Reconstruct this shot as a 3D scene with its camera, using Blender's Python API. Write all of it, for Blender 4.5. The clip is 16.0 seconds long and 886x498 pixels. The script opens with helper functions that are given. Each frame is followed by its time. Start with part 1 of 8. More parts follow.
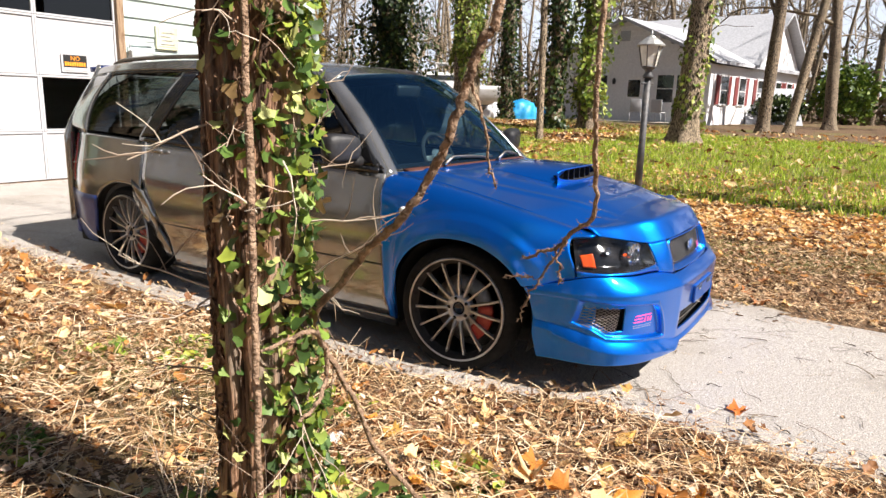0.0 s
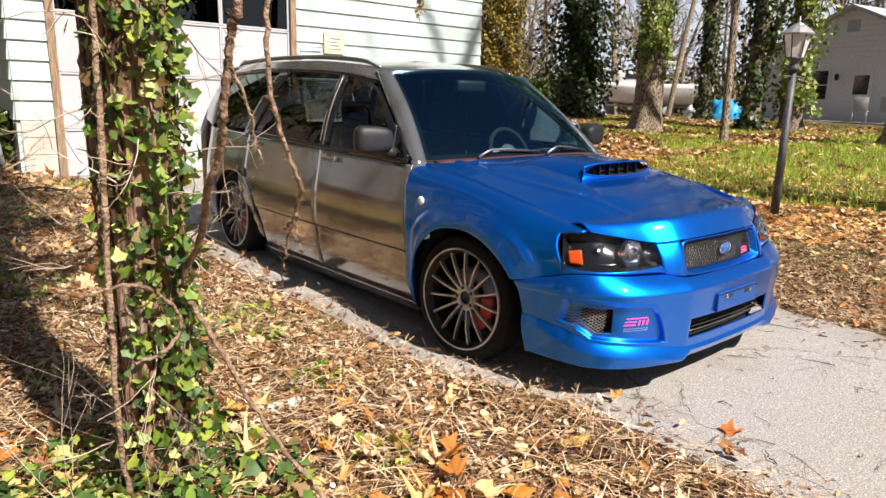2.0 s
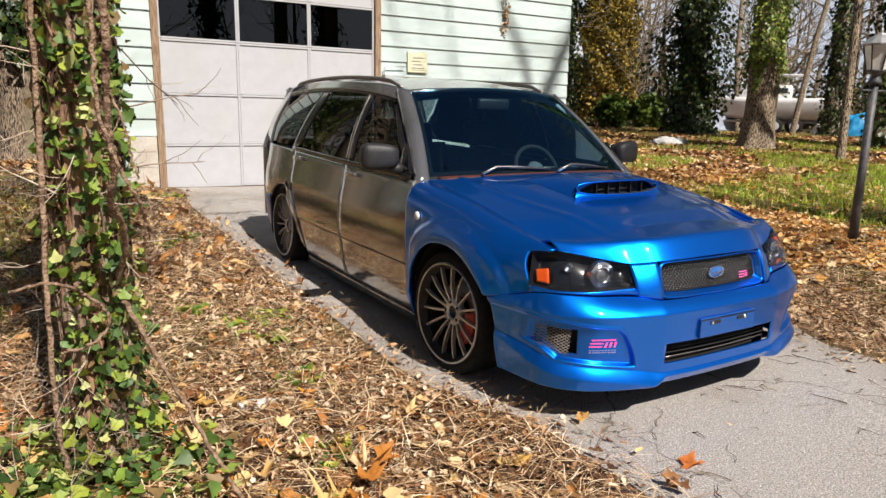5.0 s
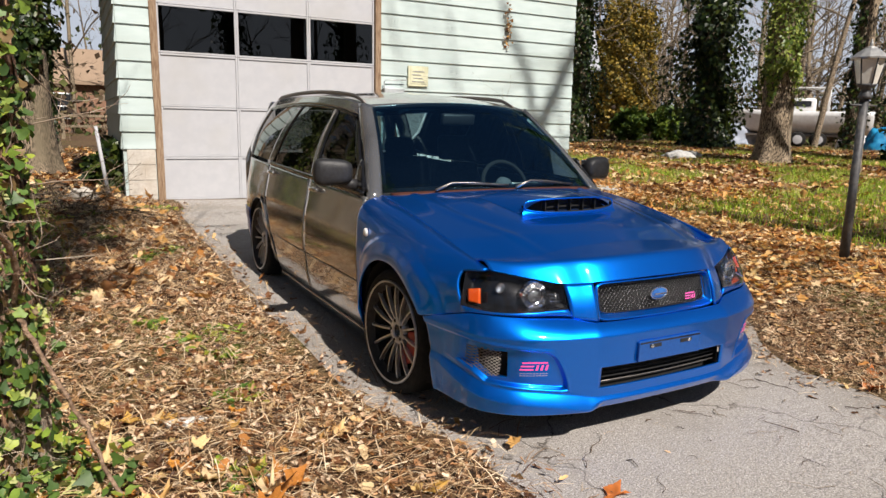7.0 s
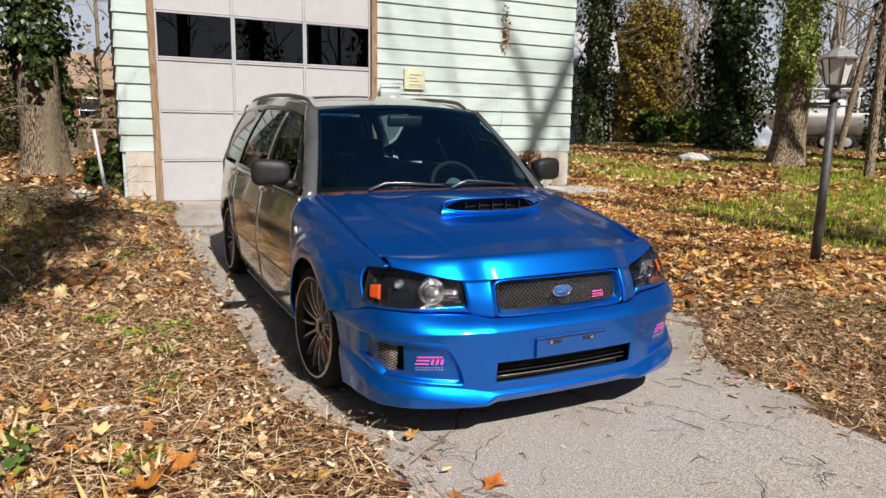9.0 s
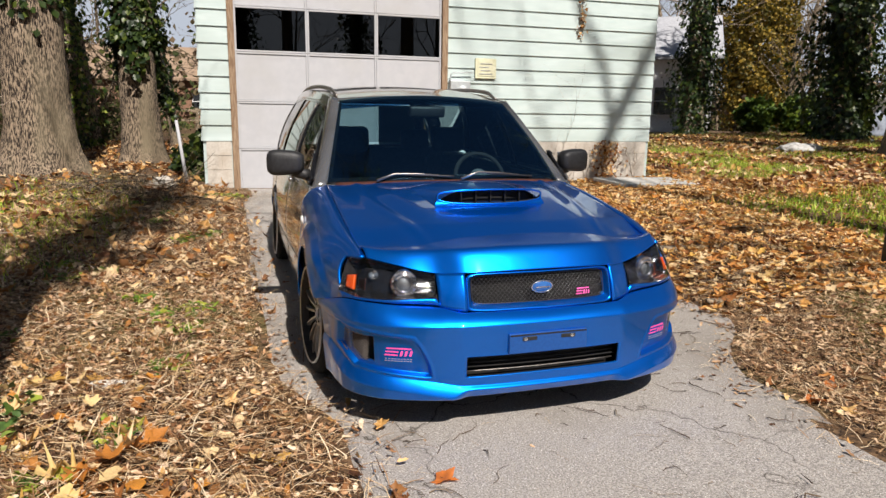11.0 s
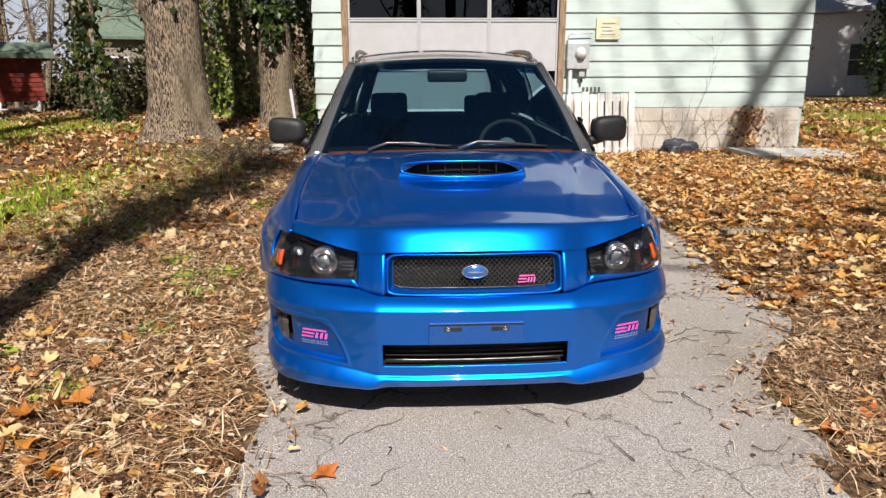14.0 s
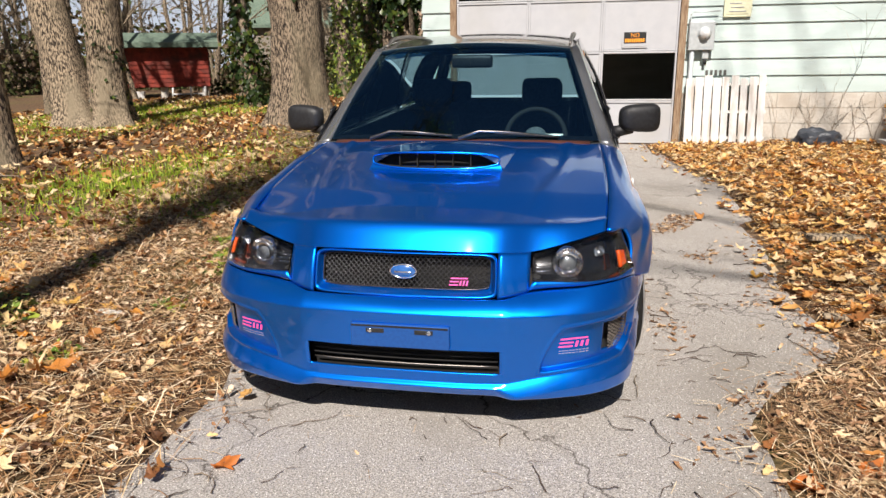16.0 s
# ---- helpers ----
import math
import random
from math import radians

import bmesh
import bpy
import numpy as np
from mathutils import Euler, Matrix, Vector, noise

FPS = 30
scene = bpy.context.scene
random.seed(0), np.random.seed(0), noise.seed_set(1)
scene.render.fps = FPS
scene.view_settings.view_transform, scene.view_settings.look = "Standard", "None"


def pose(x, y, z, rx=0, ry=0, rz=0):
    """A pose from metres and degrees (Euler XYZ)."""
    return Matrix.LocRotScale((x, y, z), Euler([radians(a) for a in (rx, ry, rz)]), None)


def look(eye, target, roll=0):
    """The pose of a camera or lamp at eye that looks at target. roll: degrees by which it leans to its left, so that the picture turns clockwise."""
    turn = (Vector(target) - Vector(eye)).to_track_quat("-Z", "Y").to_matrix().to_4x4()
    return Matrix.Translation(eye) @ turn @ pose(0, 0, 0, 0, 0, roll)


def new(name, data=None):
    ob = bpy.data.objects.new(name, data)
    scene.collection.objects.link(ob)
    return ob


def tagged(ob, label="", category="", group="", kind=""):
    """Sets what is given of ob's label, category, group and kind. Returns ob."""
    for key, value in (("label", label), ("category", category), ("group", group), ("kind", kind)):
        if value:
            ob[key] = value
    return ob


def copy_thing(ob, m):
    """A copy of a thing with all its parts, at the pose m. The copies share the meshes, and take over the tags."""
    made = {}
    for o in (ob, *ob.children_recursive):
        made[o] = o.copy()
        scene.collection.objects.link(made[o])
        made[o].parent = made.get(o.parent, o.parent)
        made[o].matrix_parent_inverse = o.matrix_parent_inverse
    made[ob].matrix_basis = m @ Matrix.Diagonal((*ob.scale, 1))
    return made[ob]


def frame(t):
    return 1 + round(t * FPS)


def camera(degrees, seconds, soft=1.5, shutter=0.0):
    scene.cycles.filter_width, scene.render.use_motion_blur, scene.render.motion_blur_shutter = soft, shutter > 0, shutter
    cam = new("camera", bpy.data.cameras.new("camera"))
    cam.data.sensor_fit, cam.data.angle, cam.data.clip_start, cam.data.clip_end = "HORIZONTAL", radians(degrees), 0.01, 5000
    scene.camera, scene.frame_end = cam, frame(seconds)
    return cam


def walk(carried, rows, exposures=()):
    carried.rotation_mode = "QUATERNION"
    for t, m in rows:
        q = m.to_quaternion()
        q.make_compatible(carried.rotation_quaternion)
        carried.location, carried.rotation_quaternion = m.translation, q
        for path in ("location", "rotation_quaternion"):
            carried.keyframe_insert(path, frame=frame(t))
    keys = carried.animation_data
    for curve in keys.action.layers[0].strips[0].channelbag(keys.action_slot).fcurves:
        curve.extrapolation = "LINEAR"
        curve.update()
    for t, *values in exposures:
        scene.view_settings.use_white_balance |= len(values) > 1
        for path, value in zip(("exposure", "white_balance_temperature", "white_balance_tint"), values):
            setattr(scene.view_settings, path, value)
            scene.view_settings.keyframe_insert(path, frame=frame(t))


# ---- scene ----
cam = camera(66.4, 16.0)
PATH = [
    (0, (-3.401, -1.572, 1.219), (-1.75, -0.527, 0.795), 1.8),
    (0.3, (-3.306, -1.653, 1.234), (-1.697, -0.549, 0.798), 2.1),
    (0.5, (-3.248, -1.764, 1.225), (-1.678, -0.602, 0.797), 1.6),
    (1, (-3.135, -1.991, 1.235), (-1.658, -0.713, 0.807), 1.5),
    (1.5, (-3.029, -2.137, 1.22), (-1.698, -0.709, 0.787), 1.5),
    (2, (-2.883, -2.288, 1.205), (-1.616, -0.803, 0.768), 1.4),
    (2.5, (-2.773, -2.38, 1.205), (-1.576, -0.838, 0.767), 1.4),
    (3, (-2.66, -2.489, 1.208), (-1.52, -0.904, 0.771), 1.4),
    (3.5, (-2.59, -2.57, 1.213), (-1.499, -0.95, 0.781), 1.3),
    (4, (-2.54, -2.617, 1.224), (-1.489, -0.97, 0.797), 1.5),
    (4.2, (-2.523, -2.631, 1.226), (-1.486, -0.975, 0.802), 1.4),
    (6.3, (-2.24, -2.745, 1.241), (-1.286, -1.026, 0.873), 1.0),
    (6.5, (-2.202, -2.751, 1.253), (-1.254, -1.029, 0.883), 1.0),
    (7, (-2.091, -2.817, 1.252), (-1.151, -1.09, 0.886), 1.2),
    (7.5, (-1.984, -2.912, 1.26), (-1.049, -1.181, 0.902), 1.1),
    (8, (-1.913, -2.988, 1.256), (-0.994, -1.247, 0.902), 1.1),
    (8.2, (-1.866, -3.017, 1.251), (-0.964, -1.268, 0.896), 1.1),
    (10.3, (-1.382, -3.251, 1.269), (-0.648, -1.427, 0.9), 0.9),
    (10.5, (-1.339, -3.269, 1.279), (-0.655, -1.428, 0.905), 0.9),
    (11, (-1.199, -3.291, 1.269), (-0.607, -1.421, 0.875), 0.8),
    (11.5, (-1.009, -3.296, 1.267), (-0.487, -1.412, 0.845), 0.5),
    (12, (-0.88, -3.278, 1.265), (-0.417, -1.384, 0.819), 0.5),
    (12.5, (-0.726, -3.307, 1.255), (-0.379, -1.391, 0.8), 0.3),
    (13, (-0.607, -3.305, 1.258), (-0.39, -1.372, 0.796), 0.1),
    (13.5, (-0.43, -3.256, 1.255), (-0.288, -1.318, 0.779), 0.0),
    (14, (-0.236, -3.207, 1.259), (-0.137, -1.269, 0.771), -0.2),
    (14.5, (-0.008, -3.191, 1.243), (0.043, -1.255, 0.746), -0.3),
    (15, (0.176, -3.175, 1.261), (0.004, -1.248, 0.752), -0.7),
    (15.5, (0.379, -3.101, 1.256), (0.092, -1.192, 0.734), -0.6),
    (16, (0.541, -3.013, 1.265), (0.189, -1.117, 0.737), -0.8),
]
walk(cam, [(t, look(eye, target, roll)) for t, eye, target, roll in PATH],
     [(0.0, 1.17), (1.5, 1.00), (3.5, 0.69), (7.0, 0.42), (11.0, 0.39), (14.5, 0.51), (16.0, 0.57)])

# ---- sun and sky: the sun stands in front of the garage, a little over 45 degrees up ----
SUN_TO = Vector((0.08, -1.0, 1.10)).normalized()
world = bpy.data.worlds.new("sky")
scene.world = world
world.use_nodes = True
wn = world.node_tree.nodes
sky = wn.new("ShaderNodeTexSky")
sky.sky_type = 'NISHITA'
sky.sun_disc = False
sky.dust_density, sky.air_density = 1.0, 1.0
sky.sun_elevation = math.asin(SUN_TO.z)
sky.sun_rotation = math.atan2(SUN_TO.x, SUN_TO.y)
world.node_tree.links.new(sky.outputs[0], wn["Background"].inputs[0])
wn["Background"].inputs[1].default_value = 0.030
sun = new("sun", bpy.data.lights.new("sun", 'SUN'))
sun.data.energy, sun.data.angle, sun.data.color = 5.0, radians(0.6), (1.0, 0.925, 0.85)
sun.matrix_world = look(SUN_TO * 30, (0, 0, 0))


# ---- materials ----
def surf(name, c1, c2=None, scale=8.0, rough=0.6, bump=0.0, bscale=60.0, metal=0.0, coat=0.0, c3=None, s3=1.5, stretch=None, rvar=0.0,
         spec=0.5, rand=0.0, sub=0.0, detail=6.0, ramp=(0.35, 0.65), f3=(0.5, 0.68)):
    """A surface of two colours mixed by a fine grain, a third in larger stains, and a fine relief."""
    m = bpy.data.materials.new(name)
    m.use_nodes = True
    n, l = m.node_tree.nodes, m.node_tree.links
    b = n["Principled BSDF"]
    b.inputs["Roughness"].default_value, b.inputs["Metallic"].default_value = rough, metal
    b.inputs["Coat Weight"].default_value, b.inputs["Coat Roughness"].default_value = coat, 0.04
    b.inputs["Specular IOR Level"].default_value = spec
    if sub:
        b.inputs["Subsurface Weight"].default_value = sub
    c2 = c2 or c1
    tc = n.new("ShaderNodeTexCoord")
    src = tc.outputs["Object"]
    if stretch:
        mp = n.new("ShaderNodeMapping")
        mp.inputs["Scale"].default_value = stretch
        l.new(src, mp.inputs[0])
        src = mp.outputs[0]

    def grain(s, lo, hi, det):
        t = n.new("ShaderNodeTexNoise")
        t.inputs["Scale"].default_value, t.inputs["Detail"].default_value = s, det
        l.new(src, t.inputs["Vector"])
        r = n.new("ShaderNodeValToRGB")
        r.color_ramp.elements[0].position, r.color_ramp.elements[1].position = lo, hi
        l.new(t.outputs["Fac"], r.inputs[0])
        return t, r.outputs[0]

    def mix(f, a, c):
        x = n.new("ShaderNodeMix")
        x.data_type = 'RGBA'
        for s, v in ((x.inputs[6], a), (x.inputs[7], c)):
            if isinstance(v, tuple):
                s.default_value = (*v, 1)
            else:
                l.new(v, s)
        l.new(f, x.inputs[0])
        return x.outputs[2]

    _, f = grain(scale, *ramp, detail)
    col = mix(f, c1, c2)
    if c3:
        _, g = grain(s3, *f3, 4)
        col = mix(g, col, c3)
    if rand:
        oi = n.new("ShaderNodeObjectInfo")
        geo = n.new("ShaderNodeNewGeometry")
        ad = n.new("ShaderNodeMath")
        ad.operation = 'ADD'
        l.new(oi.outputs["Random"], ad.inputs[0])
        l.new(geo.outputs["Random Per Island"], ad.inputs[1])
        fr = n.new("ShaderNodeMath")
        fr.operation = 'FRACT'
        l.new(ad.outputs[0], fr.inputs[0])
        mr = n.new("ShaderNodeMapRange")
        mr.inputs[3].default_value, mr.inputs[4].default_value = 1 - rand, 1 + rand
        l.new(fr.outputs[0], mr.inputs[0])
        hs = n.new("ShaderNodeHueSaturation")
        l.new(mr.outputs[0], hs.inputs["Value"])
        l.new(col, hs.inputs["Color"])
        col = hs.outputs[0]
    l.new(col, b.inputs["Base Color"])
    if rvar:
        mr2 = n.new("ShaderNodeMapRange")
        mr2.inputs[3].default_value, mr2.inputs[4].default_value = max(0, rough - rvar), min(1, rough + rvar)
        l.new(f, mr2.inputs[0])
        l.new(mr2.outputs[0], b.inputs["Roughness"])
    if bump:
        t, _ = grain(bscale, 0, 1, 5)
        bp = n.new("ShaderNodeBump")
        bp.inputs["Strength"].default_value, bp.inputs["Distance"].default_value = bump, 0.02
        l.new(t.outputs["Fac"], bp.inputs["Height"])
        l.new(bp.outputs[0], b.inputs["Normal"])
    return m


def glass(name, tint, rough=0.0, ior=1.5, sheen=(1, 1, 1)):
    m = bpy.data.materials.new(name)
    m.use_nodes = True
    n, l = m.node_tree.nodes, m.node_tree.links
    out = n["Material Output"]
    n.remove(n["Principled BSDF"])
    tr, gl, fr, mx = n.new("ShaderNodeBsdfTransparent"), n.new("ShaderNodeBsdfGlossy"), n.new("ShaderNodeFresnel"), n.new("ShaderNodeMixShader")
    tr.inputs[0].default_value = (*tint, 1)
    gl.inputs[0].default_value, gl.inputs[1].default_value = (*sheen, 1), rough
    fr.inputs[0].default_value = ior
    l.new(fr.outputs[0], mx.inputs[0])
    l.new(tr.outputs[0], mx.inputs[1])
    l.new(gl.outputs[0], mx.inputs[2])
    l.new(mx.outputs[0], out.inputs[0])
    return m


M_BLUE = surf("blue paint", (0.0, 0.150, 0.70), (0.0, 0.182, 0.80), 900, 0.32, 0.004, 700, metal=0.88, coat=1.0, spec=0.1)
M_NAVY = surf("weathered navy paint", (0.008, 0.035, 0.22), (0.015, 0.05, 0.27), 14, 0.45, 0.05, 200, metal=0.4, coat=0.5, c3=(0.03, 0.05, 0.16), s3=5)
M_SILVER = surf("silver paint", (0.30, 0.295, 0.29), (0.37, 0.365, 0.36), 700, 0.15, 0.006, 600, metal=0.78, coat=0.8, c3=(0.18, 0.165, 0.15), s3=2.2)
M_BLACKPL = surf("black plastic", (0.012, 0.012, 0.013), (0.022, 0.022, 0.024), 60, 0.5, 0.15, 400)
M_GLOSSBLK = surf("gloss black", (0.006, 0.006, 0.007), (0.010, 0.010, 0.011), 30, 0.15, coat=0.5)
M_RUBBER = surf("tyre rubber", (0.009, 0.009, 0.009), (0.018, 0.017, 0.016), 40, 0.85, 0.3, 200, spec=0.25)
M_RIM = surf("satin silver wheel paint", (0.50, 0.51, 0.54), (0.60, 0.61, 0.64), 60, 0.28, 0.03, 300, metal=0.65, c3=(0.30, 0.28, 0.27), s3=6)
M_CHROME = surf("chrome", (0.75, 0.76, 0.78), (0.82, 0.83, 0.85), 30, 0.12, metal=1.0)
M_STEEL = surf("brake steel", (0.25, 0.23, 0.21), (0.35, 0.31, 0.28), 50, 0.4, 0.1, 150, metal=0.9)
M_RED = surf("red caliper paint", (0.35, 0.03, 0.02), (0.42, 0.05, 0.03), 40, 0.45)
M_AMBER = surf("amber lens", (0.62, 0.07, 0.008), (0.72, 0.11, 0.012), 90, 0.2, coat=0.8)
M_REDLENS = surf("red lens", (0.35, 0.01, 0.01), (0.45, 0.02, 0.02), 60, 0.15, coat=0.8)
M_MESH = surf("dull grey mesh metal", (0.045, 0.045, 0.048), (0.08, 0.08, 0.084), 60, 0.35, metal=0.8)
M_PINK = surf("pink decal", (0.85, 0.10, 0.42), (0.9, 0.14, 0.47), 60, 0.4)
M_CLOTH = surf("dark seat cloth", (0.040, 0.044, 0.052), (0.070, 0.075, 0.086), 90, 0.9, 0.4, 500)
M_DASH = surf("dark grey dashboard vinyl", (0.08, 0.085, 0.09), (0.11, 0.115, 0.12), 90, 0.7, 0.3, 500)
# Blue sheen puts the colour of reflected sky into the windshield's gloss.
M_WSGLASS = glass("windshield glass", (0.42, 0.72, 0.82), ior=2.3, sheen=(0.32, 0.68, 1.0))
M_TINT = glass("tinted window glass", (0.09, 0.10, 0.10))
M_LENS = glass("clear lens", (0.95, 0.96, 0.97))
M_DARK = surf("dark underbody", (0.008, 0.008, 0.008), (0.014, 0.013, 0.012), 20, 0.9)


# ---- mesh helpers ----
def part(name, bm, mat, parent=None, label="", smooth=True, solid=0.0):
    """Links a bmesh as one mesh object under a thing or a part."""
    me = bpy.data.meshes.new(name)
    bm.to_mesh(me)
    bm.free()
    me.materials.append(mat)
    for p in me.polygons:
        p.use_smooth = smooth
    ob = new(name, me)
    ob.parent = parent
    if label:
        ob["label"] = label
    if solid:
        s = ob.modifiers.new("thickness", 'SOLIDIFY')
        s.thickness, s.offset = solid, -1.0
    return ob


def thing(name, loc, label, category, group="", kind="", rz=0.0):
    ob = new(name)
    ob.empty_display_size = 0.1
    ob.matrix_basis = pose(*loc, 0, 0, rz)
    return tagged(ob, label, category, group, kind)


def grid(fn, nu, nv, bm=None, flip=False, keep=None):
    bm = bm or bmesh.new()
    v = [[bm.verts.new(fn(i / nu, j / nv)) for j in range(nv + 1)] for i in range(nu + 1)]
    for i in range(nu):
        for j in range(nv):
            if keep and not keep((i + 0.5) / nu, (j + 0.5) / nv):
                continue
            q = (v[i][j], v[i + 1][j], v[i + 1][j + 1], v[i][j + 1])
            bm.faces.new(q[::-1] if flip else q)
    loose = [w for w in bm.verts if not w.link_faces]
    if loose:
        bmesh.ops.delete(bm, geom=loose, context='VERTS')
    return bm


def box(x0, y0, z0, x1, y1, z1, bm=None, bevel=0.0, m=None):
    bm2 = bmesh.new()
    bmesh.ops.create_cube(bm2, size=1.0)
    for v in bm2.verts:
        v.co = Vector((x0 + (v.co.x + 0.5) * (x1 - x0), y0 + (v.co.y + 0.5) * (y1 - y0), z0 + (v.co.z + 0.5) * (z1 - z0)))
    if bevel:
        bmesh.ops.bevel(bm2, geom=bm2.edges[:], offset=bevel, segments=2, affect='EDGES', profile=0.5)
    if m:
        bmesh.ops.transform(bm2, matrix=m, verts=bm2.verts)
    return join(bm, bm2)


def join(bm, other):
    if bm is None:
        return other
    me = bpy.data.meshes.new("tmp")
    other.to_mesh(me)
    other.free()
    bm.from_mesh(me)
    bpy.data.meshes.remove(me)
    return bm


def tube(points, radii, bm=None, sides=8, close=True):
    """A round limb along points."""
    bm = bm or bmesh.new()
    pts = [Vector(p) for p in points]
    rings = []
    for i, p in enumerate(pts):
        d = (pts[min(i + 1, len(pts) - 1)] - pts[max(i - 1, 0)]).normalized()
        a = d.cross(Vector((0.13, 0.21, 1))) if abs(d.z) < 0.9 else d.cross(Vector((1, 0.1, 0)))
        a.normalize()
        c = d.cross(a)
        r = radii[i] if isinstance(radii, (list, tuple)) else radii
        rings.append([bm.verts.new(p + (a * math.cos(k * 2 * math.pi / sides) + c * math.sin(k * 2 * math.pi / sides)) * r) for k in range(sides)])
    for r0, r1 in zip(rings, rings[1:]):
        for k in range(sides):
            bm.faces.new((r0[k], r0[(k + 1) % sides], r1[(k + 1) % sides], r1[k]))
    if close:
        bm.faces.new(rings[0][::-1])
        bm.faces.new(rings[-1])
    return bm


def lathe(profile, bm=None, sides=24, m=None):
    """Turns (radius, height) pairs about z."""
    bm2 = bmesh.new()
    rings = [[bm2.verts.new((r * math.cos(k * 2 * math.pi / sides), r * math.sin(k * 2 * math.pi / sides), z)) for k in range(sides)] for r, z in profile]
    for r0, r1 in zip(rings, rings[1:]):
        for k in range(sides):
            bm2.faces.new((r0[k], r0[(k + 1) % sides], r1[(k + 1) % sides], r1[k]))
    if m:
        bmesh.ops.transform(bm2, matrix=m, verts=bm2.verts)
    return join(bm, bm2)


def spline(pairs):
    """A smooth function through (t, value) pairs; a value may be a number or a tuple."""
    ts = [p[0] for p in pairs]
    vs = [np.atleast_1d(np.array(p[1], float)) for p in pairs]

    def f(t):
        t = min(max(t, ts[0]), ts[-1])
        i = 0
        while i < len(ts) - 2 and t > ts[i + 1]:
            i += 1
        h = ts[i + 1] - ts[i]
        u = (t - ts[i]) / h

        def slope(k):
            a, c = max(k - 1, 0), min(k + 1, len(ts) - 1)
            return (vs[c] - vs[a]) / (ts[c] - ts[a])
        m0, m1 = slope(i) * h, slope(i + 1) * h
        r = (2 * u ** 3 - 3 * u ** 2 + 1) * vs[i] + (u ** 3 - 2 * u ** 2 + u) * m0 + (3 * u ** 2 - 2 * u ** 3) * vs[i + 1] + (u ** 3 - u ** 2) * m1
        return float(r[0]) if len(r) == 1 else tuple(float(q) for q in r)
    return f


def lerp(a, b, t):
    return a + (b - a) * t


def sstep(a, b, x):
    t = min(max((x - a) / (b - a), 0.0), 1.0)
    return t * t * (3 - 2 * t)


def n3(x, y, z=0.0):
    return noise.noise(Vector((x, y, z)))


# ---- ground ----
def height(x, y):
    """The lie of the land; the driveway is level by the car's nose and climbs a little to the garage."""
    yy = min(max(y, 0.0), 14.0)
    h = 0.021 * yy
    h += 0.17 * sstep(1.5, 3.4, x) * math.exp(-(max(y, 0) / 5.0) ** 2)
    h += 0.018 * min(max(x - 4.0, 0.0), 25.0)
    h -= 0.5 * sstep(9.0, 16.0, y) * sstep(18.0, 34.0, x)
    h += 0.20 * math.exp(-((x + 3.4) ** 2 + (y - 7.6) ** 2) / 3.0)
    h += 0.045 * sstep(-1.15, -1.9, x) + 0.02 * sstep(1.3, 2.2, x)
    off = 1.0 - sstep(-1.25, -1.0, x) * (1 - sstep(1.1, 2.0, x))
    h += off * (0.03 * n3(x * 0.8, y * 0.8, 3.1) + 0.012 * n3(x * 3, y * 3, 1.7))
    return h


def drive_left(y):
    return -1.07 + 0.25 * sstep(0.3, -0.9, y) + 0.10 * sstep(4.8, 6.6, y) + 0.05 * n3(y * 1.9, 0.3) + 0.025 * n3(y * 7.0, 1.3)


def drive_right(y):
    return 1.22 + 0.52 * sstep(-0.75, 0.15, y) + 0.25 * sstep(0.8, 2.8, y) - 0.35 * sstep(3.2, 6.4, y) + 0.06 * n3(y * 1.7, 5.3) + 0.03 * n3(y * 6.0, 7.3)


def ground_axis(lo, hi, near_lo, near_hi, step):
    a = [near_lo + step * i for i in range(int((near_hi - near_lo) / step) + 1)]
    out, d, p = [], step, near_hi
    while p < hi:
        d *= 1.25
        p += d
        out.append(p)
    inn, d, p = [], step, near_lo
    while p > lo:
        d *= 1.25
        p -= d
        inn.append(p)
    return inn[::-1] + a + out


def build_ground():
    xs, ys = ground_axis(-900, 900, -8, 9, 0.12), ground_axis(-900, 900, -6, 12, 0.12)
    bm = bmesh.new()
    vs = [[bm.verts.new((x, y, height(x, y) - (0.03 if drive_left(y) + 0.1 < x < drive_right(y) - 0.1 and -40 < y < 6.8 else 0.0))) for y in ys] for x in xs]
    for i in range(len(xs) - 1):
        for j in range(len(ys) - 1):
            bm.faces.new((vs[i][j], vs[i + 1][j], vs[i + 1][j + 1], vs[i][j + 1]))
    return tagged(part("ground", bm, M_SOIL), "leaf-strewn soil and thin spring grass of a wooded yard", "ground", kind="structure")


def build_drive():
    ys = [-30 + i for i in range(26)] + [-4 + i * 0.07 for i in range(155)]
    ys = [y for y in ys if y < 6.82] + [6.82]
    bm = bmesh.new()
    rows = []
    for y in ys:
        a, b = drive_left(y), drive_right(y)
        row = [bm.verts.new((a - 0.02, y, height(a, y) - 0.03))]
        for k in range(25):
            x = lerp(a, b, k / 24)
            row.append(bm.verts.new((x, y, max(height(x, y), 0) + 0.012 * n3(x * 0.9, y * 0.9, 9) * 0.3)))
        row.append(bm.verts.new((b + 0.02, y, height(b, y) - 0.03)))
        rows.append(row)
    for r0, r1 in zip(rows, rows[1:]):
        for k in range(len(r0) - 1):
            bm.faces.new((r0[k], r0[k + 1], r1[k + 1], r1[k]))
    return tagged(part("driveway", bm, M_ASPHALT), "worn pale grey asphalt driveway with fine cracks", "driveway", kind="structure")


M_SOIL = surf("soil and leaf litter", (0.032, 0.018, 0.009), (0.20, 0.115, 0.055), 26, 0.95, 0.8, 60, c3=(0.12, 0.12, 0.022), s3=0.55, f3=(0.54, 0.70))

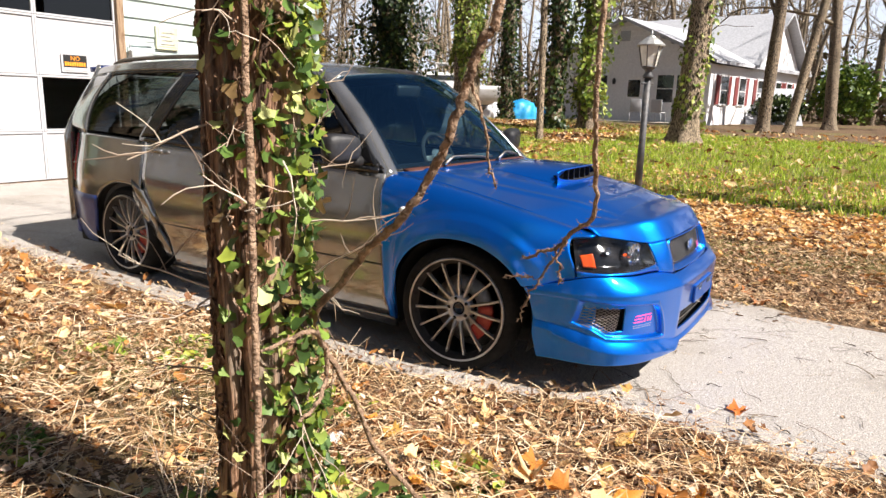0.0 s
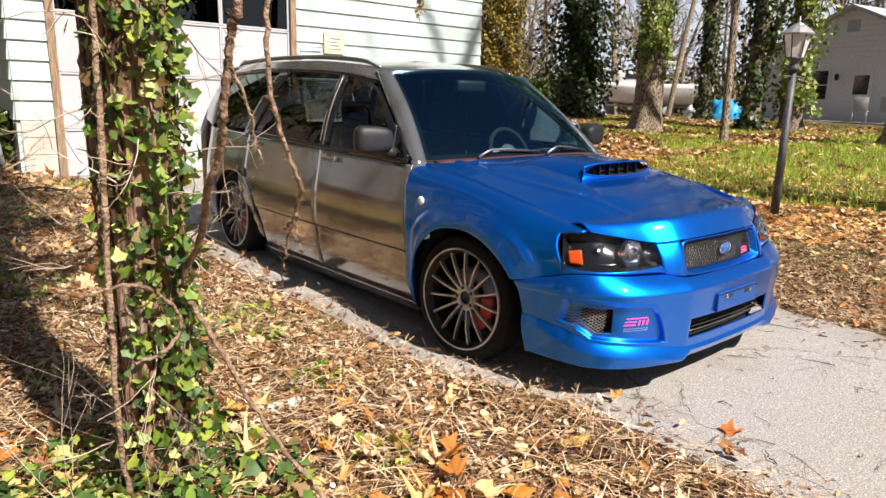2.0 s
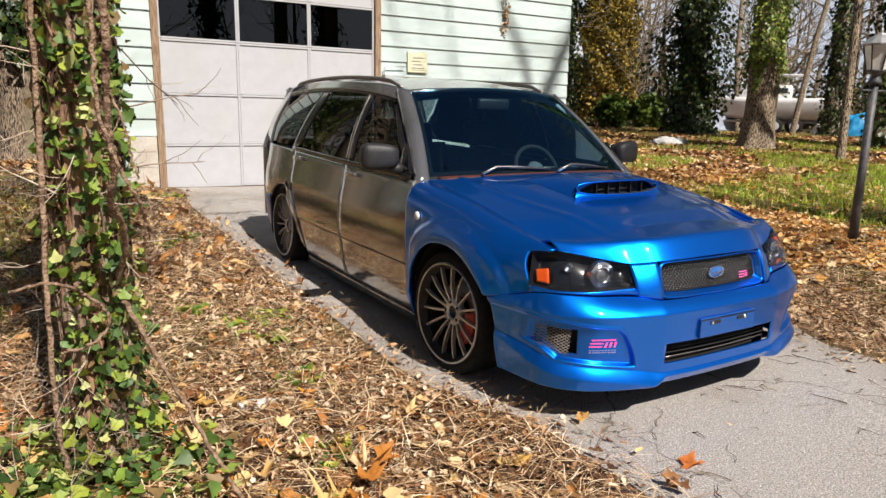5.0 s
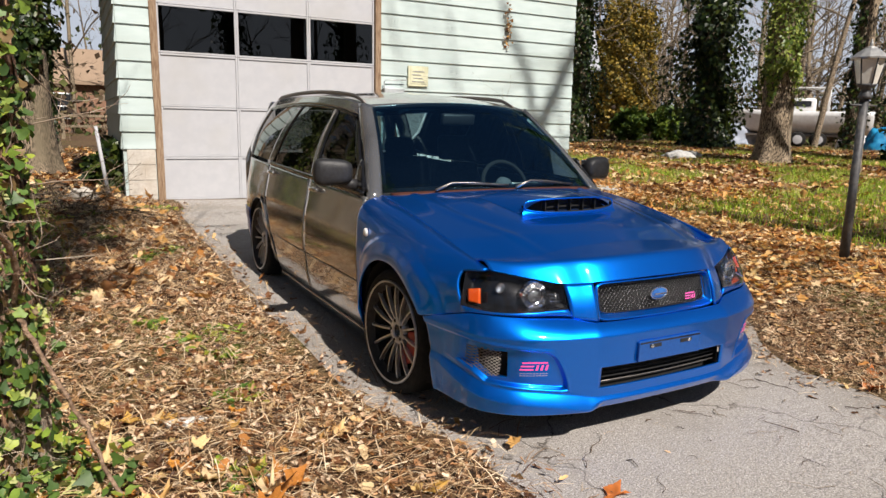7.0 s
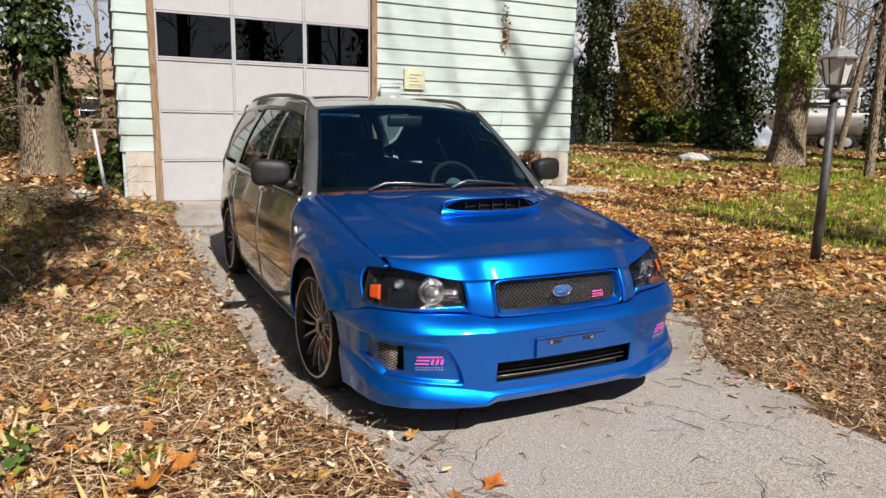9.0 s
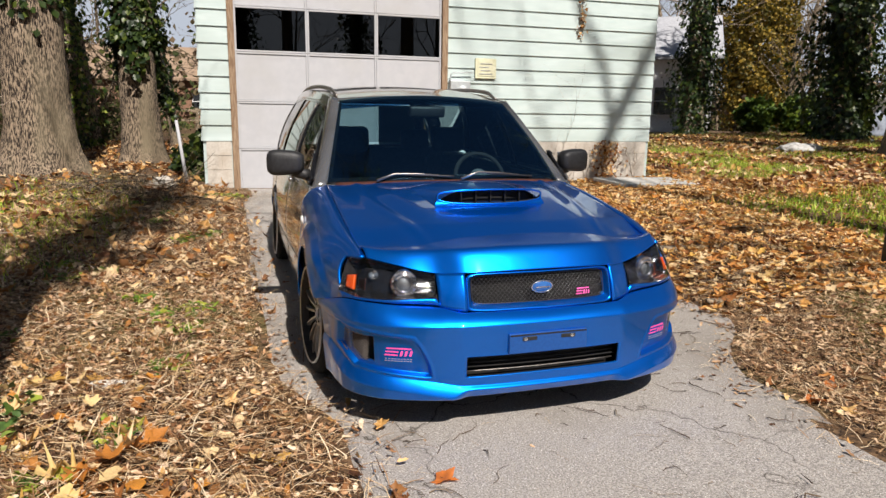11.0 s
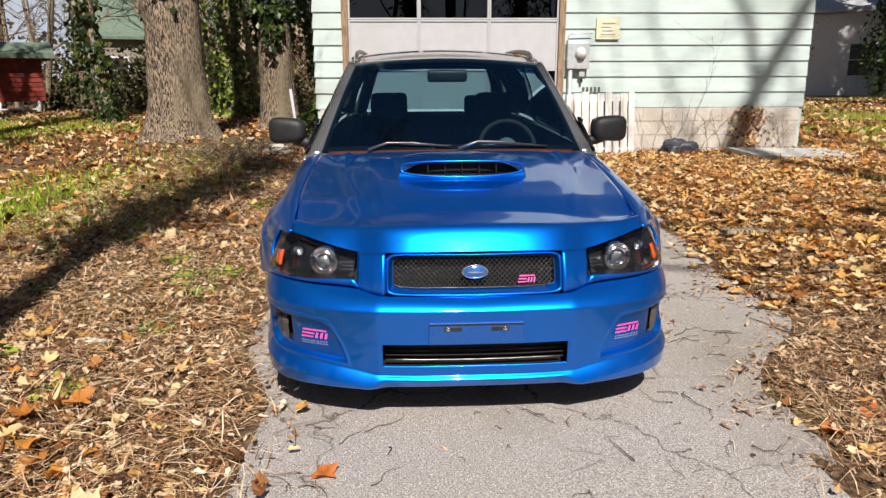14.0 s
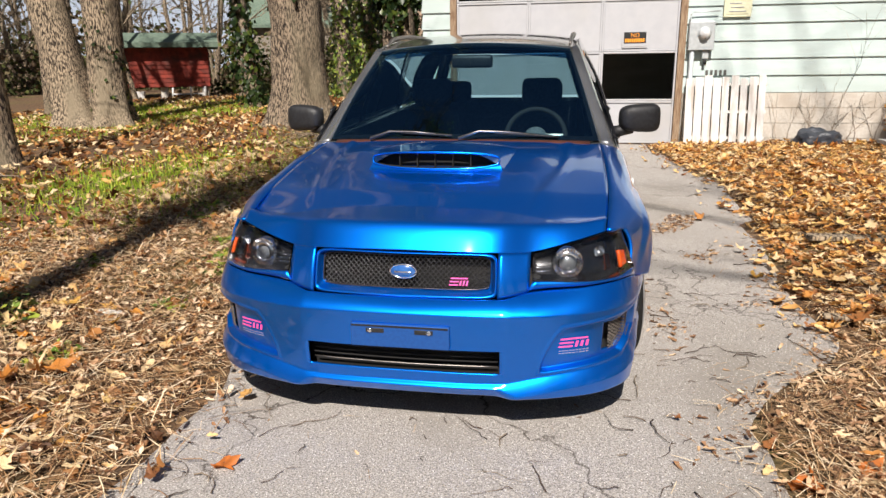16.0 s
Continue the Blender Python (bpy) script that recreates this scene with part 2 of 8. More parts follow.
def asphalt():
    """Worn asphalt: pale aggregate in a grey binder, stains, fine cracks."""
    m = surf("worn asphalt", (0.21, 0.193, 0.178), (0.50, 0.462, 0.425), 150, 0.92, 0.5, 260, c3=(0.29, 0.262, 0.23), s3=1.1, ramp=(0.36, 0.62))
    n, l = m.node_tree.nodes, m.node_tree.links
    b = n["Principled BSDF"]
    col = b.inputs["Base Color"].links[0].from_socket
    tc = n.new("ShaderNodeTexCoord")

    def mix(f, a, c):
        x = n.new("ShaderNodeMix")
        x.data_type = 'RGBA'
        l.new(f, x.inputs[0])
        l.new(a, x.inputs[6])
        x.inputs[7].default_value = (*c, 1)
        return x.outputs[2]

    def ramp(src, lo, hi, flip=False):
        r = n.new("ShaderNodeValToRGB")
        e = r.color_ramp.elements
        e[0].position, e[1].position = lo, hi
        if flip:
            e[0].color, e[1].color = (1, 1, 1, 1), (0, 0, 0, 1)
        l.new(src, r.inputs[0])
        return r.outputs[0]

    for sc, hi, c in ((85, 0.21, (0.80, 0.77, 0.73)), (120, 0.22, (0.08, 0.075, 0.07)), (60, 0.15, (0.55, 0.46, 0.36))):
        v = n.new("ShaderNodeTexVoronoi")
        v.inputs["Scale"].default_value = sc
        l.new(tc.outputs["Object"], v.inputs["Vector"])
        col = mix(ramp(v.outputs["Distance"], hi * 0.7, hi, True), col, c)
    nz = n.new("ShaderNodeTexNoise")
    nz.inputs["Scale"].default_value, nz.inputs["Detail"].default_value = 3.5, 8
    l.new(tc.outputs["Object"], nz.inputs["Vector"])
    sc = n.new("ShaderNodeVectorMath")
    sc.operation = 'SCALE'
    sc.inputs["Scale"].default_value = 0.55
    l.new(nz.outputs["Color"], sc.inputs[0])
    ad = n.new("ShaderNodeVectorMath")
    l.new(tc.outputs["Object"], ad.inputs[0])
    l.new(sc.outputs[0], ad.inputs[1])
    v = n.new("ShaderNodeTexVoronoi")
    v.feature = 'DISTANCE_TO_EDGE'
    v.inputs["Scale"].default_value = 0.75
    l.new(ad.outputs[0], v.inputs["Vector"])
    crack = ramp(v.outputs["Distance"], 0.0014, 0.0048, True)
    keep = n.new("ShaderNodeTexNoise")
    keep.inputs["Scale"].default_value = 0.9
    l.new(tc.outputs["Object"], keep.inputs["Vector"])
    mm = n.new("ShaderNodeMath")
    mm.operation = 'MULTIPLY'
    l.new(crack, mm.inputs[0])
    l.new(ramp(keep.outputs["Fac"], 0.40, 0.50), mm.inputs[1])
    col = mix(mm.outputs[0], col, (0.06, 0.048, 0.038))
    l.new(col, b.inputs["Base Color"])
    return m


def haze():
    """Glowing colour painted as pale sky low over the horizon, thinning out upwards."""
    m = bpy.data.materials.new("glowing horizon haze")
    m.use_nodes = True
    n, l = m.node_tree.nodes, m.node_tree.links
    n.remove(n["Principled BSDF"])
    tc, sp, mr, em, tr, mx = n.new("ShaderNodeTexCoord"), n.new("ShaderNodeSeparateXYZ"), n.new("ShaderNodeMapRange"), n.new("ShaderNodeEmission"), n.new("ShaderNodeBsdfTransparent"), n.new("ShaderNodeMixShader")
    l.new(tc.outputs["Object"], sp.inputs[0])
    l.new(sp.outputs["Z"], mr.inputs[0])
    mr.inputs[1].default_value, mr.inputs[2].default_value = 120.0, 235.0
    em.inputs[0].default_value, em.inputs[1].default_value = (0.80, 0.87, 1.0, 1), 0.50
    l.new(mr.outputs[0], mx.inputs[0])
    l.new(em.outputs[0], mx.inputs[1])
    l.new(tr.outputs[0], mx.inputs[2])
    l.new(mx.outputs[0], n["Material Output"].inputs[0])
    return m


M_ASPHALT = asphalt()
# Self-lit ring added to brighten the sky seen low between the trees.
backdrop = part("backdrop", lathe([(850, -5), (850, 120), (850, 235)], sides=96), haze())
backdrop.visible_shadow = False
tagged(backdrop, "glowing ring painted as pale hazy spring sky low over the wood", "sky", kind="structure")
ground = build_ground()
driveway = build_drive()


# ---- garage ----
M_SIDING = surf("pale mint painted siding", (0.45, 0.54, 0.525), (0.51, 0.595, 0.58), 12, 0.75, 0.12, 90, c3=(0.41, 0.48, 0.45), s3=1.6, stretch=(0.25, 1, 1))
M_WHITE = surf("chalky white paint", (0.425, 0.43, 0.455), (0.455, 0.46, 0.48), 9, 0.7, 0.06, 80, c3=(0.41, 0.405, 0.40), s3=1.0, f3=(0.48, 0.75))
M_RAWWOOD = surf("weathered bare timber", (0.20, 0.12, 0.07), (0.36, 0.26, 0.17), 14, 0.85, 0.4, 60, stretch=(6, 6, 0.6))
M_BLOCK = surf("painted concrete block", (0.52, 0.475, 0.41), (0.60, 0.56, 0.50), 30, 0.9, 0.4, 120, c3=(0.46, 0.40, 0.33), s3=2.5)
M_ROOFING = surf("dark asphalt shingles", (0.05, 0.05, 0.05), (0.10, 0.095, 0.09), 60, 0.9, 0.4, 120)
GY = 6.85          # face of the front wall
GL, GR = -1.53, 5.68
DL, DR = -1.05, 1.95   # the door's opening
DZ0, DZ1 = 0.15, 3.28
GTOP, GBACK = 3.62, 10.4


def wall(name, x0, y0, z0, x1, y1, z1, mat, label):
    return tagged(part(name, box(x0, y0, z0, x1, y1, z1), mat, smooth=False), label, "wall", kind="structure")


def build_garage_walls():
    t = 0.14
    y0, y1 = GY + 0.02, GY + 0.02 + t
    wall("wall_front_left", GL, y0, 0.0, DL - 0.09, y1, GTOP, M_SIDING, "garage front wall of pale mint siding, beside the door")
    fr = wall("wall_front_right", DR + 0.09, y0, 0.0, GR, y1, GTOP, M_SIDING, "garage front wall of pale mint lapped siding")
    wall("wall_front_top", DL - 0.09, y0, DZ1 + 0.09, DR + 0.09, y1, GTOP, M_SIDING, "garage wall above the door")
    wall("wall_side_left", GL, y1, 0.0, GL + t, GBACK, GTOP, M_SIDING, "garage side wall of pale mint siding")
    wall("wall_side_right", GR - t, y1, 0.0, GR, GBACK, GTOP, M_SIDING, "garage side wall of pale mint siding")
    wall("wall_back", GL, GBACK, 0.0, GR, GBACK + t, GTOP, M_SIDING, "garage back wall")
    tagged(part("ceiling", box(GL, y0, GTOP, GR, GBACK + t, GTOP + 0.15), M_WHITE, smooth=False), "garage ceiling", "ceiling", kind="structure")
    bm = bmesh.new()
    xm = (GL + GR) / 2
    for s in (-1, 1):
        xe = GL - 0.35 if s < 0 else GR + 0.35
        a = [bm.verts.new(p) for p in ((xe, GY - 0.4, GTOP + 0.1), (xm, GY - 0.4, GTOP + 1.5), (xm, GBACK + 0.4, GTOP + 1.5), (xe, GBACK + 0.4, GTOP + 0.1))]
        b = [bm.verts.new(v.co + Vector((0, 0, 0.16))) for v in a]
        bm.faces.new(a)
        bm.faces.new(b)
        for k in range(4):
            bm.faces.new((a[k], a[(k + 1) % 4], b[(k + 1) % 4], b[k]))
    bmesh.ops.recalc_face_normals(bm, faces=bm.faces)
    bg = bmesh.new()
    tri = [[bg.verts.new((x, yy, z)) for x, z in ((GL, GTOP + 0.15), (GR, GTOP + 0.15), (xm, GTOP + 1.48))] for yy in (y0, y1)]
    bg.faces.new(tri[0])
    bg.faces.new(tri[1][::-1])
    for k in range(3):
        bg.faces.new((tri[0][k], tri[1][k], tri[1][(k + 1) % 3], tri[0][(k + 1) % 3]))
    bmesh.ops.recalc_face_normals(bg, faces=bg.faces)
    tagged(part("wall_gable", bg, M_SIDING, smooth=False), "garage gable of pale mint siding", "wall", kind="structure")
    tagged(part("roof", bm, M_ROOFING, smooth=False), "dark shingled garage roof", "roof", kind="structure")
    return fr


def board(x0, x1, z, h, bm=None):
    """One lapped siding board: its lower edge stands proud."""
    bm = bm or bmesh.new()
    v = [bm.verts.new(p) for p in ((x0, GY + 0.012, z + h), (x1, GY + 0.012, z + h), (x1, GY - 0.012, z), (x0, GY - 0.012, z),
                                   (x0, GY + 0.018, z), (x1, GY + 0.018, z), (x0, GY + 0.0185, z + h), (x1, GY + 0.0185, z + h))]
    for q in ((3, 2, 1, 0), (3, 4, 5, 2), (2, 5, 7, 1), (0, 6, 4, 3), (0, 1, 7, 6)):
        bm.faces.new([v[k] for k in q])
    return bm


def build_siding(parent_l, parent_r):
    pitch, z = 0.222, 0.84
    while z < GTOP - 0.05:
        h = min(pitch + 0.006, GTOP - z)
        part("siding_board", board(GL, DL - 0.09, z, h), M_SIDING, parent_l, smooth=False)
        part("siding_board", board(DR + 0.09, GR, z, h), M_SIDING, parent_r, smooth=False)
        z += pitch


def side_board(y0, y1, z, h):
    """One lapped board on the garage's left side."""
    bm = bmesh.new()
    v = [bm.verts.new(p) for p in ((GL - 0.004, y0, z + h), (GL - 0.004, y1, z + h), (GL - 0.028, y1, z), (GL - 0.028, y0, z), (GL - 0.001, y0, z), (GL - 0.001, y1, z))]
    for q in ((0, 1, 2, 3), (3, 2, 5, 4), (0, 3, 4), (1, 5, 2)):
        bm.faces.new([v[k] for k in q])
    bmesh.ops.recalc_face_normals(bm, faces=bm.faces)
    return bm


wall_fr = build_garage_walls()
for k in range(13):
    part("siding_board", side_board(GY + 0.02, GBACK + 0.1, 0.84 + k * 0.222, min(0.228, GTOP - 0.84 - k * 0.222)), M_SIDING, bpy.data.objects["wall_side_left"], smooth=False)
wall_fl = bpy.data.objects["wall_front_left"]
build_siding(wall_fl, wall_fr)


def build_foundation():
    for nm, x0, x1 in (("foundation_left", GL + 0.04, DL - 0.1), ("foundation_right", DR + 0.1, GR - 0.06)):
        f = tagged(part(nm, box(x0, GY - 0.004, -0.3, x1, GY + 0.018, 0.835), M_BLOCK, smooth=False), "painted concrete block foundation of the garage", "foundation", kind="structure")
        for r in range(4):
            z = 0.835 - 0.2 * (r + 1)
            x = x0 - (0.2 if r % 2 else 0.0)
            while x < x1 - 0.02:
                a, b = max(x, x0), min(x + 0.4, x1)
                part("block", box(a + 0.004, GY - 0.013, z + 0.004, b - 0.004, GY - 0.004, z + 0.196, bevel=0.003), M_BLOCK, f, smooth=False)
                x += 0.4


build_foundation()


def build_garage_door():
    d = tagged(thing("garage_door", (0, GY, 0), "white panelled overhead garage door with dark window row", "garage door", kind="structure"), kind="structure")
    zs = [DZ0, 0.73, 1.39, 2.07, 2.68, DZ1]
    w = (DR - DL) / 3
    for r in range(5):
        for c in range(3):
            x0, x1, z0, z1 = DL + c * w, DL + (c + 1) * w, zs[r], zs[r + 1]
            rim = 0.028
            bm = None
            for a in ((x0, z0, x0 + rim, z1), (x1 - rim, z0, x1, z1), (x0 + rim, z0, x1 - rim, z0 + rim), (x0 + rim, z1 - rim, x1 - rim, z1)):
                bm = box(a[0] + 0.001, 0.03, a[1] + 0.002, a[2] - 0.001, 0.075, a[3] - 0.002, bm, 0.004)
            part("rail", bm, M_WHITE, d, smooth=False)
            if r == 3:
                part("window_pane", box(x0 + rim, 0.05, z0 + rim, x1 - rim, 0.056, z1 - rim), M_TINT, d, "dark dusty glass", smooth=False).visible_shadow = False
            elif not (r == 1 and c == 2):
                part("panel", box(x0 + rim, 0.045, z0 + rim, x1 - rim, 0.058, z1 - rim, bevel=0.003), M_WHITE, d, smooth=False)
    for nm, a in (("jamb", (DL - 0.09, DL)), ("jamb", (DR, DR + 0.09))):
        part(nm, box(a[0], -0.03, 0.1, a[1], 0.10, DZ1 + 0.09, bevel=0.005), M_RAWWOOD, d, "weathered bare timber jamb", smooth=False)
    part("lintel", box(DL, -0.03, DZ1, DR, 0.10, DZ1 + 0.09, bevel=0.005), M_RAWWOOD, d, smooth=False)
    return d


garage_door = build_garage_door()


# ---- the car ----
car = thing("car", (0, 0, 0), "lowered silver station wagon with blue hood, fenders and front bumper", "car")
HUB_F, HUB_R, WR = (-0.03, 0.287), (2.505, 0.325), 0.297
roof_z = spline([(0.90, 1.335), (1.3, 1.392), (1.9, 1.422), (2.6, 1.418), (3.15, 1.385), (3.3, 1.36)])
roof_x = spline([(0.90, 0.55), (1.3, 0.572), (1.9, 0.582), (2.6, 0.575), (3.3, 0.55)])
belt_z = spline([(0.36, 0.872), (1.3, 0.895), (2.3, 0.925), (3.4, 0.955)])
belt_x = spline([(0.36, 0.785), (1.3, 0.80), (2.3, 0.80), (3.0, 0.785), (3.45, 0.73)])


def side_x(y, z):
    """Half width of the body side at a station and height."""
    zb, xb = belt_z(y), belt_x(y)
    if z <= zb:
        k = spline([(0.10, 0.765), (0.17, 0.80), (0.30, 0.833), (0.44, 0.846), (0.455, 0.852), (0.60, 0.853), (0.72, 0.842), (0.82, 0.822), (0.95, 0.80)])(z * 0.95 / zb if zb else z)
        end = sstep(2.85, 3.5, y)
        return k + (xb - 0.80) - 0.06 * end * end
    t = (z - zb) / max(roof_z(y) - zb, 0.01)
    return lerp(xb, roof_x(y) + 0.012, t) + 0.030 * math.sin(min(t, 1.0) * math.pi)


def mirrored(fn, s):
    return lambda u, v: Vector((s * fn(u, v)[0], fn(u, v)[1], fn(u, v)[2]))


def side_panel(name, yl, yr, zb, zt, mat, s, nu=24, nv=20, inset=0.0, label="", solid=0.012, parent=None):
    def f(u, v):
        z0 = lerp(zb(lerp(yl(0), yr(0), u)), zt(lerp(yl(1), yr(1), u)), v)
        zlo, zhi = zb(lerp(yl(0), yr(0), u)), zt(lerp(yl(1), yr(1), u))
        y = lerp(yl(v), yr(v), u)
        z = lerp(zlo, zhi, v)
        return Vector((s * (side_x(y, z) - inset), y, z))
    return part(name, grid(f, nu, nv, flip=s < 0), mat, parent or car, label, solid=solid)


def arch(hub, front, back, up):
    """The wheel opening's edge, as a height over y."""
    def f(y):
        d = (hub[0] - y) / front if y < hub[0] else (y - hub[0]) / back
        return hub[1] + up * (1 - d ** 2.2) ** (1 / 2.2) if d < 1 else 0.0
    return f


front_arch, rear_arch = arch(HUB_F, 0.385, 0.345, 0.335), arch(HUB_R, 0.36, 0.36, 0.325)
const = lambda c: (lambda _: c)
sill = lambda y: 0.165
for s in (-1, 1):
    belt = lambda y: belt_z(y) - 0.004
    side_panel("front_door", lambda v: 0.375 + 0.055 * v, lambda v: 1.285 + 0.03 * v, sill, belt, M_SILVER, s, 28, 22)
    side_panel("rear_door", lambda v: 1.293 + 0.03 * v, lambda v: lerp(2.06, 2.30, sstep(0.15, 0.75, v)), sill, belt, M_SILVER, s, 28, 22)
    side_panel("sill", const(0.36), const(2.12), const(0.10), const(0.16), M_SILVER, s, 20, 4)
    # quarter panel over the rear wheel
    side_panel("quarter_panel", lambda v: lerp(2.07, 2.31, sstep(0.05, 0.55, v)), lambda v: lerp(3.02, 3.40, sstep(0.0, 0.3, v)),
               lambda y: max(rear_arch(y), 0.22), belt, M_SILVER, s, 40, 22)


# fender: rounds over from the arch to the hood's seam
seam_z = spline([(-0.70, 0.672), (-0.62, 0.692), (-0.3, 0.762), (0.1, 0.835), (0.43, 0.878)])
seam_x = spline([(-0.70, 0.665), (-0.62, 0.685), (-0.3, 0.705), (0.1, 0.705), (0.43, 0.695)])
bumper_top = spline([(-0.66, 0.528), (-0.55, 0.506), (-0.46, 0.479), (-0.36, 0.459)])


def fender_point(u, v):
    y = lerp(-0.578 + 0.044 * sstep(0.0, 0.8, v) - 0.082 * sstep(0.82, 1.0, v), lerp(0.367, 0.425, v), u)
    zb = max(front_arch(y), 0.165 if y > 0 else bumper_top(y))
    zt, xt = seam_z(y), seam_x(y) + 0.0018
    w = 0.848 + 0.010 * sstep(-0.05, -0.25, y) * sstep(-0.5, -0.3, y) - 0.075 * sstep(-0.28, -0.66, y)
    z = lerp(zb, zt, v)
    x = w - 0.010 * sstep(0.60, 0.75, z) + 0.012 * math.exp(-((z - zb - 0.02) / 0.05) ** 2) * sstep(-0.42, -0.36, y)
    x -= 0.05 * sstep(0.30, 0.16, z) * sstep(0.25, 0.3, y)
    # a raised band follows the wheel opening
    dy = (HUB_F[0] - y) / 0.385 if y < HUB_F[0] else (y - HUB_F[0]) / 0.345
    dz = max(z - HUB_F[1], 0.0) / 0.335
    ring_d = (abs(dy) ** 2.2 + dz ** 2.2) ** (1 / 2.2)
    x += 0.017 * sstep(1.37, 1.24, ring_d) * sstep(-0.50, -0.40, y) * sstep(0.36, 0.30, y)
    q = max(0.0, (z - (zt - 0.15)) / 0.15)
    x = x - (x - xt) * (1 - math.sqrt(max(1 - q ** 2.3, 0)))
    return Vector((x, y, z))


def arch_liner(s, hub, front, back, up, x0, x1):
    def f(a, b):
        th = math.pi * lerp(-0.12, 1.12, a)
        c, sn = math.cos(th), math.sin(th)
        rr = (abs(c) ** 2.2 + abs(sn) ** 2.2) ** (-1 / 2.2)
        return Vector((s * lerp(x0, x1, b), hub[0] + (back if c > 0 else front) * c * rr * 0.99, hub[1] + up * sn * rr * 0.99))
    return grid(f, 36, 4, flip=s > 0)


for s in (-1, 1):
    part("fender", grid(mirrored(fender_point, s), 90, 56, flip=s < 0), M_BLUE, car, "bright metallic blue fender", solid=0.012)
    part("wheel_arch_liner", arch_liner(s, HUB_F, 0.385, 0.345, 0.335, 0.835, 0.45), M_DARK, car)
    part("wheel_arch_liner", arch_liner(s, HUB_R, 0.36, 0.36, 0.325, 0.835, 0.45), M_DARK, car)
    m = pose(s * 0.847, 0.275, 0.712, 0, s * 90, 0)
    part("side_marker_lamp", lathe([(0.0, 0.008), (0.012, 0.008), (0.02, 0.004), (0.022, -0.004)], sides=18, m=m), surf("pale lamp lens", (0.75, 0.75, 0.72), (0.8, 0.8, 0.78), 60, 0.2, coat=0.8) if s < 0 else bpy.data.materials["pale lamp lens"], car)


# hood
hood_front = spline([(-0.2, (-0.836, 0.65)), (0.0, (-0.842, 0.652)), (0.2, (-0.836, 0.65)), (0.325, (-0.815, 0.645)), (0.43, (-0.762, 0.638)), (0.56, (-0.705, 0.663)), (0.69, (-0.625, 0.690))])
cowl_y = spline([(0.0, 0.27), (0.35, 0.30), (0.6, 0.37), (0.70, 0.43)])


def hood_z(x, y):
    ax = abs(x)
    yf, zf = hood_front(ax)
    zc = seam_z(min(max(y, -0.62), 0.43)) + 0.040 * (1 - (ax / 0.69) ** 2)
    t = max(y - yf, 0.0)
    r = 1 - (1 - min(t / 0.34, 1.0)) ** 1.6
    u = min(max((t - 0.020) / 0.066, 0.0), 1.0)
    roll = 1.20 * (min(t, 0.020) + 0.066 * (u - u ** 3 + u ** 4 / 2))
    z = lerp(zf, zc, r) + roll * (1 - 0.45 * sstep(0.35, 0.69, ax)) * (1 - sstep(0.48, 0.684, ax) * sstep(0.04, 0.16, t)) * math.exp(-max(t - 0.06, 0) / 0.30)
    k = sstep(-0.75, 0.1, y)
    ridge = 0.007 * math.exp(-((ax - lerp(0.41, 0.545, k)) / 0.022) ** 2) * sstep(0.05, 0.3, t)
    plateau = 0.022 * sstep(lerp(0.43, 0.56, k), lerp(0.27, 0.40, k), ax) * sstep(0.10, 0.55, t) * (1 - 0.8 * sstep(0.0, 0.3, y))
    return z + ridge + plateau


def hood_point(x, v):
    y = lerp(hood_front(abs(x))[0], cowl_y(abs(x)), v)
    return Vector((x, y, hood_z(x, y)))




def hood_grid_point(u, v):
    a = 2 * u - 1
    p = hood_point(0.684 * a, 0.0005 + 0.9925 * v ** 1.5)
    k = (seam_x(min(max(p.y, -0.62), 0.43)) - 0.0012) / 0.684
    p.x *= lerp(1.0, k, sstep(0.75, 1.0, abs(a)))
    return p


hood_bm = grid(hood_grid_point, 120, 110)


def nose_point(s):
    """The strip of hood between the grille and a headlight."""
    def f(u, v):
        x = lerp(0.325, 0.43, u)
        yt, zt = hood_front(x)
        zb = lerp(0.497, 0.514, u)
        yb = lerp(-0.868, -0.822, u ** 1.5)
        return Vector((s * x, lerp(yb, yt, v) - 0.008 * math.sin(v * math.pi), lerp(zb, zt + 0.001, v)))
    return f


for s in (-1, 1):
    grid(nose_point(s), 8, 10, hood_bm, flip=s < 0)
hood = part("hood", hood_bm, M_BLUE, car, "bright metallic blue hood with a raised air scoop", solid=0.008)


# air scoop on the hood: a low plinth with a wide mouth
def scoop_shell(u, v):
    w = lerp(0.285, 0.33, v) * (1 - 0.55 * sstep(0.75, 1.0, v))
    a = 2 * u - 1
    y = lerp(-0.278, 0.18, v) + 0.035 * a * a * (1 - v) + 0.01
    x = w * a
    hh = 0.077 * (1 - v) ** 0.8 * (1 - abs(a) ** 3.2) + 0.001
    return Vector((x, y, hood_z(x, y) + hh))


def lip_point(th, grow=1.0):
    c, sn = math.cos(th), math.sin(th)
    x = 0.268 * grow * (abs(c) ** 0.42) * (1 if c > 0 else -1)
    h = 0.040 + 0.033 * (abs(sn) ** 0.55) * (1 if sn > 0 else -1) * (1 - 0.25 * (x / 0.27) ** 2)
    y = -0.275 + 0.035 * (x / 0.27) ** 2 - 0.014 * (1 - h / 0.075)
    return Vector((x, y, hood_z(x, y) + h))


def scoop_front(u, v):
    """The blue face below the mouth."""
    p = lip_point(math.pi + math.pi * u)
    y = p.y - 0.030 * (1 - v) ** 2 * (1 - 0.6 * (p.x / 0.27) ** 4)
    x = p.x * (1 + 0.07 * (1 - v) ** 2)
    return Vector((x, y, lerp(hood_z(x, y) - 0.003, p.z, v)))


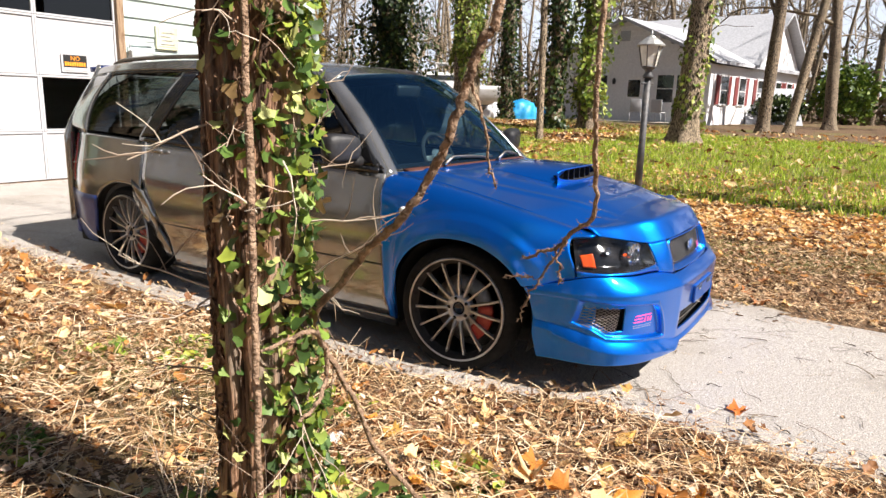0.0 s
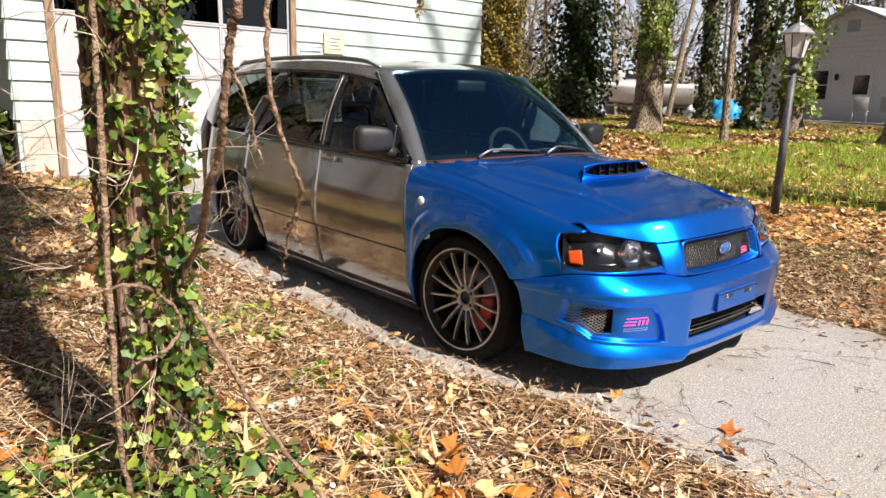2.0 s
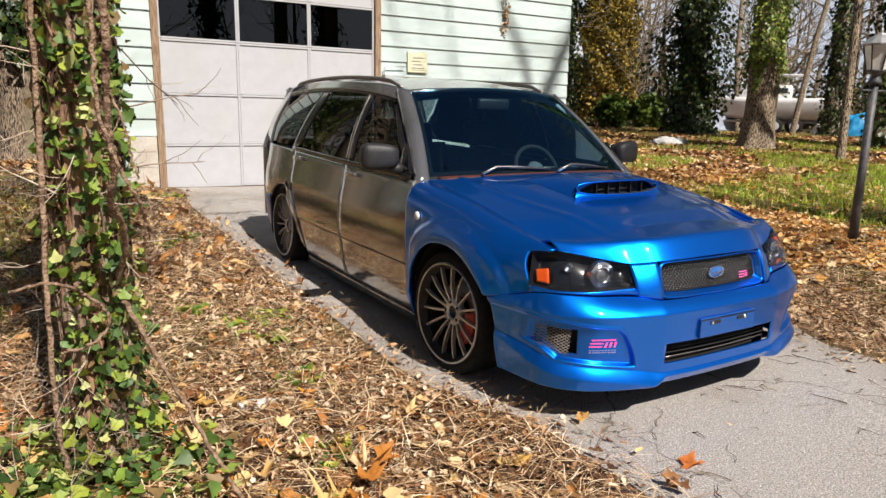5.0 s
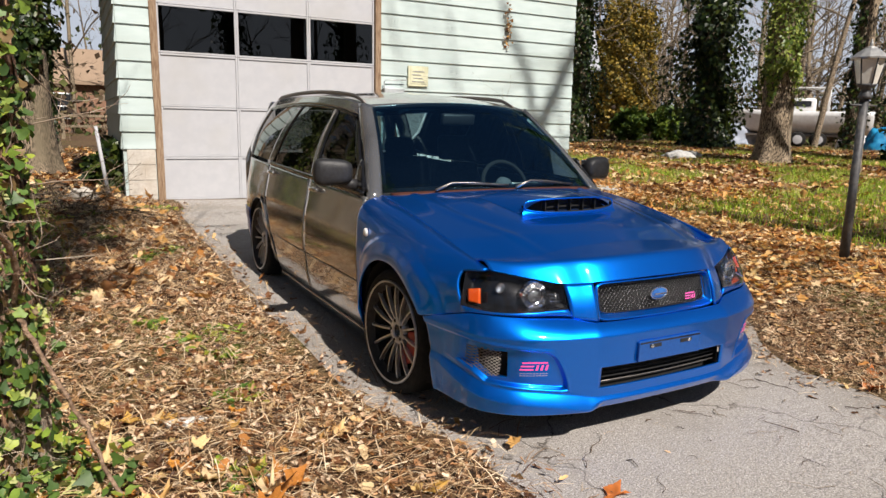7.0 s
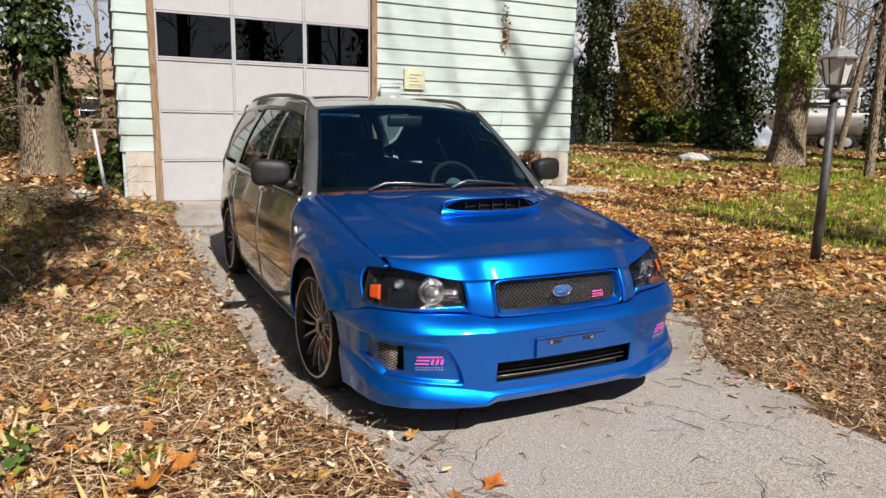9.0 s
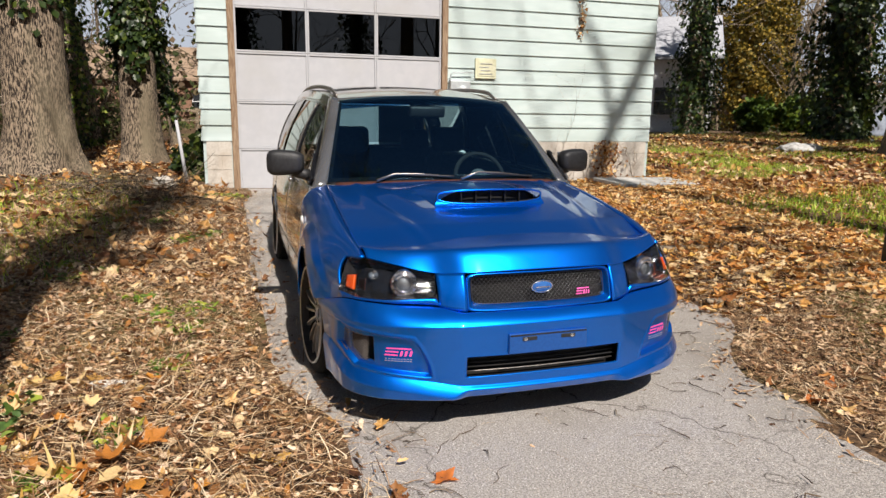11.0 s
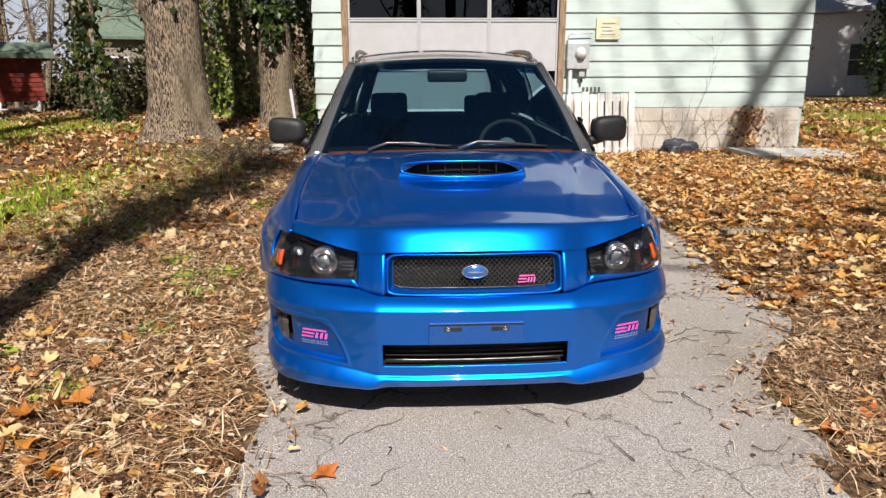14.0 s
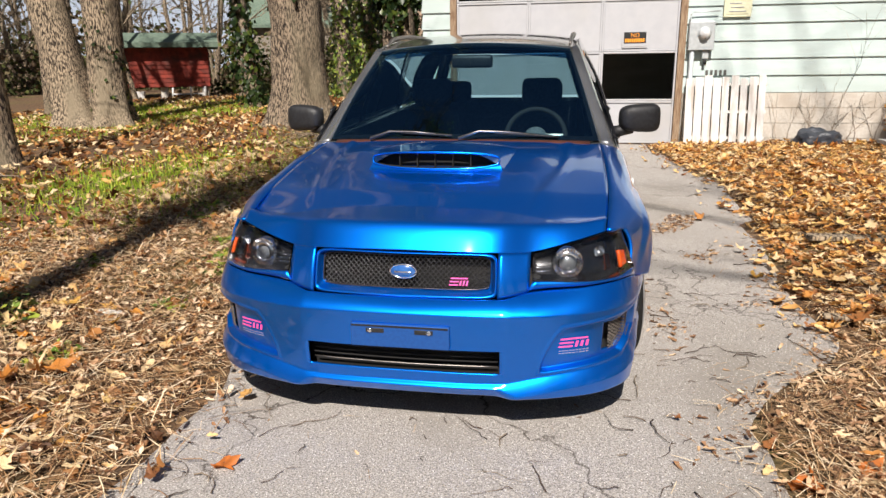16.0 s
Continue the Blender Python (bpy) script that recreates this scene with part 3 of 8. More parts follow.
def scoop_dark(u, v):
    a = 2 * u - 1
    x = 0.262 * a
    y = -0.225 + 0.035 * a * a
    return Vector((x, y, hood_z(x, y) + 0.002 + 0.062 * v * (1 - abs(a) ** 5)))


scoop = part("air_scoop", grid(scoop_shell, 48, 24), M_BLUE, hood, "blue air scoop with a dark slotted mouth")
part("scoop_lip", tube([lip_point(2 * math.pi * i / 60) for i in range(61)], 0.0045, sides=8, close=False), M_BLUE, hood)
part("scoop_front", grid(scoop_front, 40, 6), M_BLUE, hood)
part("scoop_mouth", grid(scoop_dark, 24, 4), M_DARK, hood, "dark scoop mouth")
part("scoop_floor", grid(lambda u, v: (lambda p: Vector((p.x, lerp(p.y, -0.225, v), p.z + 0.001)))(lip_point(math.pi + math.pi * u)), 24, 3), M_DARK, hood)
for x in (-0.15, -0.075, 0.0, 0.075, 0.15):
    z = hood_z(x, -0.25)
    part("scoop_vane", box(x - 0.002, -0.255, z + 0.004, x + 0.002, -0.23, z + 0.066), M_DARK, hood, smooth=False)

# front bumper
plan = spline([(-0.16, (-0.20, -0.9275)), (0.0, (0.0, -0.930)), (0.16, (0.20, -0.9275)), (0.285, (0.356, -0.9185)), (0.295, (0.3685, -0.916)), (0.42, (0.52, -0.876)), (0.54, (0.655, -0.820)), (0.64, (0.745, -0.742)), (0.72, (0.79, -0.660)), (0.82, (0.822, -0.550)), (1.0, (0.852, -0.36))])
b_top = spline([(0.0, 0.496), (0.28, 0.499), (0.36, 0.514), (0.5, 0.522), (0.64, 0.528), (0.74, 0.524), (0.86, 0.492), (1.0, 0.456)])
b_in = spline([(0.0, 0.054), (0.28, 0.049), (0.38, 0.078), (0.55, 0.060), (0.75, 0.024), (1.0, 0.0)])
ridge_z = spline([(0.0, 0.203), (0.27, 0.206), (0.35, 0.221), (0.44, 0.238), (0.53, 0.250), (0.64, 0.262), (0.74, 0.285), (0.86, 0.31), (1.0, 0.32)])
BUMPER_LOW, SHOULDER = 0.146, 0.452


def prof(z, a):
    """Depth of the face behind the plan's line: a jutting lip with a sloped top, flat above it up to the shoulder."""
    zr, side, end = ridge_z(a), sstep(0.255, 0.32, a), sstep(0.70, 0.98, a)
    face = 0.013 * (1 - max(z - zr, 0) / (SHOULDER - zr))
    if z < zr:
        d = zr - z
        h = lerp(0.014, 0.052, side) * (1 - 0.4 * end)
        q = min(d / h, 1.0)
        face -= lerp(0.013, 0.027, side) * (1 - 0.75 * end) * lerp(q, q * (2 - q), 0.35)
        face += lerp(0.028, 0.010, side) * max(0.0, (d - h) / (zr - h - 0.150))
        face += 0.045 * max(0.0, (0.156 - z) / 0.010) ** 2
    return face + 0.007 * sstep(0.71, 0.76, a) * sstep(0.437, 0.429, z)


def pod_edge(z):
    """Outer edge of the fog-lamp pod at a height."""
    return 0.80 - 0.85 * max(0.33 - z, 0)


def pod(x, z):
    """Depth of the fog-lamp pod below the bumper's face, with a raised bead round it."""
    ax = abs(x)
    inner = ax - (0.470 + 0.075 * max(0.0, (z - 0.225) / 0.18) ** 1.8)
    top = 0.405 + 0.10 * (ax - 0.56) - z
    low = z - (0.246 + 0.10 * max(ax - 0.50, 0))
    outer = pod_edge(z) - ax
    d = min(inner, top, low, outer)
    if min(inner, top) < 0.03 and d > 0:
        d = 0.03 - math.hypot(max(0.03 - inner, 0), max(0.03 - top, 0)) if max(inner, top) < 0.03 else d
    return 0.022 * sstep(0.0, 0.009, d) - 0.0035 * math.exp(-((d + 0.005) / 0.006) ** 2)


def bumper_point(s, z):
    sg, a = (-1 if s < 0 else 1), abs(s)
    # the rear edge follows the wheel opening
    px, py = plan(a)
    e = 0.001
    qx, qy = plan(min(a + e, 1.0))
    ox, oy = plan(min(a + e, 1.0) - e)
    t = Vector((qx - ox, qy - oy)).normalized()
    nrm = Vector((t.y, -t.x))
    sh = SHOULDER
    if z <= sh:
        o = prof(z, a)
    else:
        k = (z - sh) / max(b_top(a) - sh, 0.01)
        o = lerp(0.0, b_in(a), lerp(k, k * k, 0.55))
    x, y = px - nrm.x * o, py - nrm.y * o
    p = pod(x, z) * (1 if a < 0.9 else 0)
    x, y = x - nrm.x * p, y - nrm.y * p
    return Vector((sg * x, y, z))


def bumper_grid():
    # stations lie closer together across the pods
    half = [i / 30 * 0.34 for i in range(30)] + [0.34 + i / 90 * 0.24 for i in range(90)] + [0.58 + i / 60 * 0.22 for i in range(60)] + [0.80 + i / 30 * 0.20 for i in range(31)]
    ss = [-q for q in half[:0:-1]] + half
    nu = len(ss) - 1

    def station(u):
        k = min(int(u * nu), nu - 1)
        return lerp(ss[k], ss[k + 1], u * nu - k)

    def f(u, v):
        s = station(u)
        a = abs(s)
        zt = b_top(a)
        z = lerp(BUMPER_LOW, zt, v)
        p = bumper_point(s, z)
        if a > 0.84:
            # pull the end to the wheel opening's edge
            d = min(max((z - HUB_F[1]) / 0.335, 0), 1)
            ye = HUB_F[0] - 0.385 * (1 - d ** 2.2) ** (1 / 2.2) - 0.03 * sstep(0.28, 0.10, z)
            k = (a - 0.84) / 0.16
            y0 = plan(0.84)[1]
            p.y = lerp(p.y, lerp(y0, ye, k), sstep(0, 0.4, k))
        return p

    def keep(u, v):
        s = station(u)
        a = abs(s)
        z = lerp(BUMPER_LOW, b_top(a), v)
        x = plan(a)[0]
        if x < 0.338 and 0.242 < z < 0.327:
            return False
        ax = x
        if 0.292 < z < 0.396 and 0.702 < ax < pod_edge(z) - 0.016:
            return False
        return True
    return grid(f, nu, 132, keep=keep)


bumper = part("front_bumper", bumper_grid(), M_BLUE, car, "metallic blue front bumper with a deep lip and pod intakes", solid=0.010)


def mesh_bars(hw, z0, z1, pitch, depth, place, r, skew=1.0):
    """Crossing diagonal bars inside a rectangle, each a thin strip."""
    bm = bmesh.new()
    h = z1 - z0
    run = h * skew
    n = int((2 * hw + run) / pitch) + 1
    for d in (1, -1):
        for i in range(n):
            xa = -hw - run + i * pitch 
            pts = []
            for k in range(33):
                q = k / 32
                x = xa + run * q
                if -hw <= x <= hw:
                    pts.append(place(x if d > 0 else -x, z0 + h * q))
            if len(pts) > 1:
                tube(pts, r, bm, sides=4, close=False)
    return bm


def grille_y(x, z):
    return lerp(-0.880, -0.838, (z - 0.50) / 0.145) + 0.022 * (x / 0.325) ** 2


def rrect(a, hw, z0, z1, p=0.28):
    th = 2 * math.pi * a
    c, sn = math.cos(th), math.sin(th)
    return (hw * abs(c) ** p * (1 if c > 0 else -1), (z0 + z1) / 2 + (z1 - z0) / 2 * abs(sn) ** p * (1 if sn > 0 else -1))


def grille_frame(u, v):
    x0, z0 = rrect(u, 0.3245, 0.4955, 0.6445, 0.16)
    x1, z1 = rrect(u, 0.298, 0.519, 0.630, 0.22)
    x, z = lerp(x0, x1, v), lerp(z0, z1, v)
    x *= 1 - 0.03 * max(0, (z - 0.6) / 0.05)
    return Vector((x, grille_y(x, z) - 0.006 * math.sin(min(v * 2, 1) * math.pi) + 0.026 * sstep(0.25, 1.0, v), z))


grille = part("grille_frame", grid(grille_frame, 96, 10, flip=False), M_BLUE, car, "blue grille surround")
part("grille_mesh", mesh_bars(0.292, 0.523, 0.627, 0.0185, 0, lambda x, z: (x, grille_y(x, z) + 0.022, z), 0.0015), M_MESH, grille, "dark metal diamond mesh")
part("grille_backing", grid(lambda u, v: Vector((lerp(-0.32, 0.32, u), grille_y(lerp(-0.32, 0.32, u), 0.5 + 0.14 * v) + 0.06, 0.5 + 0.14 * v)), 12, 2), M_DARK, grille)
# thin bright rim round the mesh
def ring(pf, r, n=60, sides=6):
    pts = [pf(i / n) for i in range(n + 1)]
    return tube(pts, r, sides=sides, close=False)
part("grille_rim", ring(lambda a: (lambda p: (p[0], grille_y(*p) + 0.016, p[1]))(rrect(a, 0.296, 0.521, 0.629, 0.2)), 0.0022), M_MESH, grille)


def oval(cx, cz, hw, hz, yoff, bulge, m=None):
    bm = bmesh.new()
    rings = []
    for j in range(6):
        q = j / 5
        rings.append([bm.verts.new((cx + hw * q * math.cos(k * math.pi / 16), yoff - bulge * (1 - q * q), cz + hz * q * math.sin(k * math.pi / 16))) for k in range(32)])
    for r0, r1 in zip(rings, rings[1:]):
        for k in range(32):
            bm.faces.new((r0[k], r0[(k + 1) % 32], r1[(k + 1) % 32], r1[k]))
    bmesh.ops.remove_doubles(bm, verts=bm.verts, dist=1e-5)
    bmesh.ops.recalc_face_normals(bm, faces=bm.faces)
    return bm


M_BADGEBLUE = surf("badge blue enamel", (0.02, 0.09, 0.30), (0.04, 0.14, 0.40), 50, 0.15, coat=1.0)
part("badge", oval(0, 0.580, 0.046, 0.024, -0.852, 0.010), M_BADGEBLUE, grille, "oval blue badge with a chrome rim")
part("badge_rim", ring(lambda a: (0.046 * math.cos(2 * math.pi * a), -0.853, 0.580 + 0.024 * math.sin(2 * math.pi * a)), 0.0035), M_CHROME, grille, "chrome rim")
part("badge_bar", box(-0.03, -0.8635, 0.577, 0.03, -0.8605, 0.582, bevel=0.001), M_CHROME, grille)


def decal(cx, cz, w, h, place, mat, parent, name="decal_bar"):
    """A mark of slanted bars in place of lettering."""
    for x0, z0, x1, z1 in ((-0.54, 0.30, 0.40, 0.46), (-0.54, -0.08, -0.06, 0.08), (-0.54, -0.46, -0.06, -0.30), (0.02, -0.46, 0.11, 0.14), (0.20, -0.46, 0.29, 0.14), (0.38, -0.46, 0.47, 0.14)):
        bm = bmesh.new()
        bm.faces.new([bm.verts.new(place(cx + p * w + 0.22 * h * q, cz + q * h)) for p, q in ((x0, z0), (x1, z0), (x1, z1), (x0, z1))])
        part(name, bm, mat, parent, "pink slanted bar", smooth=False)


decal(0.195, 0.548, 0.062, 0.028, lambda x, z: Vector((x, grille_y(x, z) + 0.012, z)), M_PINK, grille)
M_DECALGREY = surf("pale decal print", (0.25, 0.33, 0.5), (0.3, 0.38, 0.55), 50, 0.5)


def on_bumper(x, z, out=0.003):
    """A point on the bumper's face."""
    lo, hi = 0.0, 0.9
    for _ in range(30):
        mid = (lo + hi) / 2
        if abs(bumper_point(mid, z).x) < abs(x):
            lo = mid
        else:
            hi = mid
    p = bumper_point(lo, z)
    return Vector((math.copysign(p.x, x), p.y - out, z)) + Vector((math.copysign(out * 0.5, x), 0, 0))


for s in (-1, 1):
    decal(s * 0.588, 0.342, 0.098, 0.036, on_bumper, M_PINK, bumper)
    bm = bmesh.new()
    for k in range(2):
        for i in range(9):
            x0 = s * 0.588 - 0.055 + i * 0.0115
            q = [on_bumper(x0 + dx, 0.311 - 0.009 * k + dz) for dx, dz in ((0, 0), (0.0085, 0), (0.0085, 0.0032), (0, 0.0032))]
            bm.faces.new([bm.verts.new(p) for p in q])
    part("decal_print", bm, M_DECALGREY, bumper, smooth=False)["kind"] = "stuff"
    # pod intake: mesh in front of a dark recess
    def pod_back(u, v, s=s):
        p = bumper_point(lerp(0.56, 0.79, u), lerp(0.27, 0.41, v))
        return Vector((s * (p.x - 0.035), p.y + 0.035, p.z))
    part("intake_backing", grid(pod_back, 8, 4, flip=s < 0), M_DARK, bumper)
    def pod_pt(x, z, s=s):
        p = on_bumper(min(0.748 + x, pod_edge(z) - 0.014), z, -0.003)
        return Vector((s * p.x, p.y, p.z))
    part("intake_mesh", mesh_bars(0.050, 0.288, 0.400, 0.013, 0, pod_pt, 0.0014), M_STEEL, bumper, "fine metal mesh")

# lower intake with horizontal fins
def low_back(u, v):
    return Vector((lerp(-0.36, 0.36, u), -0.845 + 0.02 * (2 * u - 1) ** 2, lerp(0.150, 0.345, v)))
part("intake_backing", grid(low_back, 12, 2), M_DARK, bumper)
for k in range(4):
    z = 0.256 + k * 0.018
    part("intake_fin", tube([(x, -0.893 + 0.14 * x * x, z) for x in [i * 0.066 - 0.33 for i in range(11)]], 0.0028, sides=6), M_DARK if k else M_STEEL, bumper)
# plate bracket with two slots
M_BRACKET = surf("dark blue plastic", (0.003, 0.055, 0.24), (0.005, 0.07, 0.28), 80, 0.4, 0.05, 300, coat=0.3)
plate = part("plate_bracket", box(-0.172, -0.938, 0.331, 0.172, -0.922, 0.414, bevel=0.004), M_BRACKET, bumper, "dark blue plate bracket with two bolt slots", smooth=False)
for x in (-0.085, 0.085):
    part("slot", box(x - 0.032, -0.9405, 0.384, x + 0.032, -0.9375, 0.400, bevel=0.0015), M_BLACKPL, plate, smooth=False)
    part("bolt", lathe([(0, 0.004), (0.007, 0.003), (0.009, 0)], sides=10, m=pose(x - 0.018 * (1 if x < 0 else -1), -0.941, 0.392, 90)), M_CHROME, plate)
part("bracket_edge", box(-0.168, -0.9395, 0.405, 0.168, -0.9375, 0.411), M_GLOSSBLK, plate, smooth=False)

# headlights
hl_bot = spline([(0.0, (0.440, -0.812, 0.549)), (0.45, (0.615, -0.772, 0.542)), (0.75, (0.730, -0.690, 0.541)), (1.0, (0.792, -0.580, 0.547))])
hl_top = spline([(0.0, (0.434, -0.766, 0.633)), (0.40, (0.560, -0.712, 0.659)), (0.78, (0.688, -0.632, 0.686)), (1.0, (0.742, -0.535, 0.674))])


def hl_point(u, v, inset=0.0, grow=0.0):
    a, b = Vector(hl_bot(u)), Vector(hl_top(u))
    p = a.lerp(b, v)
    out = Vector((0.35 + 0.45 * u, -0.9 + 0.3 * u, 0.25 * v)).normalized()
    p += out * (0.014 * math.sin(math.pi * v) * math.sin(math.pi * min(max(u, 0.0), 1.0)) ** 0.5 - inset)
    return p


def plan_at(x):
    lo, hi = 0.0, 1.0
    for _ in range(30):
        mid = (lo + hi) / 2
        if plan(mid)[0] < x:
            lo = mid
        else:
            hi = mid
    return lo


def brow_point(u, v):
    """The body-coloured strip between the bumper's seam and the lamp."""
    top = Vector(hl_bot(u))
    a = plan_at(top.x + 0.02 * u)
    low = bumper_point(a, b_top(a)) + Vector((0, 0.004, 0.003))
    return low.lerp(top + Vector((0, 0.002, 0.001)), v) + Vector((0.2, -0.9, 0.0)) * 0.005 * math.sin(math.pi * v)


for s in (-1, 1):
    sv = lambda p: Vector((s * p.x, p.y, p.z))
    part("lamp_brow", grid(lambda u, v: sv(brow_point(u, v)), 24, 4, flip=s < 0), M_BLUE, car, "blue strip below the headlight", solid=0.006)
    housing = part("headlight", grid(lambda u, v: sv(hl_point(u, v, 0.055 * sstep(0, 0.06, u) * sstep(1, 0.94, u) * sstep(0, 0.12, v) * sstep(1, 0.88, v))), 40, 24, flip=s < 0), M_GLOSSBLK, car, "black headlight with a clear lens and round projector")
    part("lens", grid(lambda u, v: sv(hl_point(lerp(0.004, 0.996, u), lerp(0.01, 0.99, v), -0.003)), 24, 12, flip=s < 0), M_LENS, housing, "clear curved lens").visible_shadow = False
    c = hl_point(0.36, 0.52, 0.030)
    aim = Vector((s * 0.18, -1, 0.02))
    m = Matrix.Translation(sv(c)) @ aim.to_track_quat('Z', 'Y').to_matrix().to_4x4()
    part("projector_ring", lathe([(0.026, 0.0), (0.028, 0.014), (0.031, 0.018), (0.040, 0.017), (0.044, 0.008), (0.050, 0.012), (0.053, 0.008), (0.055, -0.016)], sides=32, m=m), M_CHROME, housing, "chrome projector ring")
    bm = lathe([(0.0, 0.012), (0.010, 0.0115), (0.019, 0.008), (0.026, 0.0)], sides=24, m=m)
    part("projector_lens", bm, surf("projector glass", (0.55, 0.57, 0.6), (0.7, 0.72, 0.75), 120, 0.08, metal=0.6, coat=1) if s < 0 else bpy.data.materials["projector glass"], housing)
    bm = None
    for k in range(28):
        bm = box(0.041, -0.0022, 0.006, 0.053, 0.0022, 0.0145, bm, m=m @ pose(0, 0, 0, 0, 0, k * 360 / 28))
    part("projector_teeth", bm, M_CHROME, housing, "ring of small bright reflector teeth", smooth=False)
    bm = bmesh.new()
    for r in (0.008, 0.017, 0.026):
        for k in range(int(r / 0.008) * 6):
            th = k * 2 * math.pi / (int(r / 0.008) * 6)
            lathe([(0.0028, 0.0), (0.0028, 0.003), (0.0016, 0.003)], bm, sides=6, m=m @ pose(r * 0.85 * math.cos(th), r * 0.85 * math.sin(th), 0.012 - 8 * r * r))
    part("projector_cells", bm, M_GLOSSBLK, housing)
    part("turn_signal", grid(lambda u, v: sv(hl_point(lerp(0.835, 0.940, u) + 0.02 * v, lerp(0.14, 0.54 - 0.06 * u, v), 0.010)), 8, 8, flip=s < 0), M_AMBER, housing, "amber turn signal reflector", solid=0.012)
    for k in range(3):
        v = 0.30 + 0.14 * k
        part("reflector_fin", tube([sv(hl_point(u, v, 0.028)) for u in [0.04 + i * 0.018 for i in range(9)]], 0.0022, sides=5), M_CHROME, housing)
    part("inner_lamp", lathe([(0.0, 0.0), (0.008, 0.003), (0.016, 0.011), (0.019, 0.017)], sides=20, m=Matrix.Translation(sv(hl_point(0.70, 0.62, 0.045))) @ aim.to_track_quat('Z', 'Y').to_matrix().to_4x4()), M_CHROME, housing)

# greenhouse
def ws_point(u, v):
    """Windshield, from base to top."""
    a = 2 * u - 1
    x0, x1 = 0.690, 0.535
    x = lerp(x0, x1, v) * a
    y0 = lerp(0.27, 0.43, a * a)
    y1 = lerp(0.855, 0.945, a * a)
    z0 = lerp(0.912, 0.888, a * a)
    z1 = lerp(1.374, 1.338, a * a)
    return Vector((x, lerp(y0, y1, v) - 0.018 * math.sin(math.pi * v), lerp(z0, z1, v) + 0.016 * math.sin(math.pi * v)))


windshield = part("windshield", grid(ws_point, 36, 20), M_WSGLASS, car, "bluish tinted windshield glass, sky blue put into its gloss")
windshield.visible_shadow = False
def ws_band(u, v):
    p = ws_point(lerp(0.012, 0.988, u), lerp(0.0, 0.045, v))
    return p + Vector((0, 0.004, -0.004))
part("windshield_frit", grid(ws_band, 30, 2), M_GLOSSBLK, windshield, "black glass border")
for s in (-1, 1):
    part("windshield_seal", grid(lambda u, v: ws_point(0.5 + s * (0.5 - 0.016 * u), v) + Vector((0, 0.003, -0.003)), 2, 20), M_GLOSSBLK, windshield)
part("windshield_seal", grid(lambda u, v: ws_point(u, lerp(0.955, 1.0, v)) + Vector((0, 0.003, -0.003)), 20, 2), M_GLOSSBLK, windshield)
tint_band = part("sun_band", grid(lambda u, v: ws_point(lerp(0.015, 0.985, u), lerp(0.86, 0.957, v)) + Vector((0, 0.002, -0.002)), 20, 4), glass("sun band glass", (0.05, 0.16, 0.33)), windshield, "blue sun band")
tint_band.visible_shadow = False


def roof_point(u, v):
    a = 2 * u - 1
    y = lerp(lerp(0.858, 0.948, a * a), 3.29, v)
    xr = roof_x(y)
    edge = math.sqrt(max(1 - abs(a) ** 8, 0))
    z = roof_z(y) + 0.040 * (1 - a * a) * sstep(0.86, 1.2, y) * 1.0 - 0.004 * abs(a) ** 8 + 0.036 * (1 - a * a) * (1 - sstep(0.86, 1.2, y))
    return Vector((xr * a * 0.995, y, z))


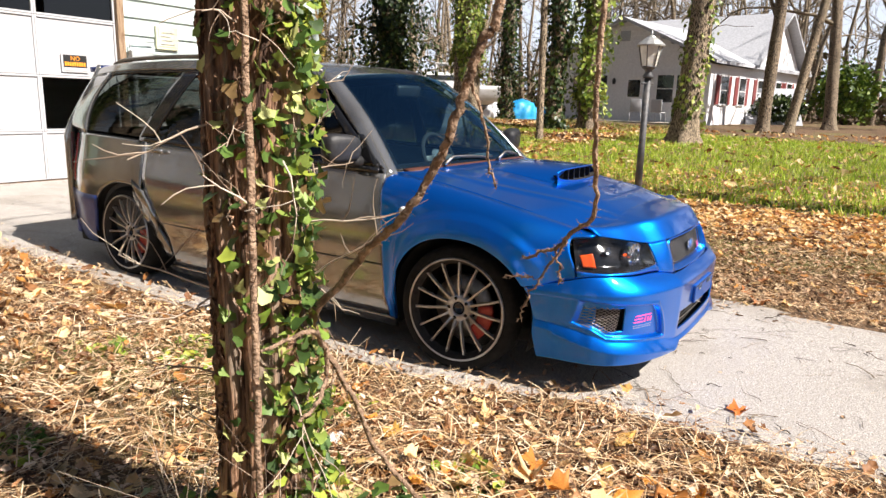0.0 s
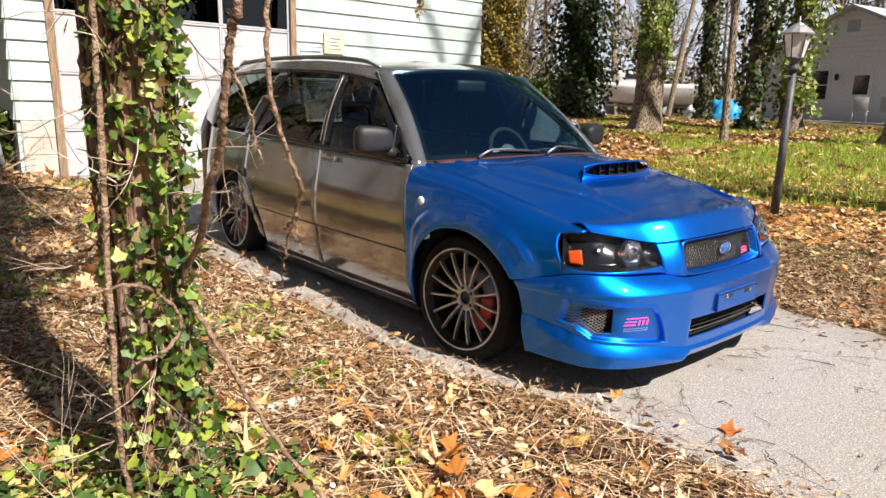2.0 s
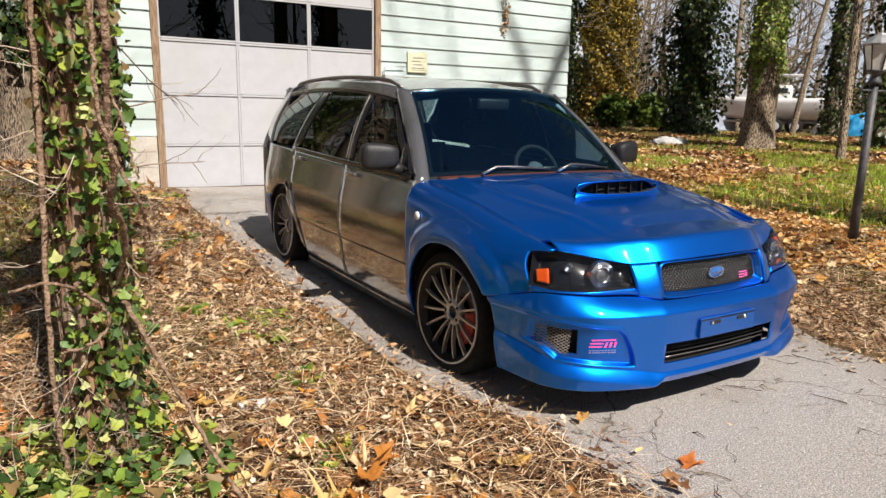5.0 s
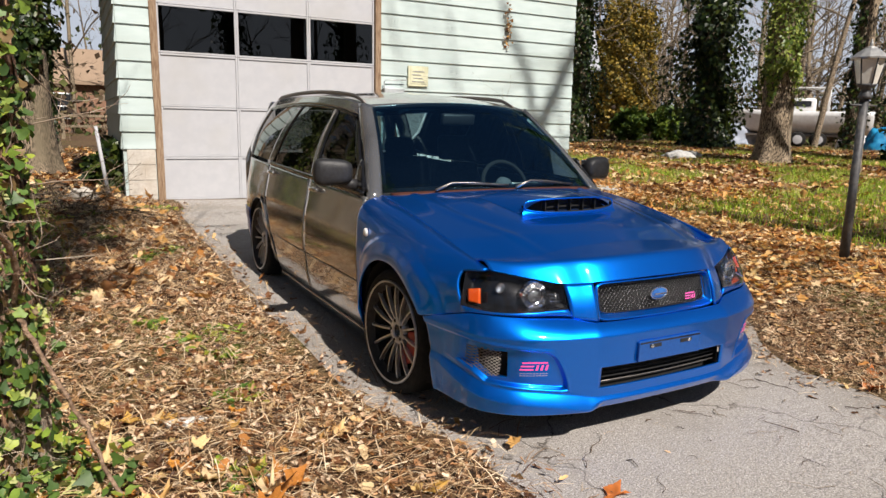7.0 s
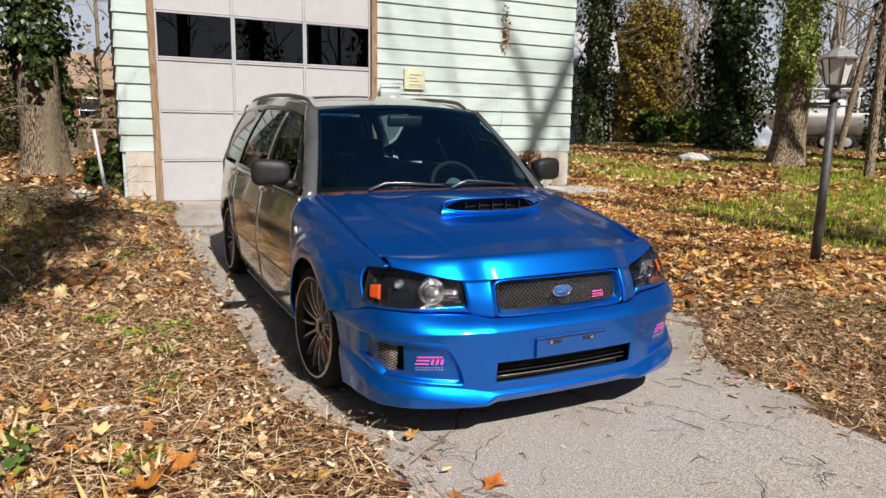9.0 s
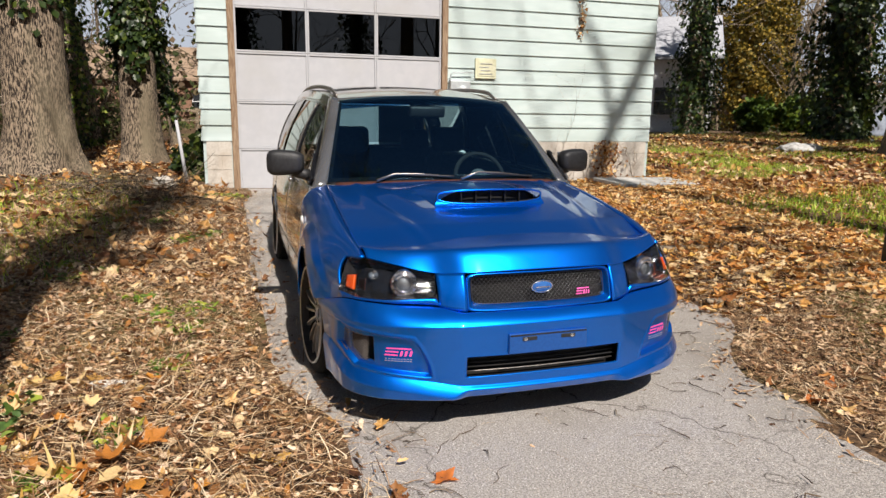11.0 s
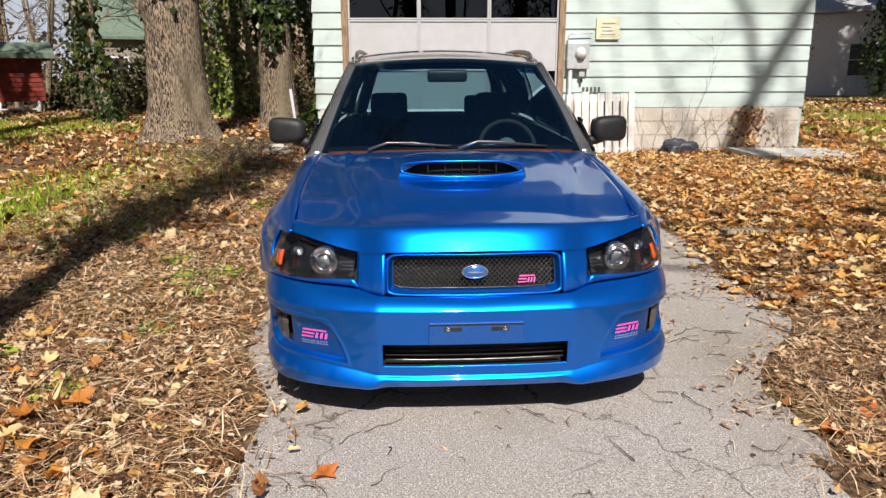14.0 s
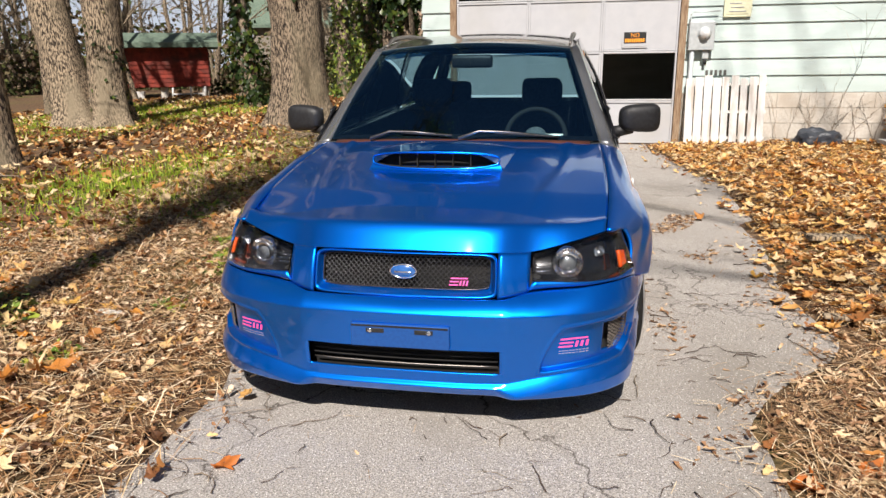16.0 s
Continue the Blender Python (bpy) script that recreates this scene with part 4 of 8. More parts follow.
roof_panel = part("roof_panel", grid(roof_point, 40, 40), M_SILVER, car, "silver roof panel", solid=0.02)
for s in (-1, 1):
    def pillar(u, v, s=s):
        v = -0.05 + 1.05 * v
        p = ws_point(1.0, v)
        q = Vector((lerp(0.772, 0.588, v), lerp(0.455, 1.03, v), lerp(0.872, 1.352, v)))
        r = p.lerp(q, u) + Vector((0.010, -0.012, 0.012)) * math.sin(math.pi * u)
        return Vector((s * r.x, r.y, r.z))
    part("front_pillar", grid(pillar, 8, 20, flip=s < 0), M_SILVER, car, solid=0.012)
    rz = lambda y: roof_z(min(max(y, 1.0), 3.29))
    side_panel("roof_rail_panel", const(0.985), const(3.29), lambda y: rz(y) - 0.055, lambda y: rz(y) + 0.001, M_SILVER, s, 40, 6)
    wt = lambda y: rz(y) - 0.072
    wtop = lambda y: rz(y) - 0.055
    wb = lambda y: belt_z(y) + 0.020
    bl = lambda y: belt_z(y) - 0.002
    side_panel("belt_moulding", const(0.47), const(2.36), bl, lambda y: belt_z(y) + 0.022, M_GLOSSBLK, s, 30, 2, inset=-0.003)
    side_panel("window_header", const(1.0), const(2.98), wt, wtop, M_GLOSSBLK, s, 30, 2, inset=0.004)
    side_panel("mirror_sail", lambda v: lerp(0.47, 0.60, v), lambda v: 0.62 + 0.02 * v, wb, lambda y: 1.03 if y < 0.61 else 1.05, M_GLOSSBLK, s, 4, 6, inset=0.002)
    side_panel("front_window", lambda v: lerp(0.55, 1.03, v), lambda v: lerp(1.245, 1.275, v), wb, wt, M_TINT, s, 20, 12, inset=0.012, label="dark tinted front side window", solid=0)
    side_panel("window_frame", lambda v: lerp(0.455, 0.985, v), lambda v: lerp(0.56, 1.045, v), wb, wt, M_GLOSSBLK, s, 3, 12, inset=0.016)
    side_panel("centre_pillar", lambda v: lerp(1.24, 1.27, v), lambda v: lerp(1.335, 1.35, v), wb, wt, M_GLOSSBLK, s, 6, 12, inset=0.004)
    side_panel("pillar_trim", lambda v: lerp(1.287, 1.312, v), lambda v: lerp(1.297, 1.322, v), wb, wt, M_STEEL, s, 2, 12, inset=0.0)
    side_panel("rear_window", lambda v: lerp(1.33, 1.345, v), lambda v: lerp(2.24, 1.985, v), wb, wt, M_TINT, s, 20, 12, inset=0.012, label="dark tinted rear side window", solid=0)
    side_panel("rear_pillar", lambda v: lerp(2.235, 1.98, v), lambda v: lerp(2.375, 2.12, v), wb, wt, M_GLOSSBLK, s, 6, 12, inset=0.004)
    side_panel("quarter_window", lambda v: lerp(2.37, 2.115, v), lambda v: lerp(3.05, 2.93, v) + 0.06 * math.sin(v * math.pi), wb, wt, M_TINT, s, 20, 12, inset=0.012, label="dark tinted quarter window", solid=0)
    side_panel("rear_corner_pillar", lambda v: lerp(3.045, 2.925, v) + 0.06 * math.sin(v * math.pi), lambda v: lerp(3.40, 3.27, v), bl, wtop, M_SILVER, s, 10, 14)
    # rear bumper corner, tail lamp
    side_panel("rear_bumper_corner", lambda v: lerp(2.88, 2.80, v), const(3.44), lambda y: max(rear_arch(y), 0.2), const(0.535), M_NAVY, s, 20, 10, inset=-0.006, label="weathered navy rear bumper")
    side_panel("tail_lamp", lambda v: lerp(3.32, 3.30, v), const(3.415), const(0.60), const(0.93), M_REDLENS, s, 6, 10, inset=-0.004, label="red tail lamp")
    # inner linings
    side_panel("door_lining", const(0.40), const(3.3), const(0.2), bl, M_DASH, s, 20, 8, inset=0.06)
    # handles
    for y, z in ((1.165, 0.842), (2.165, 0.872)):
        x = side_x(y, z)
        h = part("door_handle", box(s * x - 0.012, y - 0.075, z - 0.014, s * x + 0.012, y + 0.075, z + 0.014, bevel=0.009), M_SILVER, car, "silver door handle")
        h.location.x = s * 0.022
        part("handle_cup", lathe([(0.0, 0.0), (0.03, 0.003), (0.042, 0.0055)], sides=20, m=pose(s * (x + 0.0), y + 0.02, z - 0.012, 0, s * 90, 0)), M_STEEL, car)
    # door moulding line
    side_panel("door_moulding", const(0.40), const(2.10), const(0.428), const(0.437), M_GLOSSBLK, s, 30, 1, inset=-0.002, solid=0.004)
    # mirror
    bm = box(-0.10, -0.055, -0.062, 0.10, 0.055, 0.062)
    bmesh.ops.subdivide_edges(bm, edges=bm.edges[:], cuts=5, use_grid_fill=True)
    for v in bm.verts:
        q = Vector((v.co.x / 0.10, v.co.y / 0.055, v.co.z / 0.062))
        f = (abs(q.x) ** 4 + abs(q.y) ** 3 + abs(q.z) ** 4) ** -0.27
        k = 1 + 0.10 * (q.x * s)
        v.co = Vector((q.x * f * 0.104, q.y * f * 0.055 * (1 if q.y < 0 else 0.8), q.z * f * 0.070 * k))
    bmesh.ops.transform(bm, matrix=pose(s * 0.895, 0.615, 0.985, 0, 0, s * 12), verts=bm.verts)
    mir = part("door_mirror", bm, M_BLACKPL, car, "faded black plastic door mirror")
    part("mirror_arm", tube([(s * 0.77, 0.60, 0.915), (s * 0.80, 0.605, 0.92), (s * 0.86, 0.615, 0.935)], [0.032, 0.030, 0.03], sides=10), M_BLACKPL, mir)
    part("mirror_glass", box(s * 0.895 - 0.085, 0.655, 0.93, s * 0.895 + 0.085, 0.6585, 1.035, bevel=0.001), M_CHROME, mir)
    # roof rails
    pts = [(s * (roof_x(y) - 0.025), y, roof_z(y) + 0.006 + 0.018 * sstep(1.06, 1.22, y) * sstep(3.06, 2.90, y)) for y in [1.06 + i * 0.0505 for i in range(40)]]
    part("roof_rail", tube(pts, [0.008 + 0.006 * sstep(1.06, 1.3, p[1]) for p in pts], sides=10), M_STEEL, car, "grey roof rail")

# tail
M_REARGLASS = glass("smoky rear glass", (0.42, 0.45, 0.45))


def tail(u, v):
    a = 2 * u - 1
    z = lerp(0.30, 1.40, v)
    y = 3.46 - 0.03 * abs(a) ** 3 - 0.20 * sstep(0.95, 1.40, z)
    x = (0.76 if z < 0.95 else lerp(0.745, 0.56, (z - 0.95) / 0.45)) * a
    return Vector((x, y, z))
part("tailgate", grid(tail, 24, 20, keep=lambda u, v: not (0.62 < v < 0.94 and 0.08 < u < 0.92)), M_SILVER, car, solid=0.02)
part("rear_glass", grid(lambda u, v: tail(lerp(0.08, 0.92, u), lerp(0.62, 0.94, v)), 12, 8), M_REARGLASS, car, "smoky rear window", solid=0)
part("rear_bumper", box(-0.71, 3.42, 0.20, 0.71, 3.50, 0.54, bevel=0.02), M_NAVY, car, "weathered navy rear bumper")
bm = bmesh.new()
grid(lambda u, v: Vector((lerp(-0.55, 0.55, u), lerp(3.20, 3.42, v), lerp(1.425, 1.415, v) - 0.03 * (2 * u - 1) ** 2)), 20, 6, bm)
part("roof_spoiler", bm, M_NAVY, car, "navy roof spoiler", solid=0.035)

# underside and bay
part("underbody", box(-0.72, -0.40, 0.155, 0.72, 3.40, 0.24, bevel=0.02), M_DARK, car)
part("engine_bay", box(-0.47, -0.80, 0.17, 0.47, 0.36, 0.56, bevel=0.02), M_DARK, car)
for s in (-1, 1):
    part("inner_fender", box(min(s * 0.47, s * 0.745), -0.57, 0.165, max(s * 0.47, s * 0.745), -0.425, 0.50, bevel=0.02), M_DARK, car)
part("splash_tray", box(-0.46, -0.868, 0.158, 0.46, -0.75, 0.170, bevel=0.004), M_DARK, car)
part("splash_tray", box(-0.62, -0.75, 0.162, 0.62, -0.36, 0.18, bevel=0.008), M_DARK, car)
M_COWL = surf("faded red cowl plastic", (0.085, 0.020, 0.010), (0.05, 0.013, 0.008), 30, 0.7, 0.2, 100)
part("cowl", grid(lambda u, v: (lambda p: Vector((p.x, p.y - lerp(0.034, -0.01, v), p.z - lerp(0.012, 0.002, v))))(ws_point(lerp(0.03, 0.97, u), 0.0)), 30, 3), M_COWL, car, "faded reddish cowl panel", solid=0.01)


# wipers
def wiper(x0, x1, lift):
    a = ws_point((x0 / 0.69 + 1) / 2, 0.0) + Vector((0, -0.03, 0.004))
    arm = [a, a + Vector((0.10 * (1 if x1 > x0 else -1), 0.012, 0.034))]
    b = ws_point((x1 / 0.69 + 1) / 2, lift) + Vector((0, -0.012, 0.008))
    arm.append(arm[1].lerp(b, 0.5) + Vector((0, 0, 0.004)))
    arm.append(b)
    w = part("wiper", tube(arm, [0.009, 0.006, 0.0045, 0.003], sides=6), M_STEEL, car, "silver wiper arm with black blade")
    p0, p1 = arm[1].lerp(b, 0.25), b + (b - arm[1]) * 0.35
    blade = []
    for i in range(9):
        q = p0.lerp(p1, i / 8)
        u = (q.x / 0.685 + 1) / 2
        blade.append(Vector((q.x, q.y + 0.002, q.z - 0.004)))
    part("wiper_blade", tube(blade, 0.006, sides=5), M_BLACKPL, w)


wiper(-0.44, -0.10, 0.028)
wiper(0.02, 0.40, 0.028)

# cabin
def seat(cx, y, parent, bench=False):
    w = 0.24 if not bench else 0.60
    bm = box(-w, -0.22, 0.0, w, 0.26, 0.14, bevel=0.04)
    bmesh.ops.transform(bm, matrix=pose(cx, y, 0.34, -6), verts=bm.verts)
    st = part("seat", bm, M_CLOTH, parent, "dark cloth seat")
    bm = box(-w, -0.06, 0.0, w, 0.06, 0.56)
    bmesh.ops.subdivide_edges(bm, edges=bm.edges[:], cuts=5, use_grid_fill=True)
    for v in bm.verts:
        q = v.co.z / 0.56
        if not bench:
            v.co.x *= 1 - 0.32 * sstep(0.45, 1.0, q)
        v.co.y *= (1 - 0.3 * q) * (1 - 0.4 * (abs(v.co.x) / w) ** 4 * 0.5)
    bmesh.ops.transform(bm, matrix=pose(cx, y + 0.24, 0.42, -16), verts=bm.verts)
    part("backrest", bm, M_CLOTH, st)
    for hx in ((0,) if not bench else (-0.36, 0.36)):
        bm = box(-0.125, -0.045, 0.0, 0.125, 0.045, 0.18, bevel=0.035)
        bmesh.ops.transform(bm, matrix=pose(cx + hx, y + 0.39, 0.99 if not bench else 0.95, -12), verts=bm.verts)
        part("headrest", bm, M_CLOTH, st)


seat(-0.36, 1.15, car)
seat(0.36, 1.15, car)
seat(0.0, 2.10, car, True)
def dash_pt(u, v):
    x = lerp(-0.70, 0.70, u)
    z = [0.875, 0.885, 0.86, 0.74, 0.55][min(int(v * 4 + 0.001), 4)]
    y = [0.36, 0.52, 0.66, 0.72, 0.68][min(int(v * 4 + 0.001), 4)]
    return Vector((x, y + 0.05 * (x / 0.7) ** 2, z + (0.03 * math.exp(-((x - 0.36) / 0.14) ** 2) if 0.2 < v < 0.6 else 0)))
part("dashboard", grid(dash_pt, 40, 4), M_DASH, car, "dark grey dashboard")
mm = pose(0.36, 0.86, 0.86, 65, 0, 0)
sw = lathe([(0.165 + 0.014 * math.cos(k * math.pi / 4), 0.014 * math.sin(k * math.pi / 4)) for k in range(9)], sides=36, m=mm)
swo = part("steering_wheel", sw, M_DARK, car, "black three-spoke steering wheel")
part("wheel_boss", lathe([(0.0, 0.02), (0.05, 0.015), (0.065, -0.01)], sides=20, m=mm), M_DASH, swo)
for th in (0, 180, 270):
    part("wheel_spoke", box(0.04, -0.02, -0.008, 0.16, 0.02, 0.008, bevel=0.004, m=mm @ pose(0, 0, 0, 0, 0, th)), M_STEEL, swo)
bm = box(-0.115, -0.02, -0.035, 0.115, 0.02, 0.035, bevel=0.015)
bmesh.ops.transform(bm, matrix=pose(0, 0.87, 1.275, 10), verts=bm.verts)
part("rear_view_mirror", bm, M_BLACKPL, car)
part("headlining", grid(lambda u, v: roof_point(u, 0.03 + 0.95 * v) - Vector((0, 0, 0.035)), 10, 10, flip=True), surf("pale grey headlining", (0.3, 0.3, 0.3), (0.35, 0.35, 0.35), 100, 0.95), car)
part("cabin_floor", box(-0.70, 0.35, 0.24, 0.70, 3.35, 0.27), M_CLOTH, car)
part("bulkhead", box(-0.70, 0.36, 0.24, 0.70, 0.38, 0.87), M_DARK, car)


# wheels
# The wheel's inside is darker than its lip and spokes.
M_BARREL = surf("dark barrel metal", (0.018, 0.016, 0.015), (0.04, 0.035, 0.032), 30, 0.6, 0.1, 100, metal=0.4)


def build_wheel(s, hub, steer, track):
    m = pose(s * track, hub[0], hub[1], 0, 0, steer) @ pose(0, 0, 0, 0, s * (90 - 1.8), 0)
    r = 0.243
    rim = part("wheel", lathe([(r - 0.010, 0.020), (r - 0.004, 0.024), (r, 0.018), (r, 0.004), (r - 0.012, -0.01)], sides=64), M_RIM, car, "silver fifteen-spoke alloy wheel")
    rim.matrix_basis = m
    part("wheel_barrel", lathe([(r - 0.012, -0.01), (r - 0.024, -0.05), (r - 0.030, -0.16), (r - 0.018, -0.19)], sides=48), M_BARREL, rim, "dark wheel barrel")
    part("inner_rim_step", lathe([(r - 0.010, 0.020), (r - 0.018, 0.012), (r - 0.022, -0.006), (r - 0.032, -0.016)], sides=64), M_BARREL, rim)
    tw = WR
    part("tyre", lathe([(r - 0.004, 0.012), (r + 0.012, 0.016), (r + 0.030, 0.012), (tw - 0.010, 0.002), (tw - 0.002, -0.014), (tw, -0.04), (tw, -0.16), (tw - 0.004, -0.185), (r + 0.02, -0.20), (r - 0.02, -0.195)], sides=64), M_RUBBER, rim, "low black tyre")
    for k in range(15):
        b = bmesh.new()
        n = 6
        secs = []
        for i in range(n + 1):
            q = i / n
            rr = lerp(0.040, r - 0.016, q)
            w = lerp(0.0065, 0.0043, q) + 0.003 * sstep(0.88, 1.0, q)
            zf = -0.006 - 0.020 * (1 - q) ** 1.2 + 0.010 * math.sin(q * math.pi)
            secs.append([b.verts.new(v) for v in ((rr, -w, zf - 0.020), (rr, -w * 0.8, zf), (rr, w * 0.8, zf), (rr, w, zf - 0.020))])
        for s0, s1 in zip(secs, secs[1:]):
            for j in range(4):
                b.faces.new((s0[j], s0[(j + 1) % 4], s1[(j + 1) % 4], s1[j]))
        bmesh.ops.recalc_face_normals(b, faces=b.faces)
        bmesh.ops.transform(b, matrix=pose(0, 0, 0, 0, 0, k * 24), verts=b.verts)
        part("spoke", b, M_RIM, rim, smooth=False)
    part("hub", lathe([(0.030, -0.034), (0.031, -0.020), (0.036, -0.016), (0.056, -0.018), (0.066, -0.026), (0.068, -0.05)], sides=32), M_RIM, rim)
    part("centre_bore", lathe([(0.0, -0.040), (0.029, -0.038), (0.0305, -0.026)], sides=24), M_GLOSSBLK, rim, "black centre bore")
    for k in range(5):
        part("lug_nut", lathe([(0.0, -0.018), (0.0085, -0.0185), (0.010, -0.026)], sides=6, m=pose(0.048 * math.cos(k * 1.2566 + 0.3), 0.048 * math.sin(k * 1.2566 + 0.3), 0.004)), M_GLOSSBLK, rim)
    part("brake_disc", lathe([(0.07, -0.075), (0.148, -0.075), (0.150, -0.10), (0.07, -0.10)], sides=40), M_STEEL, rim, "worn steel brake disc")
    bm = bmesh.new()
    grid(lambda u, v: Vector((lerp(0.10, 0.168, v) * math.cos(lerp(1.2, 2.3, u)), lerp(0.10, 0.168, v) * math.sin(lerp(1.2, 2.3, u)), -0.062)), 10, 4, bm)
    cal = part("brake_caliper", bm, M_RED, rim, "red brake caliper", solid=0.04)
    cal.rotation_euler.z = radians(150 if s < 0 else 200)
    return rim


for s in (-1, 1):
    build_wheel(s, HUB_F, 5, 0.832)
    build_wheel(s, HUB_R, 0, 0.832)

# the tail is short behind the rear wheels
for ob in car.children_recursive:
    if ob.type == 'MESH' and ob.matrix_basis.is_identity and ob.parent is car:
        for v in ob.data.vertices:
            if v.co.y > 2.87:
                v.co.y = 2.87 + (v.co.y - 2.87) * 0.74


# ---- fallen leaves, straw, twigs, grass ----
def leaf_mat(name, cols, rough=0.6, trans=0.25, var=30.0):
    m = bpy.data.materials.new(name)
    m.use_nodes = True
    n, l = m.node_tree.nodes, m.node_tree.links
    b, out = n["Principled BSDF"], n["Material Output"]
    geo, oi, ad, fr, rp = n.new("ShaderNodeNewGeometry"), n.new("ShaderNodeObjectInfo"), n.new("ShaderNodeMath"), n.new("ShaderNodeMath"), n.new("ShaderNodeValToRGB")
    ad.operation, fr.operation = 'ADD', 'FRACT'
    l.new(geo.outputs["Random Per Island"], ad.inputs[0])
    l.new(oi.outputs["Random"], ad.inputs[1])
    l.new(ad.outputs[0], fr.inputs[0])
    l.new(fr.outputs[0], rp.inputs[0])
    el = rp.color_ramp.elements
    while len(el) < len(cols):
        el.new(0.5)
    rp.color_ramp.interpolation = 'CONSTANT'
    for k, c in enumerate(cols):
        el[k].position, el[k].color = k / len(cols), (*c, 1)
    tx, tc = n.new("ShaderNodeTexNoise"), n.new("ShaderNodeTexCoord")
    l.new(tc.outputs["Object"], tx.inputs["Vector"])
    tx.inputs["Scale"].default_value, tx.inputs["Detail"].default_value = var, 4
    mr, hs = n.new("ShaderNodeMapRange"), n.new("ShaderNodeHueSaturation")
    mr.inputs[3].default_value, mr.inputs[4].default_value = 0.45, 1.55
    l.new(tx.outputs["Fac"], mr.inputs[0])
    l.new(mr.outputs[0], hs.inputs["Value"])
    l.new(rp.outputs[0], hs.inputs["Color"])
    l.new(hs.outputs[0], b.inputs["Base Color"])
    b.inputs["Roughness"].default_value, b.inputs["Specular IOR Level"].default_value = rough, 0.4
    tb, mx = n.new("ShaderNodeBsdfTranslucent"), n.new("ShaderNodeMixShader")
    l.new(hs.outputs[0], tb.inputs[0])
    mx.inputs[0].default_value = trans
    l.new(b.outputs[0], mx.inputs[1])
    l.new(tb.outputs[0], mx.inputs[2])
    l.new(mx.outputs[0], out.inputs[0])
    return m


M_LEAF = leaf_mat("dry leaves", [(0.30, 0.13, 0.04), (0.66, 0.37, 0.12), (0.10, 0.042, 0.016), (0.76, 0.49, 0.22), (0.45, 0.20, 0.05), (0.72, 0.55, 0.34), (0.30, 0.14, 0.055), (0.80, 0.60, 0.34), (0.20, 0.08, 0.03)])
M_LEAFGOLD = leaf_mat("golden maple leaves", [(0.32, 0.13, 0.04), (0.80, 0.60, 0.34), (0.60, 0.36, 0.13), (0.45, 0.19, 0.05), (0.72, 0.422, 0.101), (0.75, 0.528, 0.216), (0.62, 0.264, 0.0432), (0.78, 0.563, 0.274), (0.5, 0.194, 0.036), (0.7, 0.458, 0.158)])
M_STRAW = leaf_mat("dry straw", [(0.62, 0.43, 0.24), (0.30, 0.165, 0.07), (0.82, 0.66, 0.45), (0.16, 0.08, 0.036), (0.66, 0.48, 0.28), (0.40, 0.23, 0.11), (0.09, 0.045, 0.02)], trans=0.0)
M_TWIG = leaf_mat("dark twigs", [(0.06, 0.04, 0.03), (0.13, 0.09, 0.06), (0.22, 0.17, 0.12), (0.09, 0.06, 0.045)], 0.85, 0.0)
M_TWIGPALE = leaf_mat("pale dry twigs", [(0.34, 0.26, 0.19), (0.52, 0.44, 0.35), (0.20, 0.14, 0.10), (0.42, 0.33, 0.25)], 0.85, 0.0)
M_GRASS = leaf_mat("spring grass", [(0.24, 0.38, 0.02), (0.44, 0.56, 0.04), (0.32, 0.47, 0.03), (0.60, 0.62, 0.12), (0.20, 0.32, 0.02)], 0.5, 0.3, 3)
M_GRASSDRY = leaf_mat("yellowish grass", [(0.30, 0.32, 0.04), (0.46, 0.44, 0.09), (0.22, 0.28, 0.03), (0.56, 0.48, 0.16)], 0.6, 0.3, 3)
M_WEED = leaf_mat("green weeds", [(0.14, 0.26, 0.03), (0.30, 0.42, 0.05), (0.09, 0.18, 0.03), (0.42, 0.45, 0.06)], 0.5, 0.3)
M_IVY = leaf_mat("ivy leaves", [(0.063, 0.119, 0.025), (0.196, 0.294, 0.042), (0.042, 0.084, 0.02), (0.33, 0.39, 0.055), (0.112, 0.196, 0.039), (0.48, 0.50, 0.18), (0.077, 0.14, 0.036), (0.238, 0.154, 0.063), (0.252, 0.336, 0.07)], 0.5, 0.25)

M_LEAFTAN = leaf_mat("orange-tan leaves", [(0.62, 0.32, 0.09), (0.76, 0.48, 0.18), (0.30, 0.12, 0.04), (0.78, 0.55, 0.26), (0.52, 0.23, 0.06), (0.74, 0.55, 0.32), (0.14, 0.06, 0.022), (0.82, 0.62, 0.36), (0.66, 0.36, 0.12)])


def mesh_arrays(name, verts, faces, mat, smooth=True):
    me = bpy.data.meshes.new(name)
    nv, (nf, k) = len(verts), faces.shape
    me.vertices.add(nv)
    me.vertices.foreach_set("co", verts.astype(np.float32).ravel())
    me.loops.add(nf * k)
    me.loops.foreach_set("vertex_index", faces.astype(np.int32).ravel())
    me.polygons.add(nf)
    me.polygons.foreach_set("loop_start", np.arange(nf, dtype=np.int32) * k)
    me.polygons.foreach_set("use_smooth", np.full(nf, smooth))
    me.update(calc_edges=True)
    me.materials.append(mat)
    return me


